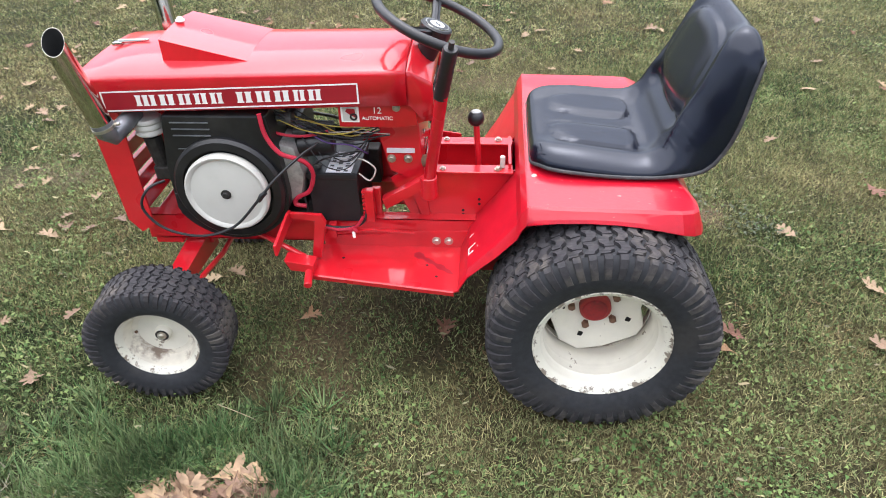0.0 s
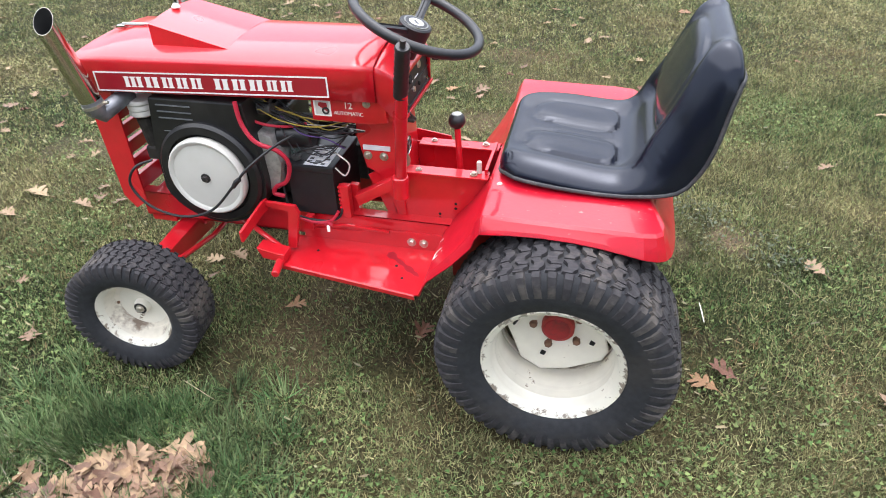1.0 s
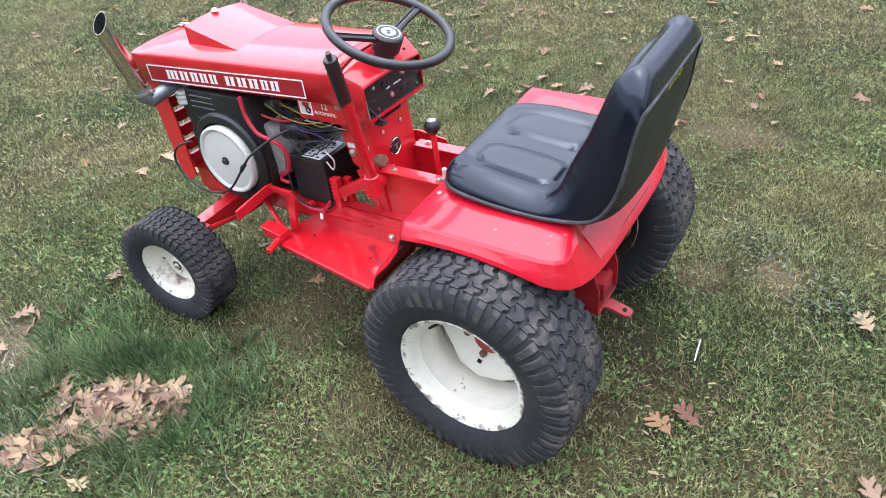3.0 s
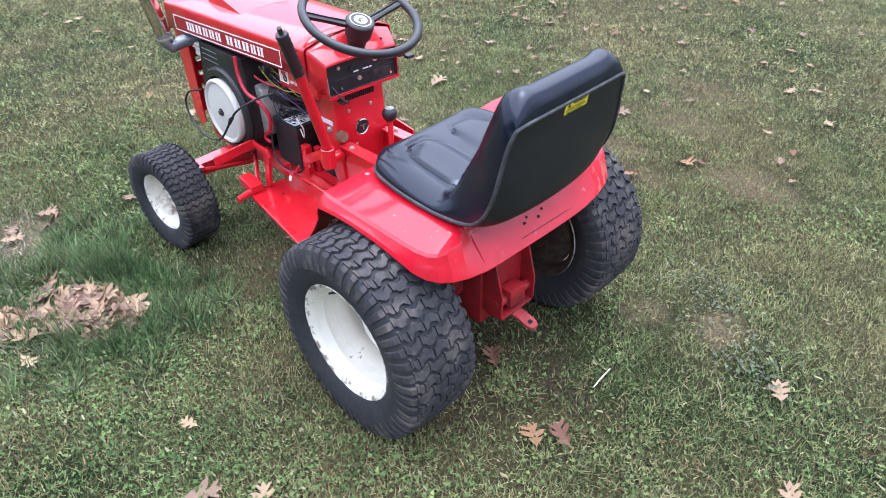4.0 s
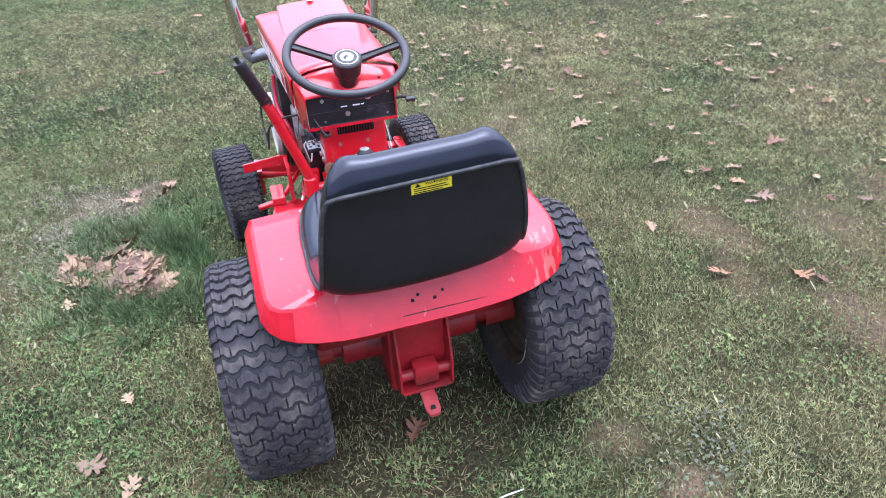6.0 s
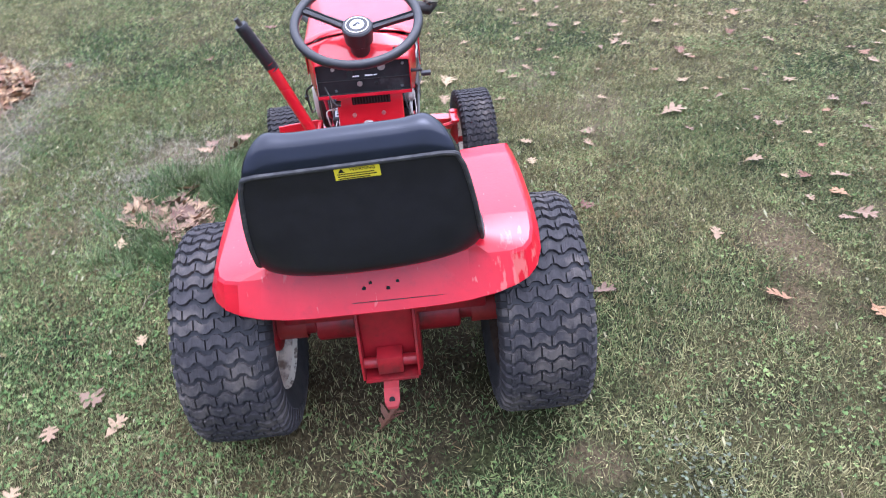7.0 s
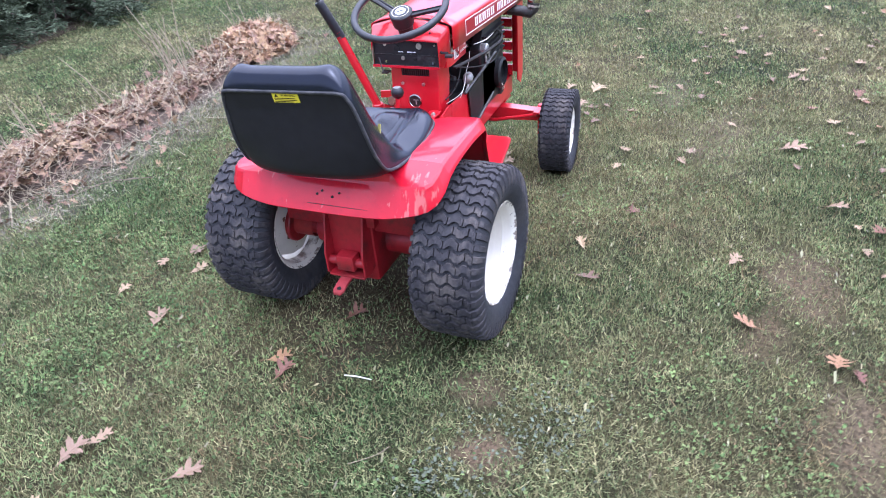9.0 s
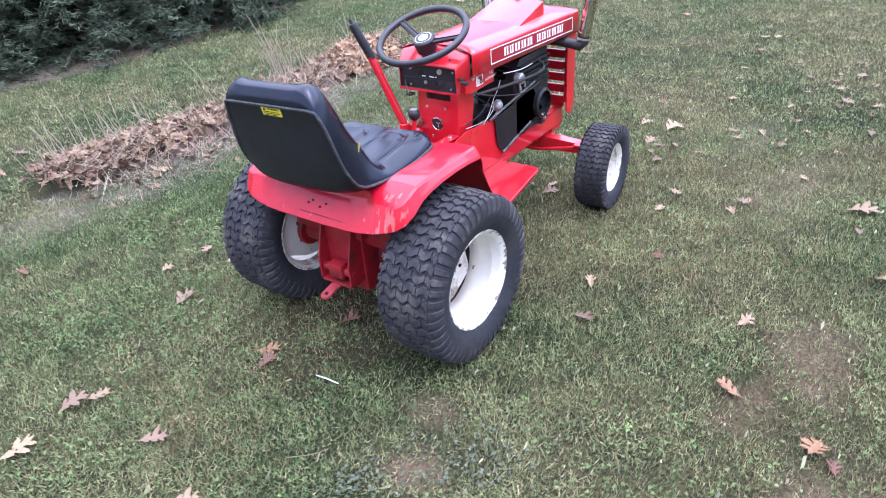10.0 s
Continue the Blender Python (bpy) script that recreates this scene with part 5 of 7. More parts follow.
# right-hand side: shroud, carburettor, governor arm, linkages and pump
bm = bmesh.new()
prism(bm, [(-1.10, 0.56), (-1.10, 0.735), (-0.86, 0.735), (-0.80, 0.67), (-0.82, 0.56)], "y", 0.09, 0.132, 0.012)
part("right_shroud", bm, SHROUD, engine, "black side shroud", True)
bm = bmesh.new()
lathe(bm, [(0.0, 0.0), (0.058, 0.0), (0.066, -0.008), (0.066, -0.034), (0.054, -0.040)], 32, Matrix.Translation((-1.015, 0.125, 0.505)) @ Matrix.Rotation(radians(180), 4, "Z"))
part("flywheel_pulley", bm, SHROUD, engine, "dark round pulley", True)
bm = bmesh.new()
cyl(bm, (-0.835, 0.125, 0.662), (-0.835, 0.158, 0.662), 0.025, 0.023, 22, 0.005)
part("carburettor", bm, ALU, engine, "bright cast carburettor bowl", True)
for x, z0, z1 in ((-0.822, 0.645, 0.612), (-0.858, 0.650, 0.620)):
    bm = bmesh.new()
    tube(bm, [(x, 0.150, z0), (x - 0.004, 0.152, z1)], 0.005, 10)
    part("carburettor_foot", bm, ALU, engine)
bm = bmesh.new()
box(bm, -0.905, -0.865, 0.125, 0.150, 0.622, 0.650, 0.006)
part("carburettor_body", bm, DARK, engine)
bm = bmesh.new()
lathe(bm, [(0.0, 0.022), (0.012, 0.020), (0.020, 0.008), (0.021, -0.010), (0.014, -0.022), (0.0, -0.024)], 24, Matrix.Translation((-0.70, 0.118, 0.588)) @ Matrix.Rotation(radians(75), 4, "X"))
part("fuel_pump", bm, ALU, engine, "small cast metal fuel pump", True)
bm = bmesh.new()
cyl(bm, (-0.70, 0.122, 0.572), (-0.66, 0.118, 0.535), 0.006, seg=12)
part("pump_spout", bm, ALU, engine)
bm = bmesh.new()
box(bm, -1.05, -1.01, 0.120, 0.150, 0.405, 0.450, 0.006)
part("oil_filler", bm, DARK, engine, "", True)
for x, z in ((-1.015, 0.446), (-1.034, 0.430)):
    bolt(engine, (x, 0.150, z), (0, 1, 0), 0.007)
bm = bmesh.new()
prism(bm, [(-0.80, 0.415), (-0.80, 0.50), (-0.66, 0.53), (-0.60, 0.53), (-0.60, 0.415)], "y", 0.06, 0.110, 0.006)
part("starter_generator", bm, DARK, engine)
# governor arm, throttle wire and choke wire
for name, pts, r, mt in (("governor_arm", [(-0.52, 0.138, 0.690), (-0.66, 0.150, 0.676), (-0.83, 0.164, 0.662), (-0.985, 0.162, 0.655), (-1.015, 0.155, 0.672), (-0.985, 0.145, 0.700)], 0.0062, DARK), ("throttle_wire", [(-0.70, 0.150, 0.722), (-0.817, 0.158, 0.706), (-0.929, 0.150, 0.700)], 0.0021, PALE_WIRE), ("choke_wire", [(-0.50, 0.140, 0.700), (-0.64, 0.155, 0.652), (-0.822, 0.168, 0.610), (-0.965, 0.160, 0.612), (-1.0, 0.150, 0.645)], 0.0022, DARK)):
    bm = bmesh.new()
    tube(bm, pts, r, 8, True, 5)
    part(name, bm, mt, engine, "", True)
# clutter between hood and battery
bm = bmesh.new()
cyl(bm, (-0.835, -0.10, 0.70), (-0.785, -0.11, 0.705), 0.017, seg=16, bevel=0.003)
part("ignition_coil", bm, ENGINE, engine, "small grey ignition coil", True)
bm = bmesh.new()
box(bm, -0.80, -0.76, -0.10, -0.07, 0.62, 0.665, 0.004)
box(bm, -0.745, -0.70, -0.06, -0.02, 0.63, 0.66, 0.004)
part("voltage_regulator", bm, ENGINE, engine)
# black belt guard with rolled edges, and the red shield behind it
bm = bmesh.new()
prism(bm, [(-0.640, 0.552), (-0.951, 0.590), (-1.035, 0.475), (-0.922, 0.440), (-0.699, 0.388), (-0.655, 0.440)], "y", 0.136, 0.140)
guard = part("belt_guard", bm, SHROUD, tractor, "black sheet-steel belt guard plate")
for pts in ([(-0.600, 0.140, 0.560), (-0.76, 0.152, 0.594), (-0.935, 0.156, 0.622)], [(-0.690, 0.143, 0.394), (-0.80, 0.143, 0.420), (-0.922, 0.143, 0.447)]):
    bm = bmesh.new()
    tube(bm, pts, 0.0052, 10)
    part("guard_rod", bm, ENGINE, guard, "worn grey steel rod", True)
bm = bmesh.new()
prism(bm, [(-0.700, 0.388), (-0.650, 0.552), (-0.46, 0.565), (-0.36, 0.55), (-0.33, 0.36), (-0.50, 0.36)], "y", 0.126, 0.131)
part("side_shield", bm, RED, tractor, "red sheet-steel side shield")

# battery with its label and leads
bm = bmesh.new()
box(bm, -0.765, -0.630, -0.132, 0.062, 0.402, 0.545, 0.004)
box(bm, -0.768, -0.627, -0.135, 0.065, 0.537, 0.556, 0.004)
battery = part("battery", bm, PLASTIC, tractor, "black battery with printed white label")
bm = bmesh.new()
box(bm, -0.715, -0.645, -0.128, -0.01, 0.5555, 0.5568)
lab = part("battery_label", bm, GREY_PRINT, battery, "grey and white printed label")
for k in range(8):
    for j in range(3):
        bm = bmesh.new()
        x = -0.709 + j * 0.021
        y = -0.122 + k * 0.0135
        box(bm, x, x + (0.016 if (k * j) % 3 else 0.011), y, y + (0.005 if (k + j) % 2 else 0.008), 0.5566, 0.5574)
        part("label_bar", bm, PLASTIC if (k + j) % 3 else WHITE, lab)
for y in (-0.105, 0.035):
    bm = bmesh.new()
    cyl(bm, (-0.745, y, 0.555), (-0.745, y, 0.572), 0.009, 0.008, 14)
    box(bm, -0.756, -0.730, y - 0.010, y + 0.010, 0.560, 0.570, 0.002)
    part("terminal", bm, ENGINE, battery)
bm = bmesh.new()
cyl(bm, (-0.775, -0.06, 0.55), (-0.775, -0.06, 0.615), 0.022, seg=16, bevel=0.004)
part("fuel_bowl", bm, CLEARJAR, tractor, "pale green fuel filter bowl", True)


def cable(name, pts, r, material, label=""):
    bm = bmesh.new()
    tube(bm, pts, r, 8, True, 6)
    return part(name, bm, material, tractor, label, True)


cable("battery_cable", [(-0.846, -0.186, 0.752), (-0.838, -0.190, 0.695), (-0.808, -0.190, 0.645), (-0.757, -0.175, 0.616), (-0.740, -0.16, 0.572), (-0.758, -0.155, 0.515), (-0.795, -0.15, 0.490), (-0.805, -0.15, 0.468), (-0.775, -0.15, 0.462)], 0.0062, RED_RUBBER, "thick red battery cable")
cable("battery_cable", [(-0.860, -0.15, 0.735), (-0.83, -0.14, 0.680), (-0.76, -0.12, 0.66), (-0.70, -0.10, 0.665)], 0.004, RED_RUBBER, "thin red cable")
cable("starter_cord", [(-1.137, -0.19, 0.560), (-1.172, -0.225, 0.552), (-1.196, -0.235, 0.500), (-1.150, -0.24, 0.440), (-1.055, -0.24, 0.416), (-0.955, -0.24, 0.448), (-0.870, -0.235, 0.535), (-0.825, -0.225, 0.585), (-0.765, -0.18, 0.630), (-0.72, -0.14, 0.65)], 0.0038, PLASTIC, "black looped starter cord")
bm = bmesh.new()
tube(bm, [(-0.872, -0.238, 0.530), (-0.862, -0.236, 0.545), (-0.85, -0.235, 0.555)], [0.006, 0.0075, 0.006], 10)
part("cord_knot", bm, PLASTIC, tractor)
cable("wire", [(-0.82, -0.12, 0.705), (-0.75, -0.13, 0.680), (-0.66, -0.13, 0.672), (-0.585, -0.12, 0.690)], 0.0017, YELLOW_WIRE)
cable("wire", [(-0.82, -0.10, 0.725), (-0.74, -0.10, 0.690), (-0.64, -0.11, 0.682), (-0.57, -0.11, 0.70)], 0.0017, YELLOW_WIRE)
cable("wire", [(-0.80, -0.11, 0.70), (-0.70, -0.13, 0.660), (-0.62, -0.13, 0.655), (-0.58, -0.10, 0.66)], 0.0022, PLASTIC)
cable("wire", [(-0.78, -0.09, 0.68), (-0.71, -0.12, 0.645), (-0.64, -0.12, 0.635), (-0.60, -0.10, 0.60)], 0.002, PURPLE_WIRE)
cable("wire", [(-0.64, -0.08, 0.575), (-0.60, -0.14, 0.60), (-0.575, -0.14, 0.575), (-0.595, -0.13, 0.535), (-0.625, -0.12, 0.55)], 0.0022, PALE_WIRE)
cable("wire", [(-0.745, -0.105, 0.57), (-0.71, -0.13, 0.60), (-0.64, -0.12, 0.615), (-0.60, -0.09, 0.60)], 0.0028, PLASTIC)
cable("wire", [(-0.745, 0.035, 0.57), (-0.70, 0.00, 0.61), (-0.63, -0.02, 0.62)], 0.0035, PLASTIC)
cable("wire", [(-0.78, -0.14, 0.49), (-0.765, -0.15, 0.42), (-0.72, -0.155, 0.40), (-0.655, -0.15, 0.395), (-0.62, -0.14, 0.41), (-0.61, -0.12, 0.46)], 0.0035, PLASTIC)
cable("wire", [(-0.76, -0.15, 0.405), (-0.70, -0.16, 0.392), (-0.645, -0.155, 0.398), (-0.62, -0.15, 0.43)], 0.0045, RED_RUBBER)
cable("wire", [(-0.714, 0.125, 0.690), (-0.68, 0.132, 0.660), (-0.648, 0.132, 0.632), (-0.61, 0.135, 0.59), (-0.565, 0.134, 0.555)], 0.0013, PALE_WIRE)
cable("wire", [(-0.475, 0.112, 0.566), (-0.537, 0.120, 0.562), (-0.60, 0.124, 0.562), (-0.652, 0.120, 0.576), (-0.672, 0.115, 0.595)], 0.0012, PALE_WIRE)
cable("wire", [(-0.48, 0.108, 0.578), (-0.55, 0.112, 0.586), (-0.62, 0.105, 0.600), (-0.70, 0.09, 0.63)], 0.0024, DARK)
tangle = random.Random(4)
for k in range(7):
    p0 = Vector((-0.84 + 0.05 * tangle.random(), -0.13 + 0.06 * tangle.random(), 0.70 + 0.035 * tangle.random()))
    p3 = Vector((-0.56 + 0.04 * tangle.random(), -0.12 + 0.05 * tangle.random(), 0.64 + 0.06 * tangle.random()))
    p1 = p0.lerp(p3, 0.3) + Vector((0, tangle.uniform(-0.02, 0.02), tangle.uniform(-0.045, 0.0)))
    p2 = p0.lerp(p3, 0.68) + Vector((0, tangle.uniform(-0.02, 0.02), tangle.uniform(-0.06, -0.005)))
    cable("wire", [p0, p1, p2, p3], tangle.uniform(0.0013, 0.0022), (PLASTIC, YELLOW_WIRE, PLASTIC, DARK, PLASTIC, PALE_WIRE)[k % 6])
for k in range(5):
    y = -0.125 + 0.02 * k
    cable("wire", [(-0.765 + 0.01 * k, y, 0.66), (-0.715, y - 0.02, 0.59 + 0.01 * (k % 3)), (-0.655, y - 0.015, 0.575 + 0.012 * (k % 2)), (-0.605, y + 0.01, 0.62)], 0.0016, PLASTIC)
bm = bmesh.new()
tube(bm, [(-0.655, -0.165, 0.392), (-0.648, -0.168, 0.402), (-0.640, -0.165, 0.392)], 0.006, 8)
part("cable_tie", bm, RED_RUBBER, tractor, "pink cable tie")
bm = bmesh.new()
cyl(bm, (-0.648, -0.168, 0.392), (-0.645, -0.176, 0.376), 0.005, 0.004, 10)
part("wire_terminal", bm, WHITE, tractor, "white wire terminal")

# ---- lawn ----
# worn places in the turf and one shaded patch: centre, half axes, how bare, soil colour
BARE_AND_SHADED = (
    (-1.62, -0.93, 0.20, 0.30, 0.8, (0.15, 0.115, 0.08)),
    (-1.12, -1.36, 0.26, 0.24, 0.45, (0.15, 0.12, 0.07)),
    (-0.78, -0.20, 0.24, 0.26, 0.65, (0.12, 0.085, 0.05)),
    # brown ground darkened to carry the shade under the tractor's rear
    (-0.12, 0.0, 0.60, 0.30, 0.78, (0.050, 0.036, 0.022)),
    (-0.45, 1.43, 0.24, 0.13, 0.75, (0.105, 0.075, 0.047)),
    (0.22, 1.54, 0.26, 0.13, 0.72, (0.095, 0.070, 0.045)),
    (-0.15, 1.30, 0.17, 0.10, 0.70, (0.085, 0.060, 0.036)),
    (0.56, 0.60, 0.10, 0.10, 0.80, (0.13, 0.090, 0.060)),
    (-0.38, 1.90, 0.30, 0.16, 0.60, (0.11, 0.080, 0.05)),
    (-1.75, 1.10, 0.42, 0.22, 0.55, (0.13, 0.10, 0.065)),
    (-2.25, 0.80, 0.24, 0.16, 0.55, (0.14, 0.11, 0.075)),
    (-0.43, 2.40, 0.40, 0.20, 0.55, (0.12, 0.085, 0.055)),
    (0.35, 0.49, 0.07, 0.09, 0.60, (0.11, 0.080, 0.05)),
    (-0.6, -2.02, 1.5, 0.26, 0.55, (0.17, 0.15, 0.115)),
    (-2.1, -2.02, 0.9, 0.24, 0.5, (0.16, 0.145, 0.11)),
)


def lawn_material():
    """Turf soil: green and straw patches at metre and at hand size."""
    m = bpy.data.materials.new("turf_floor")
    m.use_nodes = True
    n, l = m.node_tree.nodes, m.node_tree.links
    b = n["Principled BSDF"]
    b.inputs["Roughness"].default_value = 0.95
    b.inputs["Specular IOR Level"].default_value = 0.15
    geo = n.new("ShaderNodeNewGeometry")

    def noise_at(scale, detail):
        t = n.new("ShaderNodeTexNoise")
        t.inputs["Scale"].default_value, t.inputs["Detail"].default_value = scale, detail
        l.new(geo.outputs["Position"], t.inputs["Vector"])
        return t.outputs["Fac"]
    big, mid, fine = noise_at(0.9, 3), noise_at(7, 5), noise_at(90, 6)
    ramp = n.new("ShaderNodeValToRGB")
    ramp.color_ramp.elements[0].position, ramp.color_ramp.elements[1].position = 0.38, 0.64
    ramp.color_ramp.elements[0].color, ramp.color_ramp.elements[1].color = (0.020, 0.027, 0.010, 1), (0.070, 0.058, 0.032, 1)
    l.new(big, ramp.inputs["Fac"])
    r2 = n.new("ShaderNodeValToRGB")
    r2.color_ramp.elements[0].position, r2.color_ramp.elements[1].position = 0.35, 0.68
    r2.color_ramp.elements[0].color, r2.color_ramp.elements[1].color = (0.35, 0.35, 0.3, 1), (1.25, 1.2, 1.0, 1)
    l.new(mid, r2.inputs["Fac"])
    r3 = n.new("ShaderNodeValToRGB")
    r3.color_ramp.elements[0].position, r3.color_ramp.elements[1].position = 0.35, 0.66
    r3.color_ramp.elements[0].color, r3.color_ramp.elements[1].color = (0.3, 0.3, 0.25, 1), (1.6, 1.6, 1.5, 1)
    l.new(fine, r3.inputs["Fac"])
    a = n.new("ShaderNodeMixRGB")
    a.blend_type = "MULTIPLY"
    a.inputs["Fac"].default_value = 0.6
    l.new(ramp.outputs["Color"], a.inputs["Color1"])
    l.new(r2.outputs["Color"], a.inputs["Color2"])
    c = n.new("ShaderNodeMixRGB")
    c.blend_type = "MULTIPLY"
    c.inputs["Fac"].default_value = 0.8
    l.new(a.outputs["Color"], c.inputs["Color1"])
    l.new(r3.outputs["Color"], c.inputs["Color2"])
    colour = c.outputs["Color"]
    # beyond the planted blades the turf closes to a sheet of its own colour
    away = n.new("ShaderNodeVectorMath")
    away.operation = "DISTANCE"
    away.inputs[1].default_value = (-1.5, 0.25, 0)
    l.new(geo.outputs["Position"], away.inputs[0])
    shut = n.new("ShaderNodeMapRange")
    shut.inputs["From Min"].default_value, shut.inputs["From Max"].default_value = 3.5, 6.0
    l.new(away.outputs["Value"], shut.inputs["Value"])
    sward = n.new("ShaderNodeValToRGB")
    sward.color_ramp.elements[0].position, sward.color_ramp.elements[1].position = 0.36, 0.66
    sward.color_ramp.elements[0].color, sward.color_ramp.elements[1].color = (0.036, 0.053, 0.019, 1), (0.078, 0.079, 0.037, 1)
    l.new(mid, sward.inputs["Fac"])
    tuft = n.new("ShaderNodeMixRGB")
    tuft.blend_type = "MULTIPLY"
    tuft.inputs["Fac"].default_value = 0.7
    l.new(sward.outputs["Color"], tuft.inputs["Color1"])
    l.new(r3.outputs["Color"], tuft.inputs["Color2"])
    spread = n.new("ShaderNodeMixRGB")
    l.new(shut.outputs["Result"], spread.inputs["Fac"])
    l.new(colour, spread.inputs["Color1"])
    l.new(tuft.outputs["Color"], spread.inputs["Color2"])
    colour = spread.outputs["Color"]
    # soil tones of the worn places, and the shade painted under the tractor
    for cx, cy, rx, ry, amount, tone in BARE_AND_SHADED:
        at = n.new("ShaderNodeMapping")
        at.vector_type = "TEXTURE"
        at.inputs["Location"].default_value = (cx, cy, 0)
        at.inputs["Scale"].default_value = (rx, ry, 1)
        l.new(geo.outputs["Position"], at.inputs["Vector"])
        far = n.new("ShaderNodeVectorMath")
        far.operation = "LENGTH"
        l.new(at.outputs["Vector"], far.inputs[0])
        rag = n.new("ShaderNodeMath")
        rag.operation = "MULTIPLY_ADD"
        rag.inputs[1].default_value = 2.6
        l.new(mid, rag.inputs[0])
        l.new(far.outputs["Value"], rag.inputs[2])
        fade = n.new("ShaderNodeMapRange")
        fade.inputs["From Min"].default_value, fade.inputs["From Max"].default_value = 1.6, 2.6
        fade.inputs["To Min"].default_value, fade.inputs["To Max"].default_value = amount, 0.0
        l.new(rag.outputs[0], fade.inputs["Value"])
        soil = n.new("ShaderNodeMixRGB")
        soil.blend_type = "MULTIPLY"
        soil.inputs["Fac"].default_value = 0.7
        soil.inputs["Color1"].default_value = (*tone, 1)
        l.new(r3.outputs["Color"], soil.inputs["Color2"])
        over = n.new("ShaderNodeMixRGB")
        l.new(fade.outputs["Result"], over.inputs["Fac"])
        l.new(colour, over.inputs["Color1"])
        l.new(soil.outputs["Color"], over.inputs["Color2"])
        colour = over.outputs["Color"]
    l.new(colour, b.inputs["Base Color"])
    bp = n.new("ShaderNodeBump")
    bp.inputs["Strength"].default_value, bp.inputs["Distance"].default_value = 0.8, 0.012
    l.new(fine, bp.inputs["Height"])
    l.new(bp.outputs["Normal"], b.inputs["Normal"])
    return m


def blade_material(name, fresh, dry, patch=0.9, most=1.5):
    """Blades and small leaves: green to straw by patches of the lawn and from piece to piece."""
    m = bpy.data.materials.new(name)
    m.use_nodes = True
    n, l = m.node_tree.nodes, m.node_tree.links
    b = n["Principled BSDF"]
    b.inputs["Roughness"].default_value = 0.7
    b.inputs["Specular IOR Level"].default_value = 0.16
    geo = n.new("ShaderNodeNewGeometry")
    big = n.new("ShaderNodeTexNoise")
    big.inputs["Scale"].default_value, big.inputs["Detail"].default_value = patch, 5
    l.new(geo.outputs["Position"], big.inputs["Vector"])
    mix = n.new("ShaderNodeMath")
    mix.operation = "MULTIPLY_ADD"
    mix.inputs[1].default_value = 0.55
    l.new(geo.outputs["Random Per Island"], mix.inputs[0])
    l.new(big.outputs["Fac"], mix.inputs[2])
    ramp = n.new("ShaderNodeValToRGB")
    ramp.color_ramp.elements[0].position, ramp.color_ramp.elements[1].position = 0.52, 1.06
    ramp.color_ramp.elements[0].color, ramp.color_ramp.elements[1].color = (*fresh, 1), (*dry, 1)
    # the turf is drier towards the open side of the lawn
    split = n.new("ShaderNodeSeparateXYZ")
    l.new(geo.outputs["Position"], split.inputs[0])
    side = n.new("ShaderNodeMapRange")
    side.inputs["From Min"].default_value, side.inputs["From Max"].default_value = -0.7, 1.4
    side.inputs["To Max"].default_value = 0.12
    l.new(split.outputs["Y"], side.inputs["Value"])
    dried = n.new("ShaderNodeMath")
    l.new(mix.outputs[0], dried.inputs[0])
    l.new(side.outputs["Result"], dried.inputs[1])
    l.new(dried.outputs[0], ramp.inputs["Fac"])
    wn2 = n.new("ShaderNodeTexWhiteNoise")
    wn2.noise_dimensions = "1D"
    l.new(geo.outputs["Random Per Island"], wn2.inputs["W"])
    span = n.new("ShaderNodeMapRange")
    span.inputs["To Min"].default_value, span.inputs["To Max"].default_value = 0.45, most
    l.new(wn2.outputs["Value"], span.inputs["Value"])
    hsv = n.new("ShaderNodeHueSaturation")
    tuft = n.new("ShaderNodeTexNoise")
    tuft.inputs["Scale"].default_value, tuft.inputs["Detail"].default_value = 5.5, 4
    l.new(geo.outputs["Position"], tuft.inputs["Vector"])
    deep = n.new("ShaderNodeMapRange")
    deep.inputs["From Min"].default_value, deep.inputs["From Max"].default_value = 0.32, 0.68
    deep.inputs["To Min"].default_value, deep.inputs["To Max"].default_value = 0.70, 1.30
    l.new(tuft.outputs["Fac"], deep.inputs["Value"])
    shade = n.new("ShaderNodeMath")
    shade.operation = "MULTIPLY"
    l.new(span.outputs["Result"], shade.inputs[0])
    l.new(deep.outputs["Result"], shade.inputs[1])
    l.new(shade.outputs[0], hsv.inputs["Value"])
    l.new(ramp.outputs["Color"], hsv.inputs["Color"])
    l.new(hsv.outputs["Color"], b.inputs["Base Color"])
    return m


SOIL = lawn_material()
BLADE = blade_material("grass_blades", (0.081, 0.141, 0.047), (0.262, 0.238, 0.118))
CLOVER = blade_material("clover_leaves", (0.056, 0.108, 0.030), (0.135, 0.170, 0.060), 2.5, 1.3)
THATCH = mat("dead_thatch", (0.19, 0.135, 0.070), 0.85, var=0.3, scale=30, random_by="island", spec=0.1)
CLIPPING = mat("bleached_clippings", (0.27, 0.25, 0.185), 0.85, var=0.3, scale=30, random_by="island", spec=0.1)
IVY = mat("grey_green_weed_leaf", (0.105, 0.120, 0.080), 0.8, var=0.25, scale=40, random_by="island", spec=0.2)
LUSH = blade_material("lush_grass", (0.055, 0.112, 0.040), (0.15, 0.19, 0.085), 3.0)
LEAF = mat("dry_oak_leaf", (0.240, 0.158, 0.096), 0.65, var=0.12, scale=40, bump=0.2, tint=(0.19, 0.11, 0.05), tint_amount=0.6, tint_scale=14, random_by="object")
LEAF_RUST = mat("russet_oak_leaf", (0.215, 0.103, 0.054), 0.65, var=0.25, scale=40, bump=0.2, tint=(0.12, 0.055, 0.025), tint_amount=0.6, tint_scale=14, random_by="object")
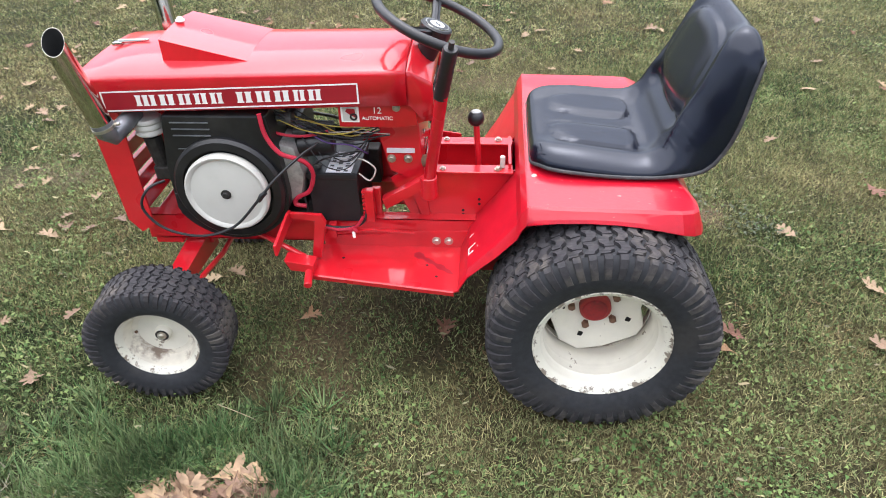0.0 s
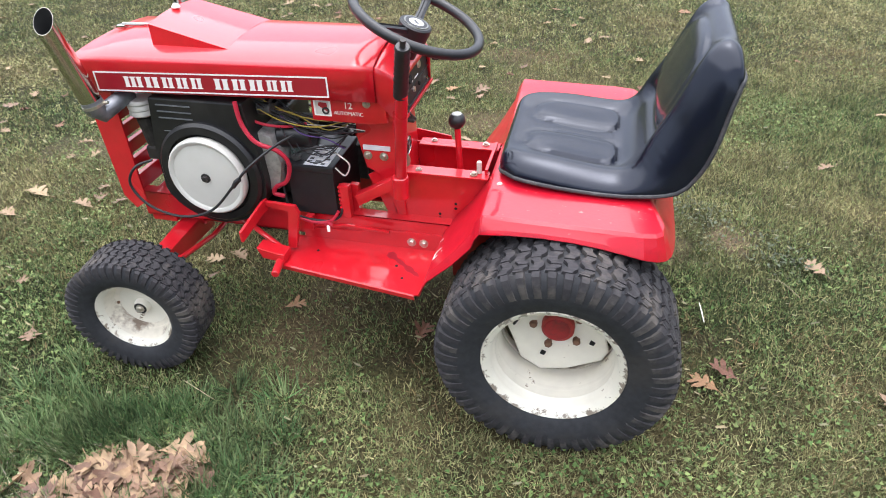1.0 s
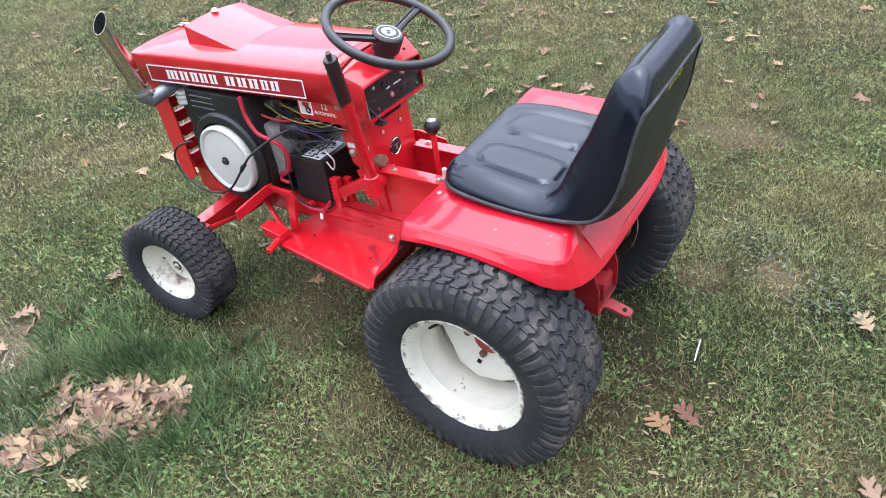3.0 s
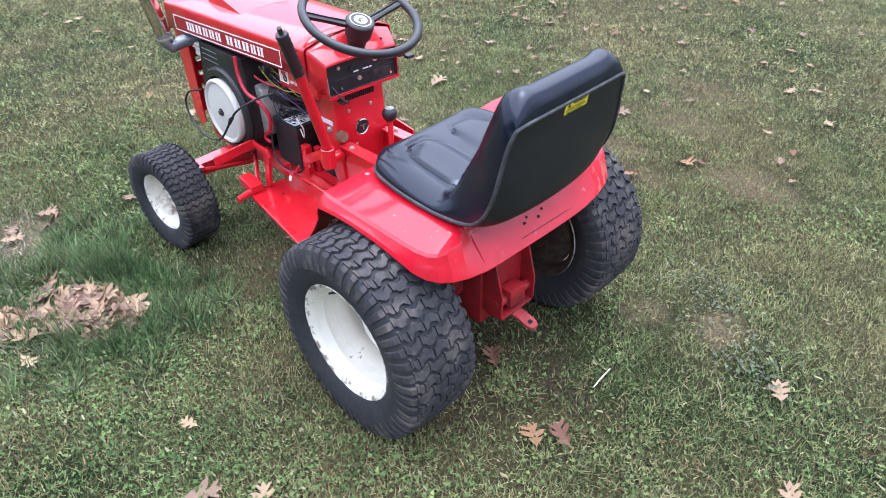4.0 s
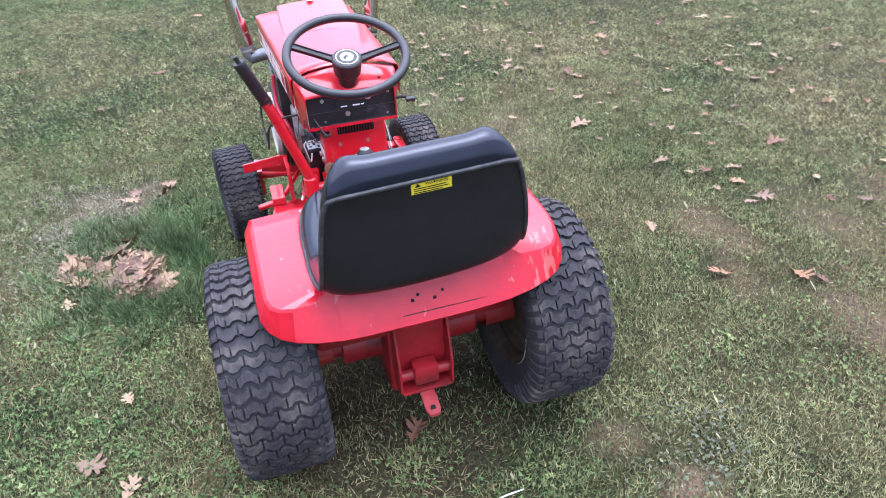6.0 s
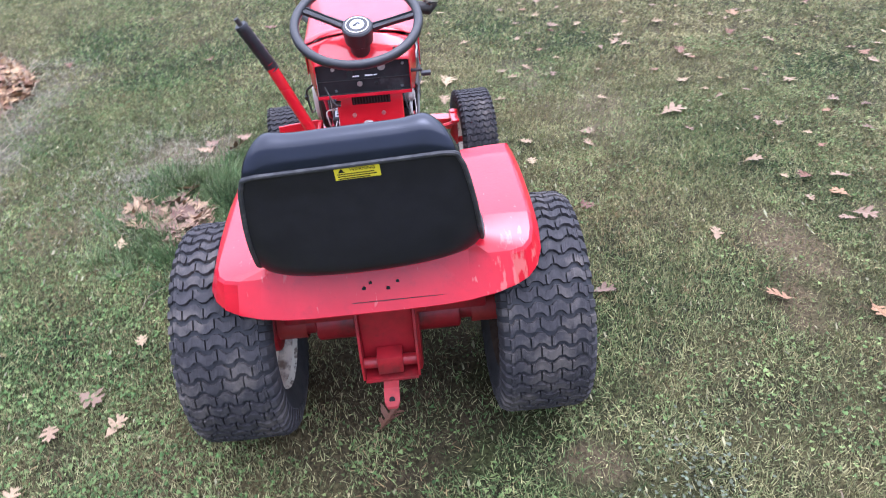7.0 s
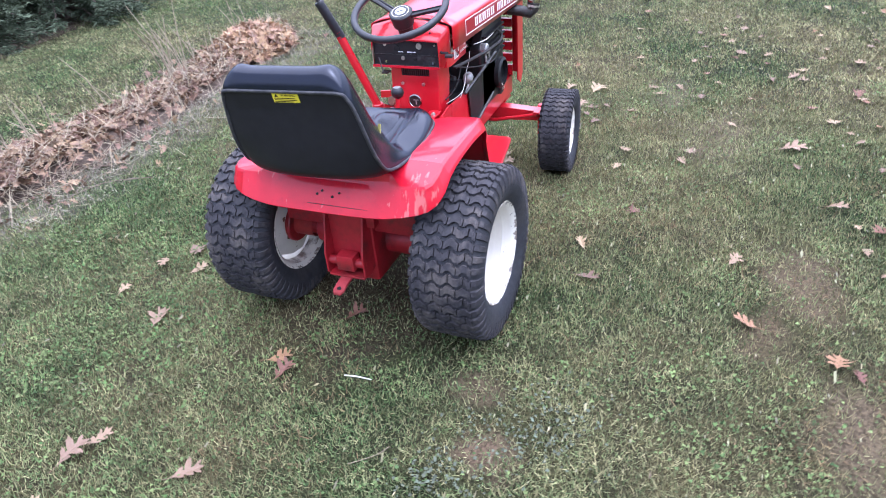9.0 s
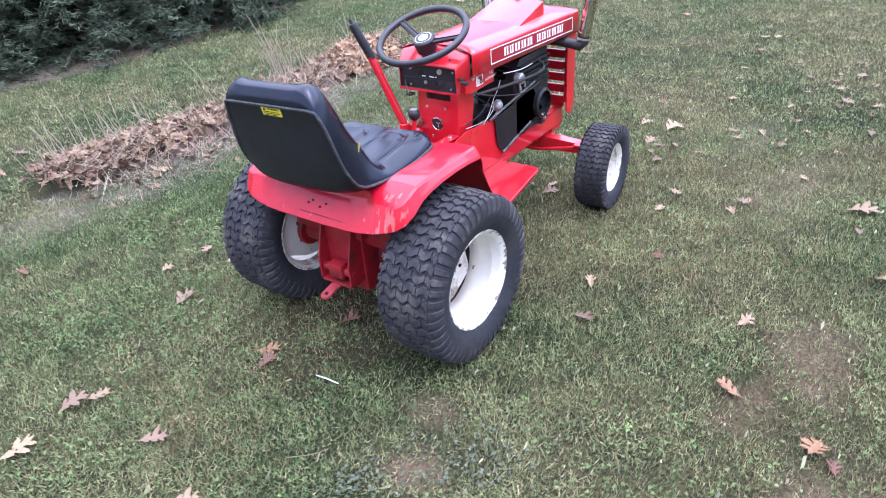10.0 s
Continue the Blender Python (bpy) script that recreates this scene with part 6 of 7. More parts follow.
LITTER = mat("leaf_litter", (0.232, 0.143, 0.087), 0.65, var=0.40, scale=30, bump=0.2, tint=(0.17, 0.09, 0.055), tint_amount=0.6, tint_scale=9, random_by="island")
FLECK = mat("pale_leaf_bits", (0.185, 0.175, 0.090), 0.6, var=0.2, scale=30, tint=(0.30, 0.22, 0.12), tint_amount=0.7, tint_scale=3, random_by="island")
BED_LITTER = mat("bed_leaf_litter", (0.225, 0.138, 0.080), 0.7, var=0.35, scale=30, bump=0.2, tint=(0.13, 0.068, 0.036), tint_amount=0.6, tint_scale=6, random_by="island")
HEAP = mat("orange_brown_leaf_litter", (0.34, 0.205, 0.115), 0.65, var=0.3, scale=30, bump=0.2, tint=(0.20, 0.10, 0.05), tint_amount=0.6, tint_scale=9, random_by="island")
MULCH = mat("dark_mulch", (0.085, 0.064, 0.048), 0.95, var=0.4, scale=25, bump=0.8, bump_scale=50, tint=(0.12, 0.085, 0.06), tint_amount=0.6, tint_scale=5, spec=0.1)
STRAW = mat("dry_stalks", (0.26, 0.21, 0.135), 0.7, var=0.25, scale=40, random_by="island")
WOODBIT = mat("bleached_stick", (0.62, 0.60, 0.52), 0.6, var=0.1, scale=60)
NEEDLE = blade_material("evergreen_needles", (0.062, 0.084, 0.048), (0.096, 0.118, 0.070), 2.0, 1.3)
BARK = mat("shrub_bark", (0.09, 0.065, 0.05), 0.9, var=0.3, scale=30, bump=0.6)

bm = bmesh.new()
ticks = [-400, -120, -40, -15] + [-8 + 0.5 * k for k in range(33)] + [15, 40, 120, 400]
rows = []
for x in ticks:
    rows.append([(x, y, -0.012 + (0.008 * noise.noise(Vector((x * 0.9, y * 0.9, 0))) if abs(x) < 9 and abs(y) < 9 and math.hypot(x + 0.5, y) > 1.5 else 0)) for y in ticks])
loft(bm, rows)
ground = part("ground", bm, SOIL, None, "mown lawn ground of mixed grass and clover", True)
tagged(ground, category="lawn", kind="structure")

rng = np.random.default_rng(7)
PILE = (-1.00, -0.82)
BED = [(-0.08, -2.40), (-0.5, -2.36), (-1.3, -2.36), (-2.1, -2.42), (-3.1, -2.62)]


def bed_distance(x, y):
    """Distance from the line of the planting bed."""
    best = np.full(x.shape, 99.0)
    for (x0, y0), (x1, y1) in zip(BED, BED[1:]):
        dx, dy = x1 - x0, y1 - y0
        t = np.clip(((x - x0) * dx + (y - y0) * dy) / (dx * dx + dy * dy), 0, 1)
        best = np.minimum(best, np.hypot(x - x0 - t * dx, y - y0 - t * dy))
    return best


def field(x, y, cell, seed):
    """Smooth random values from 0 to 1, one cell wide in metres."""
    g = np.random.default_rng(seed).random((128, 128))
    u, v = np.asarray(x) / cell + 64, np.asarray(y) / cell + 64
    i, j = np.floor(u).astype(int), np.floor(v).astype(int)
    fu, fv = u - i, v - j
    fu, fv = fu * fu * (3 - 2 * fu), fv * fv * (3 - 2 * fv)
    i, j, i1, j1 = i % 128, j % 128, (i + 1) % 128, (j + 1) % 128
    return (g[i, j] * (1 - fu) + g[i1, j] * fu) * (1 - fv) + (g[i, j1] * (1 - fu) + g[i1, j1] * fu) * fv


def cover(x, y):
    """How thick the turf stands: thin in the worn places, the shaded patch under the tractor and small bald spots."""
    keep = 0.30 + 0.95 * (0.6 * field(x, y, 0.16, 1) + 0.4 * field(x, y, 0.055, 2))
    for cx, cy, rx, ry, amount, tone in BARE_AND_SHADED:
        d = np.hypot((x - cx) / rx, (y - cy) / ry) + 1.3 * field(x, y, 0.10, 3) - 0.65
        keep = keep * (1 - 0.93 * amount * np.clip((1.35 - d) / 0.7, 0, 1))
    return keep


def scatter(count, x0, x1, y0, y1):
    return rng.uniform(x0, x1, count), rng.uniform(y0, y1, count)


def stuff(name, verts, per, material, label, category):
    """Many small separate polygons with per corners each, as one mesh."""
    n = len(verts) // per
    me = bpy.data.meshes.new(name)
    me.vertices.add(n * per)
    me.vertices.foreach_set("co", verts.astype(np.float32).ravel())
    me.loops.add(n * per)
    me.loops.foreach_set("vertex_index", np.arange(n * per, dtype=np.int32))
    me.polygons.add(n)
    me.polygons.foreach_set("loop_start", np.arange(n, dtype=np.int32) * per)
    me.polygons.foreach_set("loop_total", np.full(n, per, dtype=np.int32))
    me.update(calc_edges=True)
    me.materials.append(material)
    return tagged(new(name, me), label, category, kind="stuff")


def blades(x, y, height, width, lean, z=-0.012, heading=None):
    """One tapering blade for each place."""
    n = len(x)
    a = rng.uniform(0, math.tau, n)
    t = rng.uniform(0, math.tau, n) if heading is None else heading
    h = height * rng.uniform(0.5, 1.25, n)
    w = width * rng.uniform(0.6, 1.4, n)
    q = lean * rng.uniform(0.2, 1.3, n)
    base = np.stack([x, y, np.full(n, z)], 1)
    side = np.stack([np.cos(a), np.sin(a), np.zeros(n)], 1) * w[:, None] * 0.5
    tip = base + np.stack([np.cos(t) * q * h, np.sin(t) * q * h, h * np.sqrt(np.clip(1.3 - np.minimum(q, 1.1) ** 2, 0.05, 2))], 1)
    out = np.empty((n, 3, 3))
    out[:, 0], out[:, 1], out[:, 2] = base - side, base + side, tip
    return out.reshape(-1, 3)


def under_tyre(x, y):
    r = (np.abs(np.abs(y) - 0.378) < 0.10) & (np.abs(x - 0.016) < 0.10)
    return r | ((np.abs(np.abs(y) - 0.379) < 0.06) & (np.abs(x + 1.165) < 0.08))


def outside(x, y):
    """Distance past the edge of the fine turf, with a ragged border."""
    return np.hypot(np.maximum(np.abs(x + 0.1) - 1.5, 0), np.maximum(np.abs(y - 0.05) - 1.5, 0)) - 0.75 + 0.5 * (field(x, y, 0.4, 5) - 0.5)


x, y = scatter(1050000, -2.75, 2.55, -2.6, 2.7)
past = outside(x, y)
keep = (bed_distance(x, y) > 0.28) & ~under_tyre(x, y) & (cover(x, y) > rng.random(x.size)) & (past < rng.uniform(-0.3, 0.3, x.size))
x2, y2 = scatter(1450000, -7.5, 4.5, -6, 6.5)
past2 = outside(x2, y2)
keep2 = (past2 > rng.uniform(-0.3, 0.3, x2.size)) & (bed_distance(x2, y2) > 0.25) & (cover(x2, y2) > rng.random(x2.size)) & (np.hypot(np.maximum(np.abs(x2 + 1.5) - 4, 0), np.maximum(np.abs(y2 - 0.25) - 4.25, 0)) < rng.uniform(0.6, 2.0, x2.size))
v1 = blades(x[keep], y[keep], 0.023, 0.0030, 0.95)
v2 = blades(x2[keep2], y2[keep2], 0.024, 0.0060, 1.1)
stuff("grass", np.concatenate([v1, v2]), 3, BLADE, "short autumn lawn grass, green with straw patches", "grass")

# clover and broad-leaved weeds lying in the turf
x, y = scatter(170000, -2.6, 2.2, -2.4, 2.6)
dens = np.array([noise.noise(Vector((a * 1.7, b * 1.7, 3.0))) for a, b in zip(x, y)])
keep = (dens - 0.22 * np.clip((y + 0.1) / 0.5, 0, 1) + 0.25 * np.exp(-((x - 0.2) / 0.8) ** 2 - ((y + 1.0) / 0.7) ** 2) > rng.uniform(-0.35, 0.45, x.size)) & (cover(x, y) > rng.random(x.size)) & (bed_distance(x, y) > 0.3) & ~under_tyre(x, y)
x, y = x[keep], y[keep]
n = len(x)
r = rng.uniform(0.0025, 0.0068, n) * rng.uniform(0.7, 1.0, n)
a0 = rng.uniform(0, math.tau, n)
tx, ty = rng.normal(0, 0.35, n), rng.normal(0, 0.35, n)
zz = rng.uniform(0.002, 0.014, n)
vs = np.empty((n, 6, 3))
for k in range(6):
    a = a0 + k * math.tau / 6
    reach = r * (1.35 if k % 2 else 0.72) * rng.uniform(0.75, 1.25, n)
    px, py = reach * np.cos(a), reach * np.sin(a)
    vs[:, k, 0], vs[:, k, 1], vs[:, k, 2] = x + px, y + py, zz + px * tx + py * ty
stuff("clover", vs.reshape(-1, 3), 6, CLOVER, "small round clover and weed leaves in the turf", "clover")

# dead brown thatch lying flat, in ragged patches
x, y = scatter(95000, -3.4, 2.4, -2.3, 3.2)
keep = (0.55 * field(x, y, 0.35, 11) + 0.45 * field(x, y, 0.09, 12) > rng.uniform(0.50, 0.86, x.size)) & ~under_tyre(x, y) & (bed_distance(x, y) > 0.3)
x, y = x[keep], y[keep]
stuff("thatch", blades(x, y, 0.026, 0.0032, 1.3, z=0.001), 3, THATCH, "flat dead brown thatch between the grass", "dead grass")

# grey bleached clippings along the edge of the bed and by the pile
x, y = scatter(130000, -3.2, 0.25, -2.3, -0.7)
near = bed_distance(x, y)
keep = (np.maximum(0.34 * np.exp(-(np.maximum(near - 0.30, 0) / 0.30) ** 2) * (0.2 + 1.1 * field(x, y, 0.45, 16)), 0.42 * np.exp(-((x + 1.45) / 0.42) ** 2 - ((y + 1.12) / 0.28) ** 2)) * (0.25 + 1.2 * field(x, y, 0.13, 15)) > rng.random(x.size)) & (near > 0.26)
stuff("clippings", blades(x[keep], y[keep], 0.032, 0.0034, 1.25, z=0.004), 3, CLIPPING, "bleached grey grass clippings along the bed", "clippings")

# grey-green broad weeds in two low mats
spots_x = np.concatenate([rng.normal(0.44, 0.085, 190), rng.normal(0.715, 0.06, 130), rng.normal(0.60, 0.10, 60)])
spots_y = np.concatenate([rng.normal(0.73, 0.075, 190), rng.normal(0.49, 0.055, 130), rng.normal(0.58, 0.09, 60)])
n = len(spots_x)
r = rng.uniform(0.0028, 0.0060, n)
a0, tx, ty = rng.uniform(0, math.tau, n), rng.normal(0, 0.3, n), rng.normal(0, 0.3, n)
zz = rng.uniform(0.003, 0.014, n)
vs = np.empty((n, 7, 3))
for k in range(7):
    a = a0 + k * math.tau / 7
    reach = r * rng.uniform(0.8, 1.15, n) * (0.55 if k == 0 else 1.0)
    px, py = reach * np.cos(a), reach * np.sin(a)
    vs[:, k, 0], vs[:, k, 1], vs[:, k, 2] = spots_x + px, spots_y + py, zz + px * tx + py * ty
stuff("ground_ivy", vs.reshape(-1, 3), 7, IVY, "low mat of round grey-green weed leaves", "weeds")

# longer, darker tufts round the leaf pile
cx = np.concatenate([rng.normal(-1.12, 0.22, 60), rng.normal(-0.78, 0.07, 16), rng.normal(-1.32, 0.08, 14), rng.normal(-0.98, 0.16, 14)])
cy = np.concatenate([rng.normal(-0.64, 0.09, 60), rng.normal(-0.82, 0.10, 16), rng.normal(-0.95, 0.09, 14), rng.normal(-1.00, 0.10, 14)])
sx, sy = rng.normal(0, 0.030, (cx.size, 110)), rng.normal(0, 0.030, (cx.size, 110))
x, y = (cx[:, None] + sx).ravel(), (cy[:, None] + sy).ravel()
way = (np.arctan2(sy, sx) + rng.normal(0, 0.5, sx.shape)).ravel()
keep = (y < -0.42) & (np.hypot(x + 1.165, y + 0.395) > 0.2) & (np.hypot((x - PILE[0]) / 0.20, (y - PILE[1]) / 0.13) > rng.uniform(0.3, 0.95, x.size))
x, y, way = x[keep], y[keep], way[keep]
stuff("long_grass", blades(x, y, 0.066, 0.0046, 1.0, heading=way), 3, LUSH, "longer dark green grass tufts beside the leaf pile", "grass")

# ---- fallen leaves ----
def leaf_mesh(seed, size):
    """An oak leaf with narrow pointed lobes, curled, and with a stalk."""
    rnd = random.Random(seed)
    bm = bmesh.new()
    bend, fold, wob = rnd.uniform(-0.3, 0.3), rnd.uniform(-0.1, 0.5), rnd.uniform(0, 6)
    curl, broad = rnd.uniform(0.2, 1.1), rnd.uniform(0.85, 1.2)

    def at(x, w):
        y = bend * (x * x - 0.1) + w
        z = 0.03 + 0.05 * math.sin(x * 4.0 + wob) + fold * abs(w) + curl * w * w * math.sin(5 * x + wob + (1 if w > 0 else 3)) + 0.25 * curl * max(0, x - 0.2) ** 2
        return Vector((x, y, max(0.004, z))) * size
    spine = [bm.verts.new(at(x, 0)) for x in (-0.50, -0.26, -0.06, 0.14, 0.32, 0.50)]
    for hand in (1, -1):
        rim = [(-0.36, 0.035)]
        # lobes: root, tip, reach of the tip, half width
        for root, tip, reach, half in ((-0.21, -0.13, 0.22, 0.075), (0.03, 0.15, 0.36, 0.095), (0.26, 0.38, 0.26, 0.070)):
            g = broad * rnd.uniform(0.75, 1.15)
            tip += rnd.uniform(-0.03, 0.03)
            w = reach * g
            rim += [(root - half, 0.085), (root + (tip - root) * 0.55 - half * 0.9, w * 0.62), (tip - half * 0.9, w * 0.80), (tip - half * 0.2, w * 0.82), (tip, w), (tip + half * 0.5, w * 0.80), (root + (tip - root) * 0.6 + half * 0.9, w * 0.55), (root + half, 0.090)]
        edge = [bm.verts.new(at(x, hand * w)) for x, w in rim]
        ngon = bm.faces.new((spine + edge[::-1])[::-hand])
        bmesh.ops.triangulate(bm, faces=[ngon])
    a, b = at(-0.49, 0), at(-0.68, rnd.uniform(-0.06, 0.06))
    tube(bm, [a, b], size * 0.011, 4)
    return bm


leaf_models = []
for k in range(9):
    me = bpy.data.meshes.new("oak_leaf")
    bm = leaf_mesh(k * 7 + 1, 1.0)
    bm.to_mesh(me)
    bm.free()
    me.materials.append(LEAF_RUST if k % 3 == 2 else LEAF)
    leaf_models.append(me)


def oak_leaf(x, y, size, turn, kind=None, z=0.004):
    k = random.randrange(9) if kind is None else kind
    ob = new("oak_leaf", leaf_models[k])
    ob.matrix_basis = pose(x, y, z, random.uniform(-8, 8), random.uniform(-8, 8), turn) @ Matrix.Scale(size, 4)
    words = "russet-brown dry lobed oak leaf on the grass" if k % 3 == 2 else "pale tan dry lobed oak leaf on the grass"
    return tagged(ob, words, "leaf", "fallen leaves on the lawn")


# leaves that can be told apart: x, y, length; ahead of and beside the front wheels
AHEAD = ((-2.21, 0.36, 0.145), (-2.22, 0.20, 0.10), (-1.96, 0.32, 0.095), (-1.92, 0.38, 0.09), (-1.82, 0.37, 0.075), (-1.96, 0.46, 0.06), (-2.30, 0.68, 0.075), (-2.20, 0.72, 0.07), (-2.32, 0.82, 0.085), (-1.23, 0.09, 0.085), (-1.15, 0.12, 0.095), (-1.19, 0.00, 0.05), (-1.84, -0.17, 0.055), (-1.61, -0.40, 0.10), (-1.63, -0.12, 0.07), (-2.82, 0.86, 0.07), (-3.03, 1.14, 0.10), (-3.01, 1.29, 0.07), (-1.91, 0.60, 0.08), (-1.22, 0.64, 0.08), (-1.42, 0.65, 0.07), (-2.62, 1.43, 0.095), (-2.55, 1.48, 0.08))
# out on the lawn past the far wheels
FAR_SIDE = ((-1.46, 0.95, 0.08), (-1.34, 0.93, 0.075), (-1.58, 1.41, 0.14), (-1.39, 1.42, 0.06), (-1.84, 2.13, 0.10), (-2.49, 2.10, 0.08), (-2.30, 1.76, 0.095), (-2.19, 1.22, 0.06), (-1.24, 2.19, 0.06), (-0.86, 1.86, 0.055), (-0.58, 1.77, 0.10), (-0.57, 1.70, 0.07), (-0.72, 1.64, 0.055), (-0.90, 1.62, 0.05), (-2.92, 1.81, 0.10), (-2.19, 2.67, 0.07), (-0.30, 0.70, 0.09), (-0.52, 0.63, 0.08), (-0.55, 1.19, 0.09), (1.01, 1.20, 0.09), (1.39, 1.80, 0.10), (1.57, 2.21, 0.09), (1.78, 1.86, 0.09))
# behind the tractor and on the near side, with the way they point
BEHIND = ((0.962, -0.532, 0.115, 160), (0.891, -0.500, 0.085, 162), (1.170, -0.492, 0.125, 178), (0.910, -0.157, 0.10, 134), (0.378, -0.734, 0.115, -161), (0.273, -1.00, 0.065, 168), (1.001, 0.126, 0.095, 130), (0.829, 0.446, 0.10, 120), (-0.05, -0.91, 0.115, 60), (-0.28, -0.82, 0.068, 200), (0.07, -0.80, 0.085, 150), (0.07, -0.98, 0.075, 20), (-0.87, -1.06, 0.08, 10))
RUSSET = ((0.425, -0.176, 0.095, 144), (0.479, -0.122, 0.09, 162), (0.15, -0.03, 0.09, 141), (-0.84, -0.10, 0.08, 30), (-0.40, -0.14, 0.09, 80), (-0.74, 1.77, 0.08, 200), (1.28, 0.76, 0.10, 300), (-0.83, 0.78, 0.08, 15), (-0.18, 1.24, 0.09, 250))
random.seed(11)
for x, y, size in AHEAD + FAR_SIDE:
    oak_leaf(x, y, size, random.uniform(0, 360), random.choice((0, 1, 3, 4, 6, 7)))
for x, y, size, turn in BEHIND:
    oak_leaf(x, y, size, turn, random.choice((0, 1, 3, 4, 6, 7)), 0.008)
for x, y, size, turn in RUSSET:
    oak_leaf(x, y, size, turn, random.choice((2, 5, 8)), 0.008)
# the rest, thinner with distance from the trees on the far side
placed = 0
while placed < 170:
    x, y = random.uniform(-5.5, 3.2), random.uniform(-3.6, 5.5)
    if -2.4 < x < 1.3 and -1.3 < y < 1.5:
        continue
    if y < 0 and random.random() < 0.55:
        continue
    oak_leaf(x, y, random.uniform(0.05, 0.115), random.uniform(0, 360))
    placed += 1

# a thicker scatter of small ones ahead of the tractor
for k in range(34):
    oak_leaf(random.uniform(-3.6, -1.7), random.uniform(0.2, 2.6), random.uniform(0.035, 0.075), random.uniform(0, 360))

# and out on the open side
for k in range(44):
    oak_leaf(random.uniform(-3.6, 0.4), random.uniform(1.5, 3.9), random.uniform(0.045, 0.09), random.uniform(0, 360))

# small pale leaf bits all over the turf
x, y = scatter(5200, -5, 3, -3.6, 5)
keep = ~under_tyre(x, y)
x, y = x[keep], y[keep]
n = len(x)
r = rng.uniform(0.004, 0.011, n) * np.where(rng.random(n) < 0.12, 1.35, 1)
a0 = rng.uniform(0, math.tau, n)
tx, ty = rng.normal(0, 0.4, n), rng.normal(0, 0.4, n)
vs = np.empty((n, 4, 3))
for k in range(4):
    a = a0 + k * math.tau / 4
    px, py = r * np.cos(a) * 1.5 * rng.uniform(0.4, 1.2, n), r * np.sin(a) * 0.45 * rng.uniform(0.5, 1.2, n)
    vs[:, k, 0], vs[:, k, 1], vs[:, k, 2] = x + px, y + py, 0.012 + px * tx + py * ty
stuff("leaf_bits", vs.reshape(-1, 3), 4, FLECK, "small pale scraps of leaf strewn over the grass", "leaf scraps")


def heap(name, spots, label, category, material, lean=0.55):
    """Many lobed leaves joined into one heap; spots are x, y, z, size."""
    models = []
    for k in range(6):
        bm = leaf_mesh(100 + k, 1.0)
        bm.verts.ensure_lookup_table()
        co = np.array([v.co[:] for v in bm.verts])
        bm.verts.index_update()
        models.append((co, [[v.index for v in f.verts] for f in bm.faces]))
        bm.free()
    verts, faces, at = [], [], 0
    for x, y, z, s in spots:
        co, fs = models[rng.integers(6)]
        m = np.array(Euler((rng.normal(0, lean), rng.normal(0, lean), rng.uniform(0, math.tau))).to_matrix())
        verts.append(co @ m.T * s + (x, y, z))
        faces += [[i + at for i in f] for f in fs]
        at += len(co)
    me = bpy.data.meshes.new(name)
    me.from_pydata(np.concatenate(verts).tolist(), [], faces)
    me.update()
    me.materials.append(material)
    return tagged(new(name, me), label, category, kind="stuff")


spots = []
# a main drift, a smaller one beside it, and strays between the tufts
for cx, cy, ru, rv, count in ((-1.00, -0.835, 0.200, 0.115, 56), (-0.88, -0.755, 0.09, 0.08, 9), (-1.07, -1.035, 0.13, 0.065, 17), (-1.05, -0.92, 0.24, 0.20, 9), (-1.66, -0.78, 0.10, 0.14, 4)):
    for k in range(count):
        a, r = rng.uniform(0, math.tau), math.sqrt(rng.random())
        u, v = ru * r * math.cos(a), rv * r * math.sin(a)
        x, y = cx + 0.93 * u - 0.36 * v, cy + 0.36 * u + 0.93 * v
        spots.append((x, y, 0.008 + 0.016 * (1 - r) * rng.uniform(0.1, 1.0), rng.uniform(0.080, 0.140)))
heap("leaf_pile", spots, "loose drift of dry tan oak leaves among grass tufts", "leaf pile", LITTER, 0.36)

# the long bed: mound of litter with dead stalks
bm = bmesh.new()
rows = []
for i in range(61):
    f = i / 60 * (len(BED) - 1)
    k = min(int(f), len(BED) - 2)
    t = f - k
    cx, cy = BED[k][0] + (BED[k + 1][0] - BED[k][0]) * t, BED[k][1] + (BED[k + 1][1] - BED[k][1]) * t
    row = []
    for j in range(13):
        q = -1 + j / 6
        w = 0.33 * (0.85 + 0.3 * noise.noise(Vector((cx * 1.5, q, 0))))
        end = min(1, i / 5, (60 - i) / 5)
        row.append((cx, cy + q * w * (0.4 + 0.6 * end), -0.02 + (0.075 * (1 - q * q) ** 1.3 + 0.02 * noise.noise(Vector((cx * 5, q * 3, 0)))) * end))
    rows.append(row)
loft(bm, rows)
tagged(part("bed_mound", bm, MULCH, None, "low earth mound of a planting bed", True), category="flower bed", kind="structure")
spots = []
for k in range(2300):
    f = rng.uniform(-0.1, len(BED) - 1)
    k2 = max(0, min(int(f), len(BED) - 2))
    t = f - k2
    q = rng.normal(-0.08, 0.42)
    x = BED[k2][0] + (BED[k2 + 1][0] - BED[k2][0]) * t + rng.normal(0, 0.10)
    y = BED[k2][1] + (BED[k2 + 1][1] - BED[k2][1]) * t + q * (0.38 if x < -1.2 else 0.46)
    if q > 0.45 and rng.random() < 0.6:
        continue
    tall = 0.06 * math.exp(-((x + 0.35) / 0.4) ** 2)
    spots.append((x, y, max(0.005, (0.06 + tall * rng.uniform(0.2, 1)) * (1 - min(1, q * q))), rng.uniform(0.045, 0.105)))
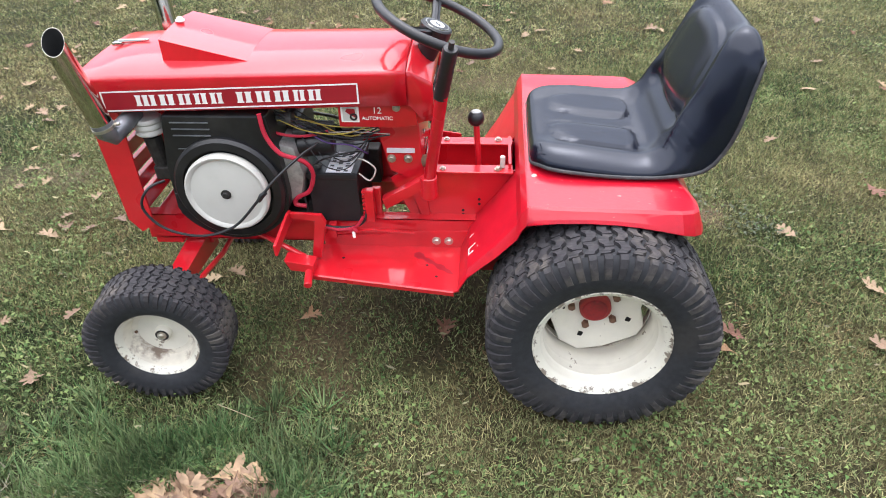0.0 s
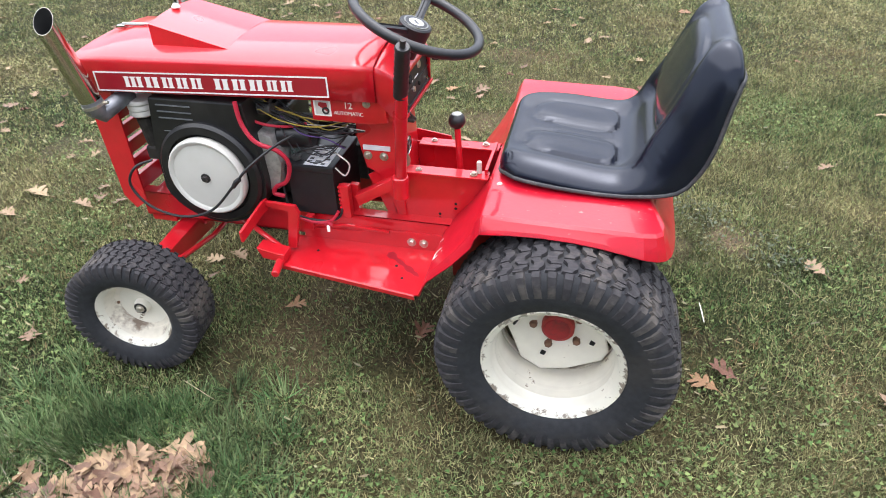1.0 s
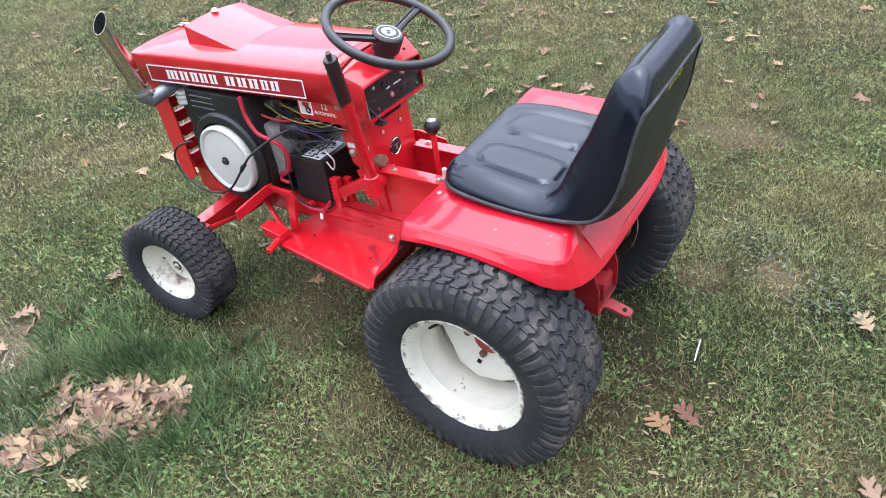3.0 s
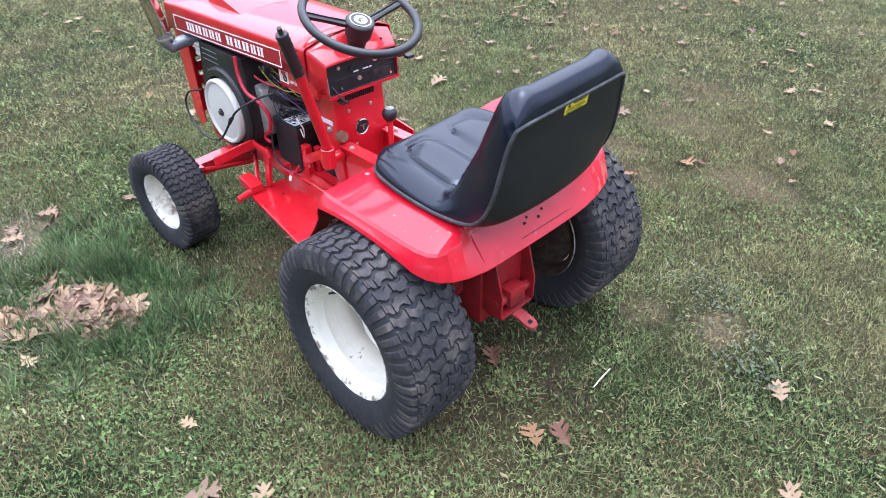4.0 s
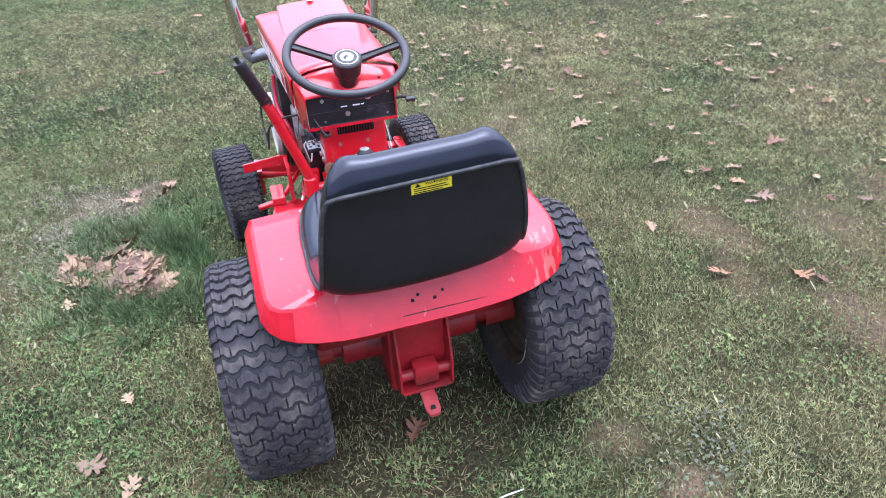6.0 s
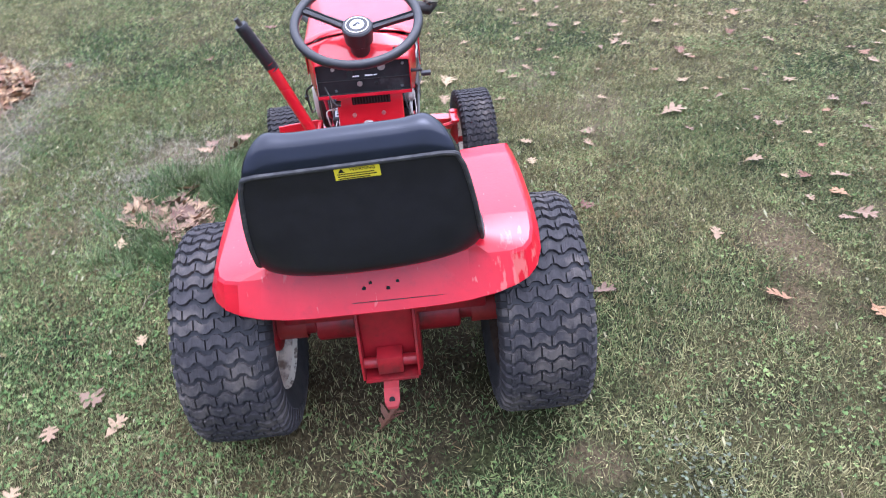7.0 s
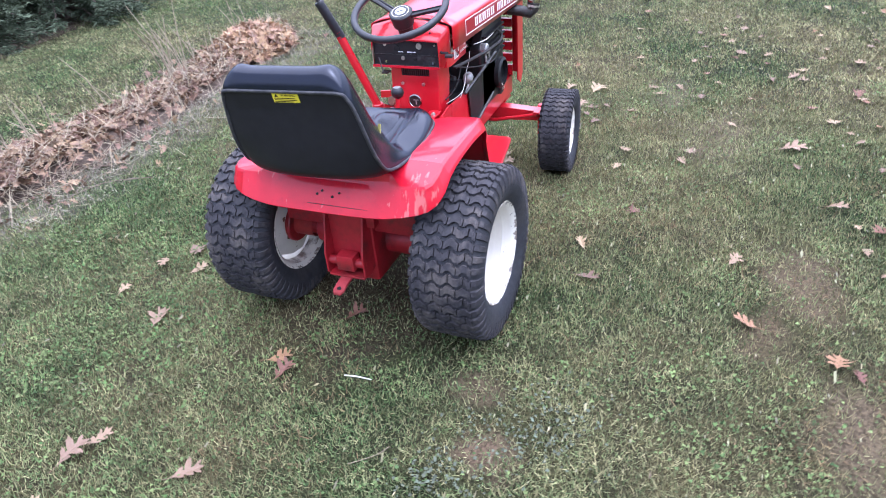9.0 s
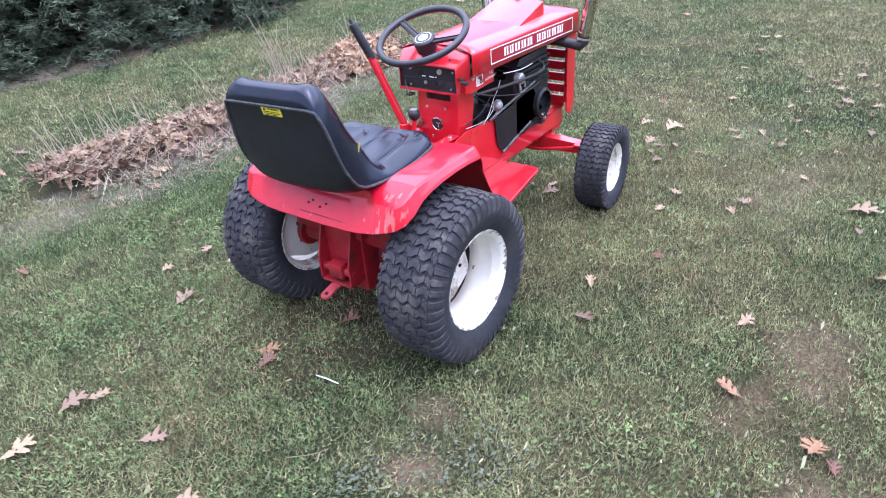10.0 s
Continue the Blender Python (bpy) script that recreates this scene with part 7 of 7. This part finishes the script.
# strays raked out in front of the near end
for k in range(60):
    spots.append((rng.uniform(-1.1, 0.05), -2.02 + rng.normal(0, 0.10), 0.008, rng.uniform(0.03, 0.075)))
heap("bed_litter", spots, "brown dead leaves and stems heaped along the bed", "leaf litter", BED_LITTER)
spots = []
for k in range(800):
    a, r = rng.uniform(0, math.tau), math.sqrt(rng.random())
    u, v = 0.52 * r * math.cos(a), 0.33 * r * math.sin(a)
    spots.append((-2.72 + 0.82 * u - 0.57 * v, -2.50 + 0.57 * u + 0.82 * v, 0.01 + 0.15 * (1 - r * r) * rng.uniform(0.55, 1.0), rng.uniform(0.07, 0.13)))
heap("leaf_heap", spots, "tall heap of orange-brown dry leaves at the end of the bed", "leaf pile", HEAP)


def stalks(name, count, spread, height, label):
    out = []
    for k in range(count):
        f = rng.uniform(-0.25, len(BED) - 1)
        k2 = max(0, min(int(f), len(BED) - 2))
        t = f - k2
        x = BED[k2][0] + (BED[k2 + 1][0] - BED[k2][0]) * t + rng.normal(0, 0.05)
        y = BED[k2][1] + (BED[k2 + 1][1] - BED[k2][1]) * t + rng.normal(0.12, spread)
        a = rng.uniform(0, math.tau)
        h = height * rng.uniform(0.3, 1.2)
        lean = rng.uniform(0.6, 6.0)
        d = Vector((math.cos(a) * lean, math.sin(a) * lean, 1)).normalized() * h
        s = Vector((-d.y, d.x, 0)).normalized() * 0.0022 if d.xy.length > 0 else Vector((0.002, 0, 0))
        p = Vector((x, y, rng.uniform(0.03, 0.12) if y < -2.15 else 0.012))
        out += [p - s, p + s, p + d + s * 0.4, p + d - s * 0.4]
    return stuff(name, np.array([v[:] for v in out]), 4, STRAW, label, "dead stalks")


stalks("bed_stalks", 1600, 0.19, 0.18, "dry straw-coloured stems lying over the bed")
# upright clumps of stalks
for cx, cy, count, h in ((-0.37, -2.74, 6, 0.34), (-0.52, -2.70, 6, 0.30), (-0.10, -2.62, 7, 0.26), (-0.72, -2.62, 5, 0.26), (-1.28, -2.62, 3, 0.36), (-1.90, -2.55, 17, 0.44), (-2.2, -2.6, 6, 0.30), (-3.0, -2.85, 4, 0.36)):
    clump = new("stalk_clump")
    clump.location = (cx, cy, 0.02)
    tagged(clump, "clump of dry bleached upright perennial stalks in the bed", "dead stalks", "stalk clumps in the bed")
    for k in range(count):
        bm = bmesh.new()
        a, lean = rng.uniform(0, math.tau), rng.uniform(0.05, 0.55)
        hh = h * rng.uniform(0.5, 1.15)
        p = Vector((cx + rng.normal(0, 0.05), cy + rng.normal(0, 0.05), 0.01))
        q = p + Vector((math.cos(a) * lean * hh * 0.45, math.sin(a) * lean * hh * 0.45 - 0.2 * hh, hh * 0.6))
        e = p + Vector((math.cos(a) * lean * hh * 1.1, math.sin(a) * lean * hh * 1.1 - 0.45 * hh, hh))
        tube(bm, [p, q, e], [0.0042, 0.0034, 0.002], 5)
        part("stalk", bm, STRAW, clump)

# dry stems dropped on the lawn
for pts, words in ((((-0.147, -1.896, 0.014), (-0.415, -1.811, 0.022), (-0.548, -1.606, 0.014)), "long bent dry straw-coloured stem lying on the grass"), (((-0.386, -2.018, 0.014), (-0.53, -2.05, 0.026), (-0.677, -2.099, 0.016)), "short dry stem lying beside the bed"), (((-1.01, -0.487, 0.02), (-0.95, -0.515, 0.03), (-0.888, -0.535, 0.022)), "pale straw blade lying on tufted grass"), (((0.745, 0.262, 0.012), (0.70, 0.325, 0.020), (0.655, 0.345, 0.012)), "thin pale curved straw blade on the grass"), (((-0.43, -0.86, 0.012), (-0.50, -0.85, 0.020), (-0.56, -0.80, 0.012)), "short pale straw blade on the grass")):
    bm = bmesh.new()
    tube(bm, pts, 0.0024 if pts[0][1] < -1 else 0.0013, 6, smooth_path=3)
    tagged(part("dry_stem", bm, STRAW, None, words, True), category="stem", group="dry stems on the lawn")

# bleached stick
bm = bmesh.new()
tube(bm, [(0.440, 0.082, 0.012), (0.436, 0.125, 0.015), (0.432, 0.175, 0.012)], [0.0018, 0.0023, 0.0016], 8)
tagged(part("stick", bm, WOODBIT, None, "short bleached white stick lying in the grass"), category="stick")


# ---- evergreens beyond the bed ----
def evergreen(cx, cy, height, spread, seed, label):
    """Trunk, sweeping boughs and many needle sprays with gaps between."""
    rnd = np.random.default_rng(seed)
    root = new("evergreen_shrub")
    root.location = (cx, cy, -0.02)
    tagged(root, label, "evergreen shrub", "evergreens beyond the bed")
    bm = bmesh.new()
    tube(bm, [(cx, cy, -0.03), (cx + 0.03, cy, height * 0.5), (cx, cy + 0.02, height * 0.95)], [0.07, 0.045, 0.01], 9)
    part("trunk", bm, BARK, root)
    limbs = bmesh.new()
    base, way = [], []
    for k in range(120):
        f = k / 120
        z = 0.06 + f * height * 0.9
        a = k * 2.4 + rnd.normal(0, 0.2)
        reach = spread * (1 - f * 0.75) * rnd.uniform(0.75, 1.1)
        p0 = Vector((cx, cy, z))
        tipv = Vector((cx + math.cos(a) * reach, cy + math.sin(a) * reach, z - 0.22 * reach + 0.05))
        midv = p0.lerp(tipv, 0.5) + Vector((0, 0, 0.10))
        tube(limbs, [p0, midv, tipv], [0.014, 0.009, 0.004], 5)
        for j in range(40):
            t = rnd.uniform(0.25, 1.05)
            c = p0.lerp(midv, t * 2) if t < 0.5 else midv.lerp(tipv, t * 2 - 1)
            b = a + rnd.normal(0, 0.9)
            d = Vector((math.cos(b), math.sin(b), rnd.uniform(-0.5, 0.25))).normalized() * rnd.uniform(0.10, 0.24)
            base.append(c[:])
            way.append(d[:])
    # each spray is a short twig set with needles on both sides
    base, way = np.repeat(np.array(base), 22, 0), np.repeat(np.array(way), 22, 0)
    n = len(base)
    along = (np.arange(n) % 22 / 22)[:, None]
    left = np.stack([-way[:, 1], way[:, 0], np.zeros(n)], 1)
    left /= np.linalg.norm(left, axis=1)[:, None]
    left *= np.where(np.arange(n) % 2, 1, -1)[:, None]
    o = base + way * along + rnd.normal(0, 0.008, (n, 3))
    nd = way / np.linalg.norm(way, axis=1)[:, None] * 0.6 + left * 0.7 + np.stack([np.zeros(n), np.zeros(n), rnd.normal(-0.1, 0.35, n)], 1)
    nd *= (rnd.uniform(0.035, 0.075, n) / np.linalg.norm(nd, axis=1))[:, None]
    wide = np.cross(nd, rnd.normal(0, 1, (n, 3)))
    wide *= 0.0055 / np.linalg.norm(wide, axis=1)[:, None]
    co = np.stack([o - wide, o + wide, o + nd], 1).reshape(-1, 3)
    part("bough", limbs, BARK, root)
    me = bpy.data.meshes.new("foliage")
    me.from_pydata(co.tolist(), [], np.arange(n * 3).reshape(-1, 3).tolist())
    me.materials.append(NEEDLE)
    ob = new("foliage", me)
    ob.parent = root
    ob.matrix_parent_inverse = Matrix.Translation(-root.location)
    tagged(ob, "dark green drooping needle sprays", kind="stuff")


evergreen(-2.05, -5.55, 1.9, 1.05, 3, "dark green spreading evergreen shrub with drooping boughs")
evergreen(-3.35, -5.30, 1.7, 1.0, 4, "dark green evergreen shrub on bare brown soil")
evergreen(-0.75, -6.0, 1.8, 1.05, 5, "dark evergreen shrub with low sweeping boughs")
evergreen(-1.5, -6.5, 2.0, 1.1, 6, "tall dark evergreen shrub behind the others")
evergreen(-2.9, -6.4, 2.0, 1.1, 8, "dense dark evergreen shrub in the back row")
evergreen(-4.4, -5.9, 1.8, 1.0, 9, "dark evergreen shrub at the end of the row")
bm = bmesh.new()
rows = []
for r in (0.0001, 0.5, 0.8, 1.0):
    rows.append([(-2.3 + 3.0 * r * math.cos(a), -6.15 + 1.45 * r * math.sin(a) * (1 + 0.15 * noise.noise(Vector((math.cos(a) * 3, math.sin(a) * 3, 0)))), -0.006 + 0.02 * (1 - r)) for a in [k * math.tau / 48 for k in range(48)]])
loft(bm, rows, close=True)
tagged(part("shrub_bed", bm, MULCH, None, "bare brown soil beneath the evergreens", True), category="earth", kind="structure")
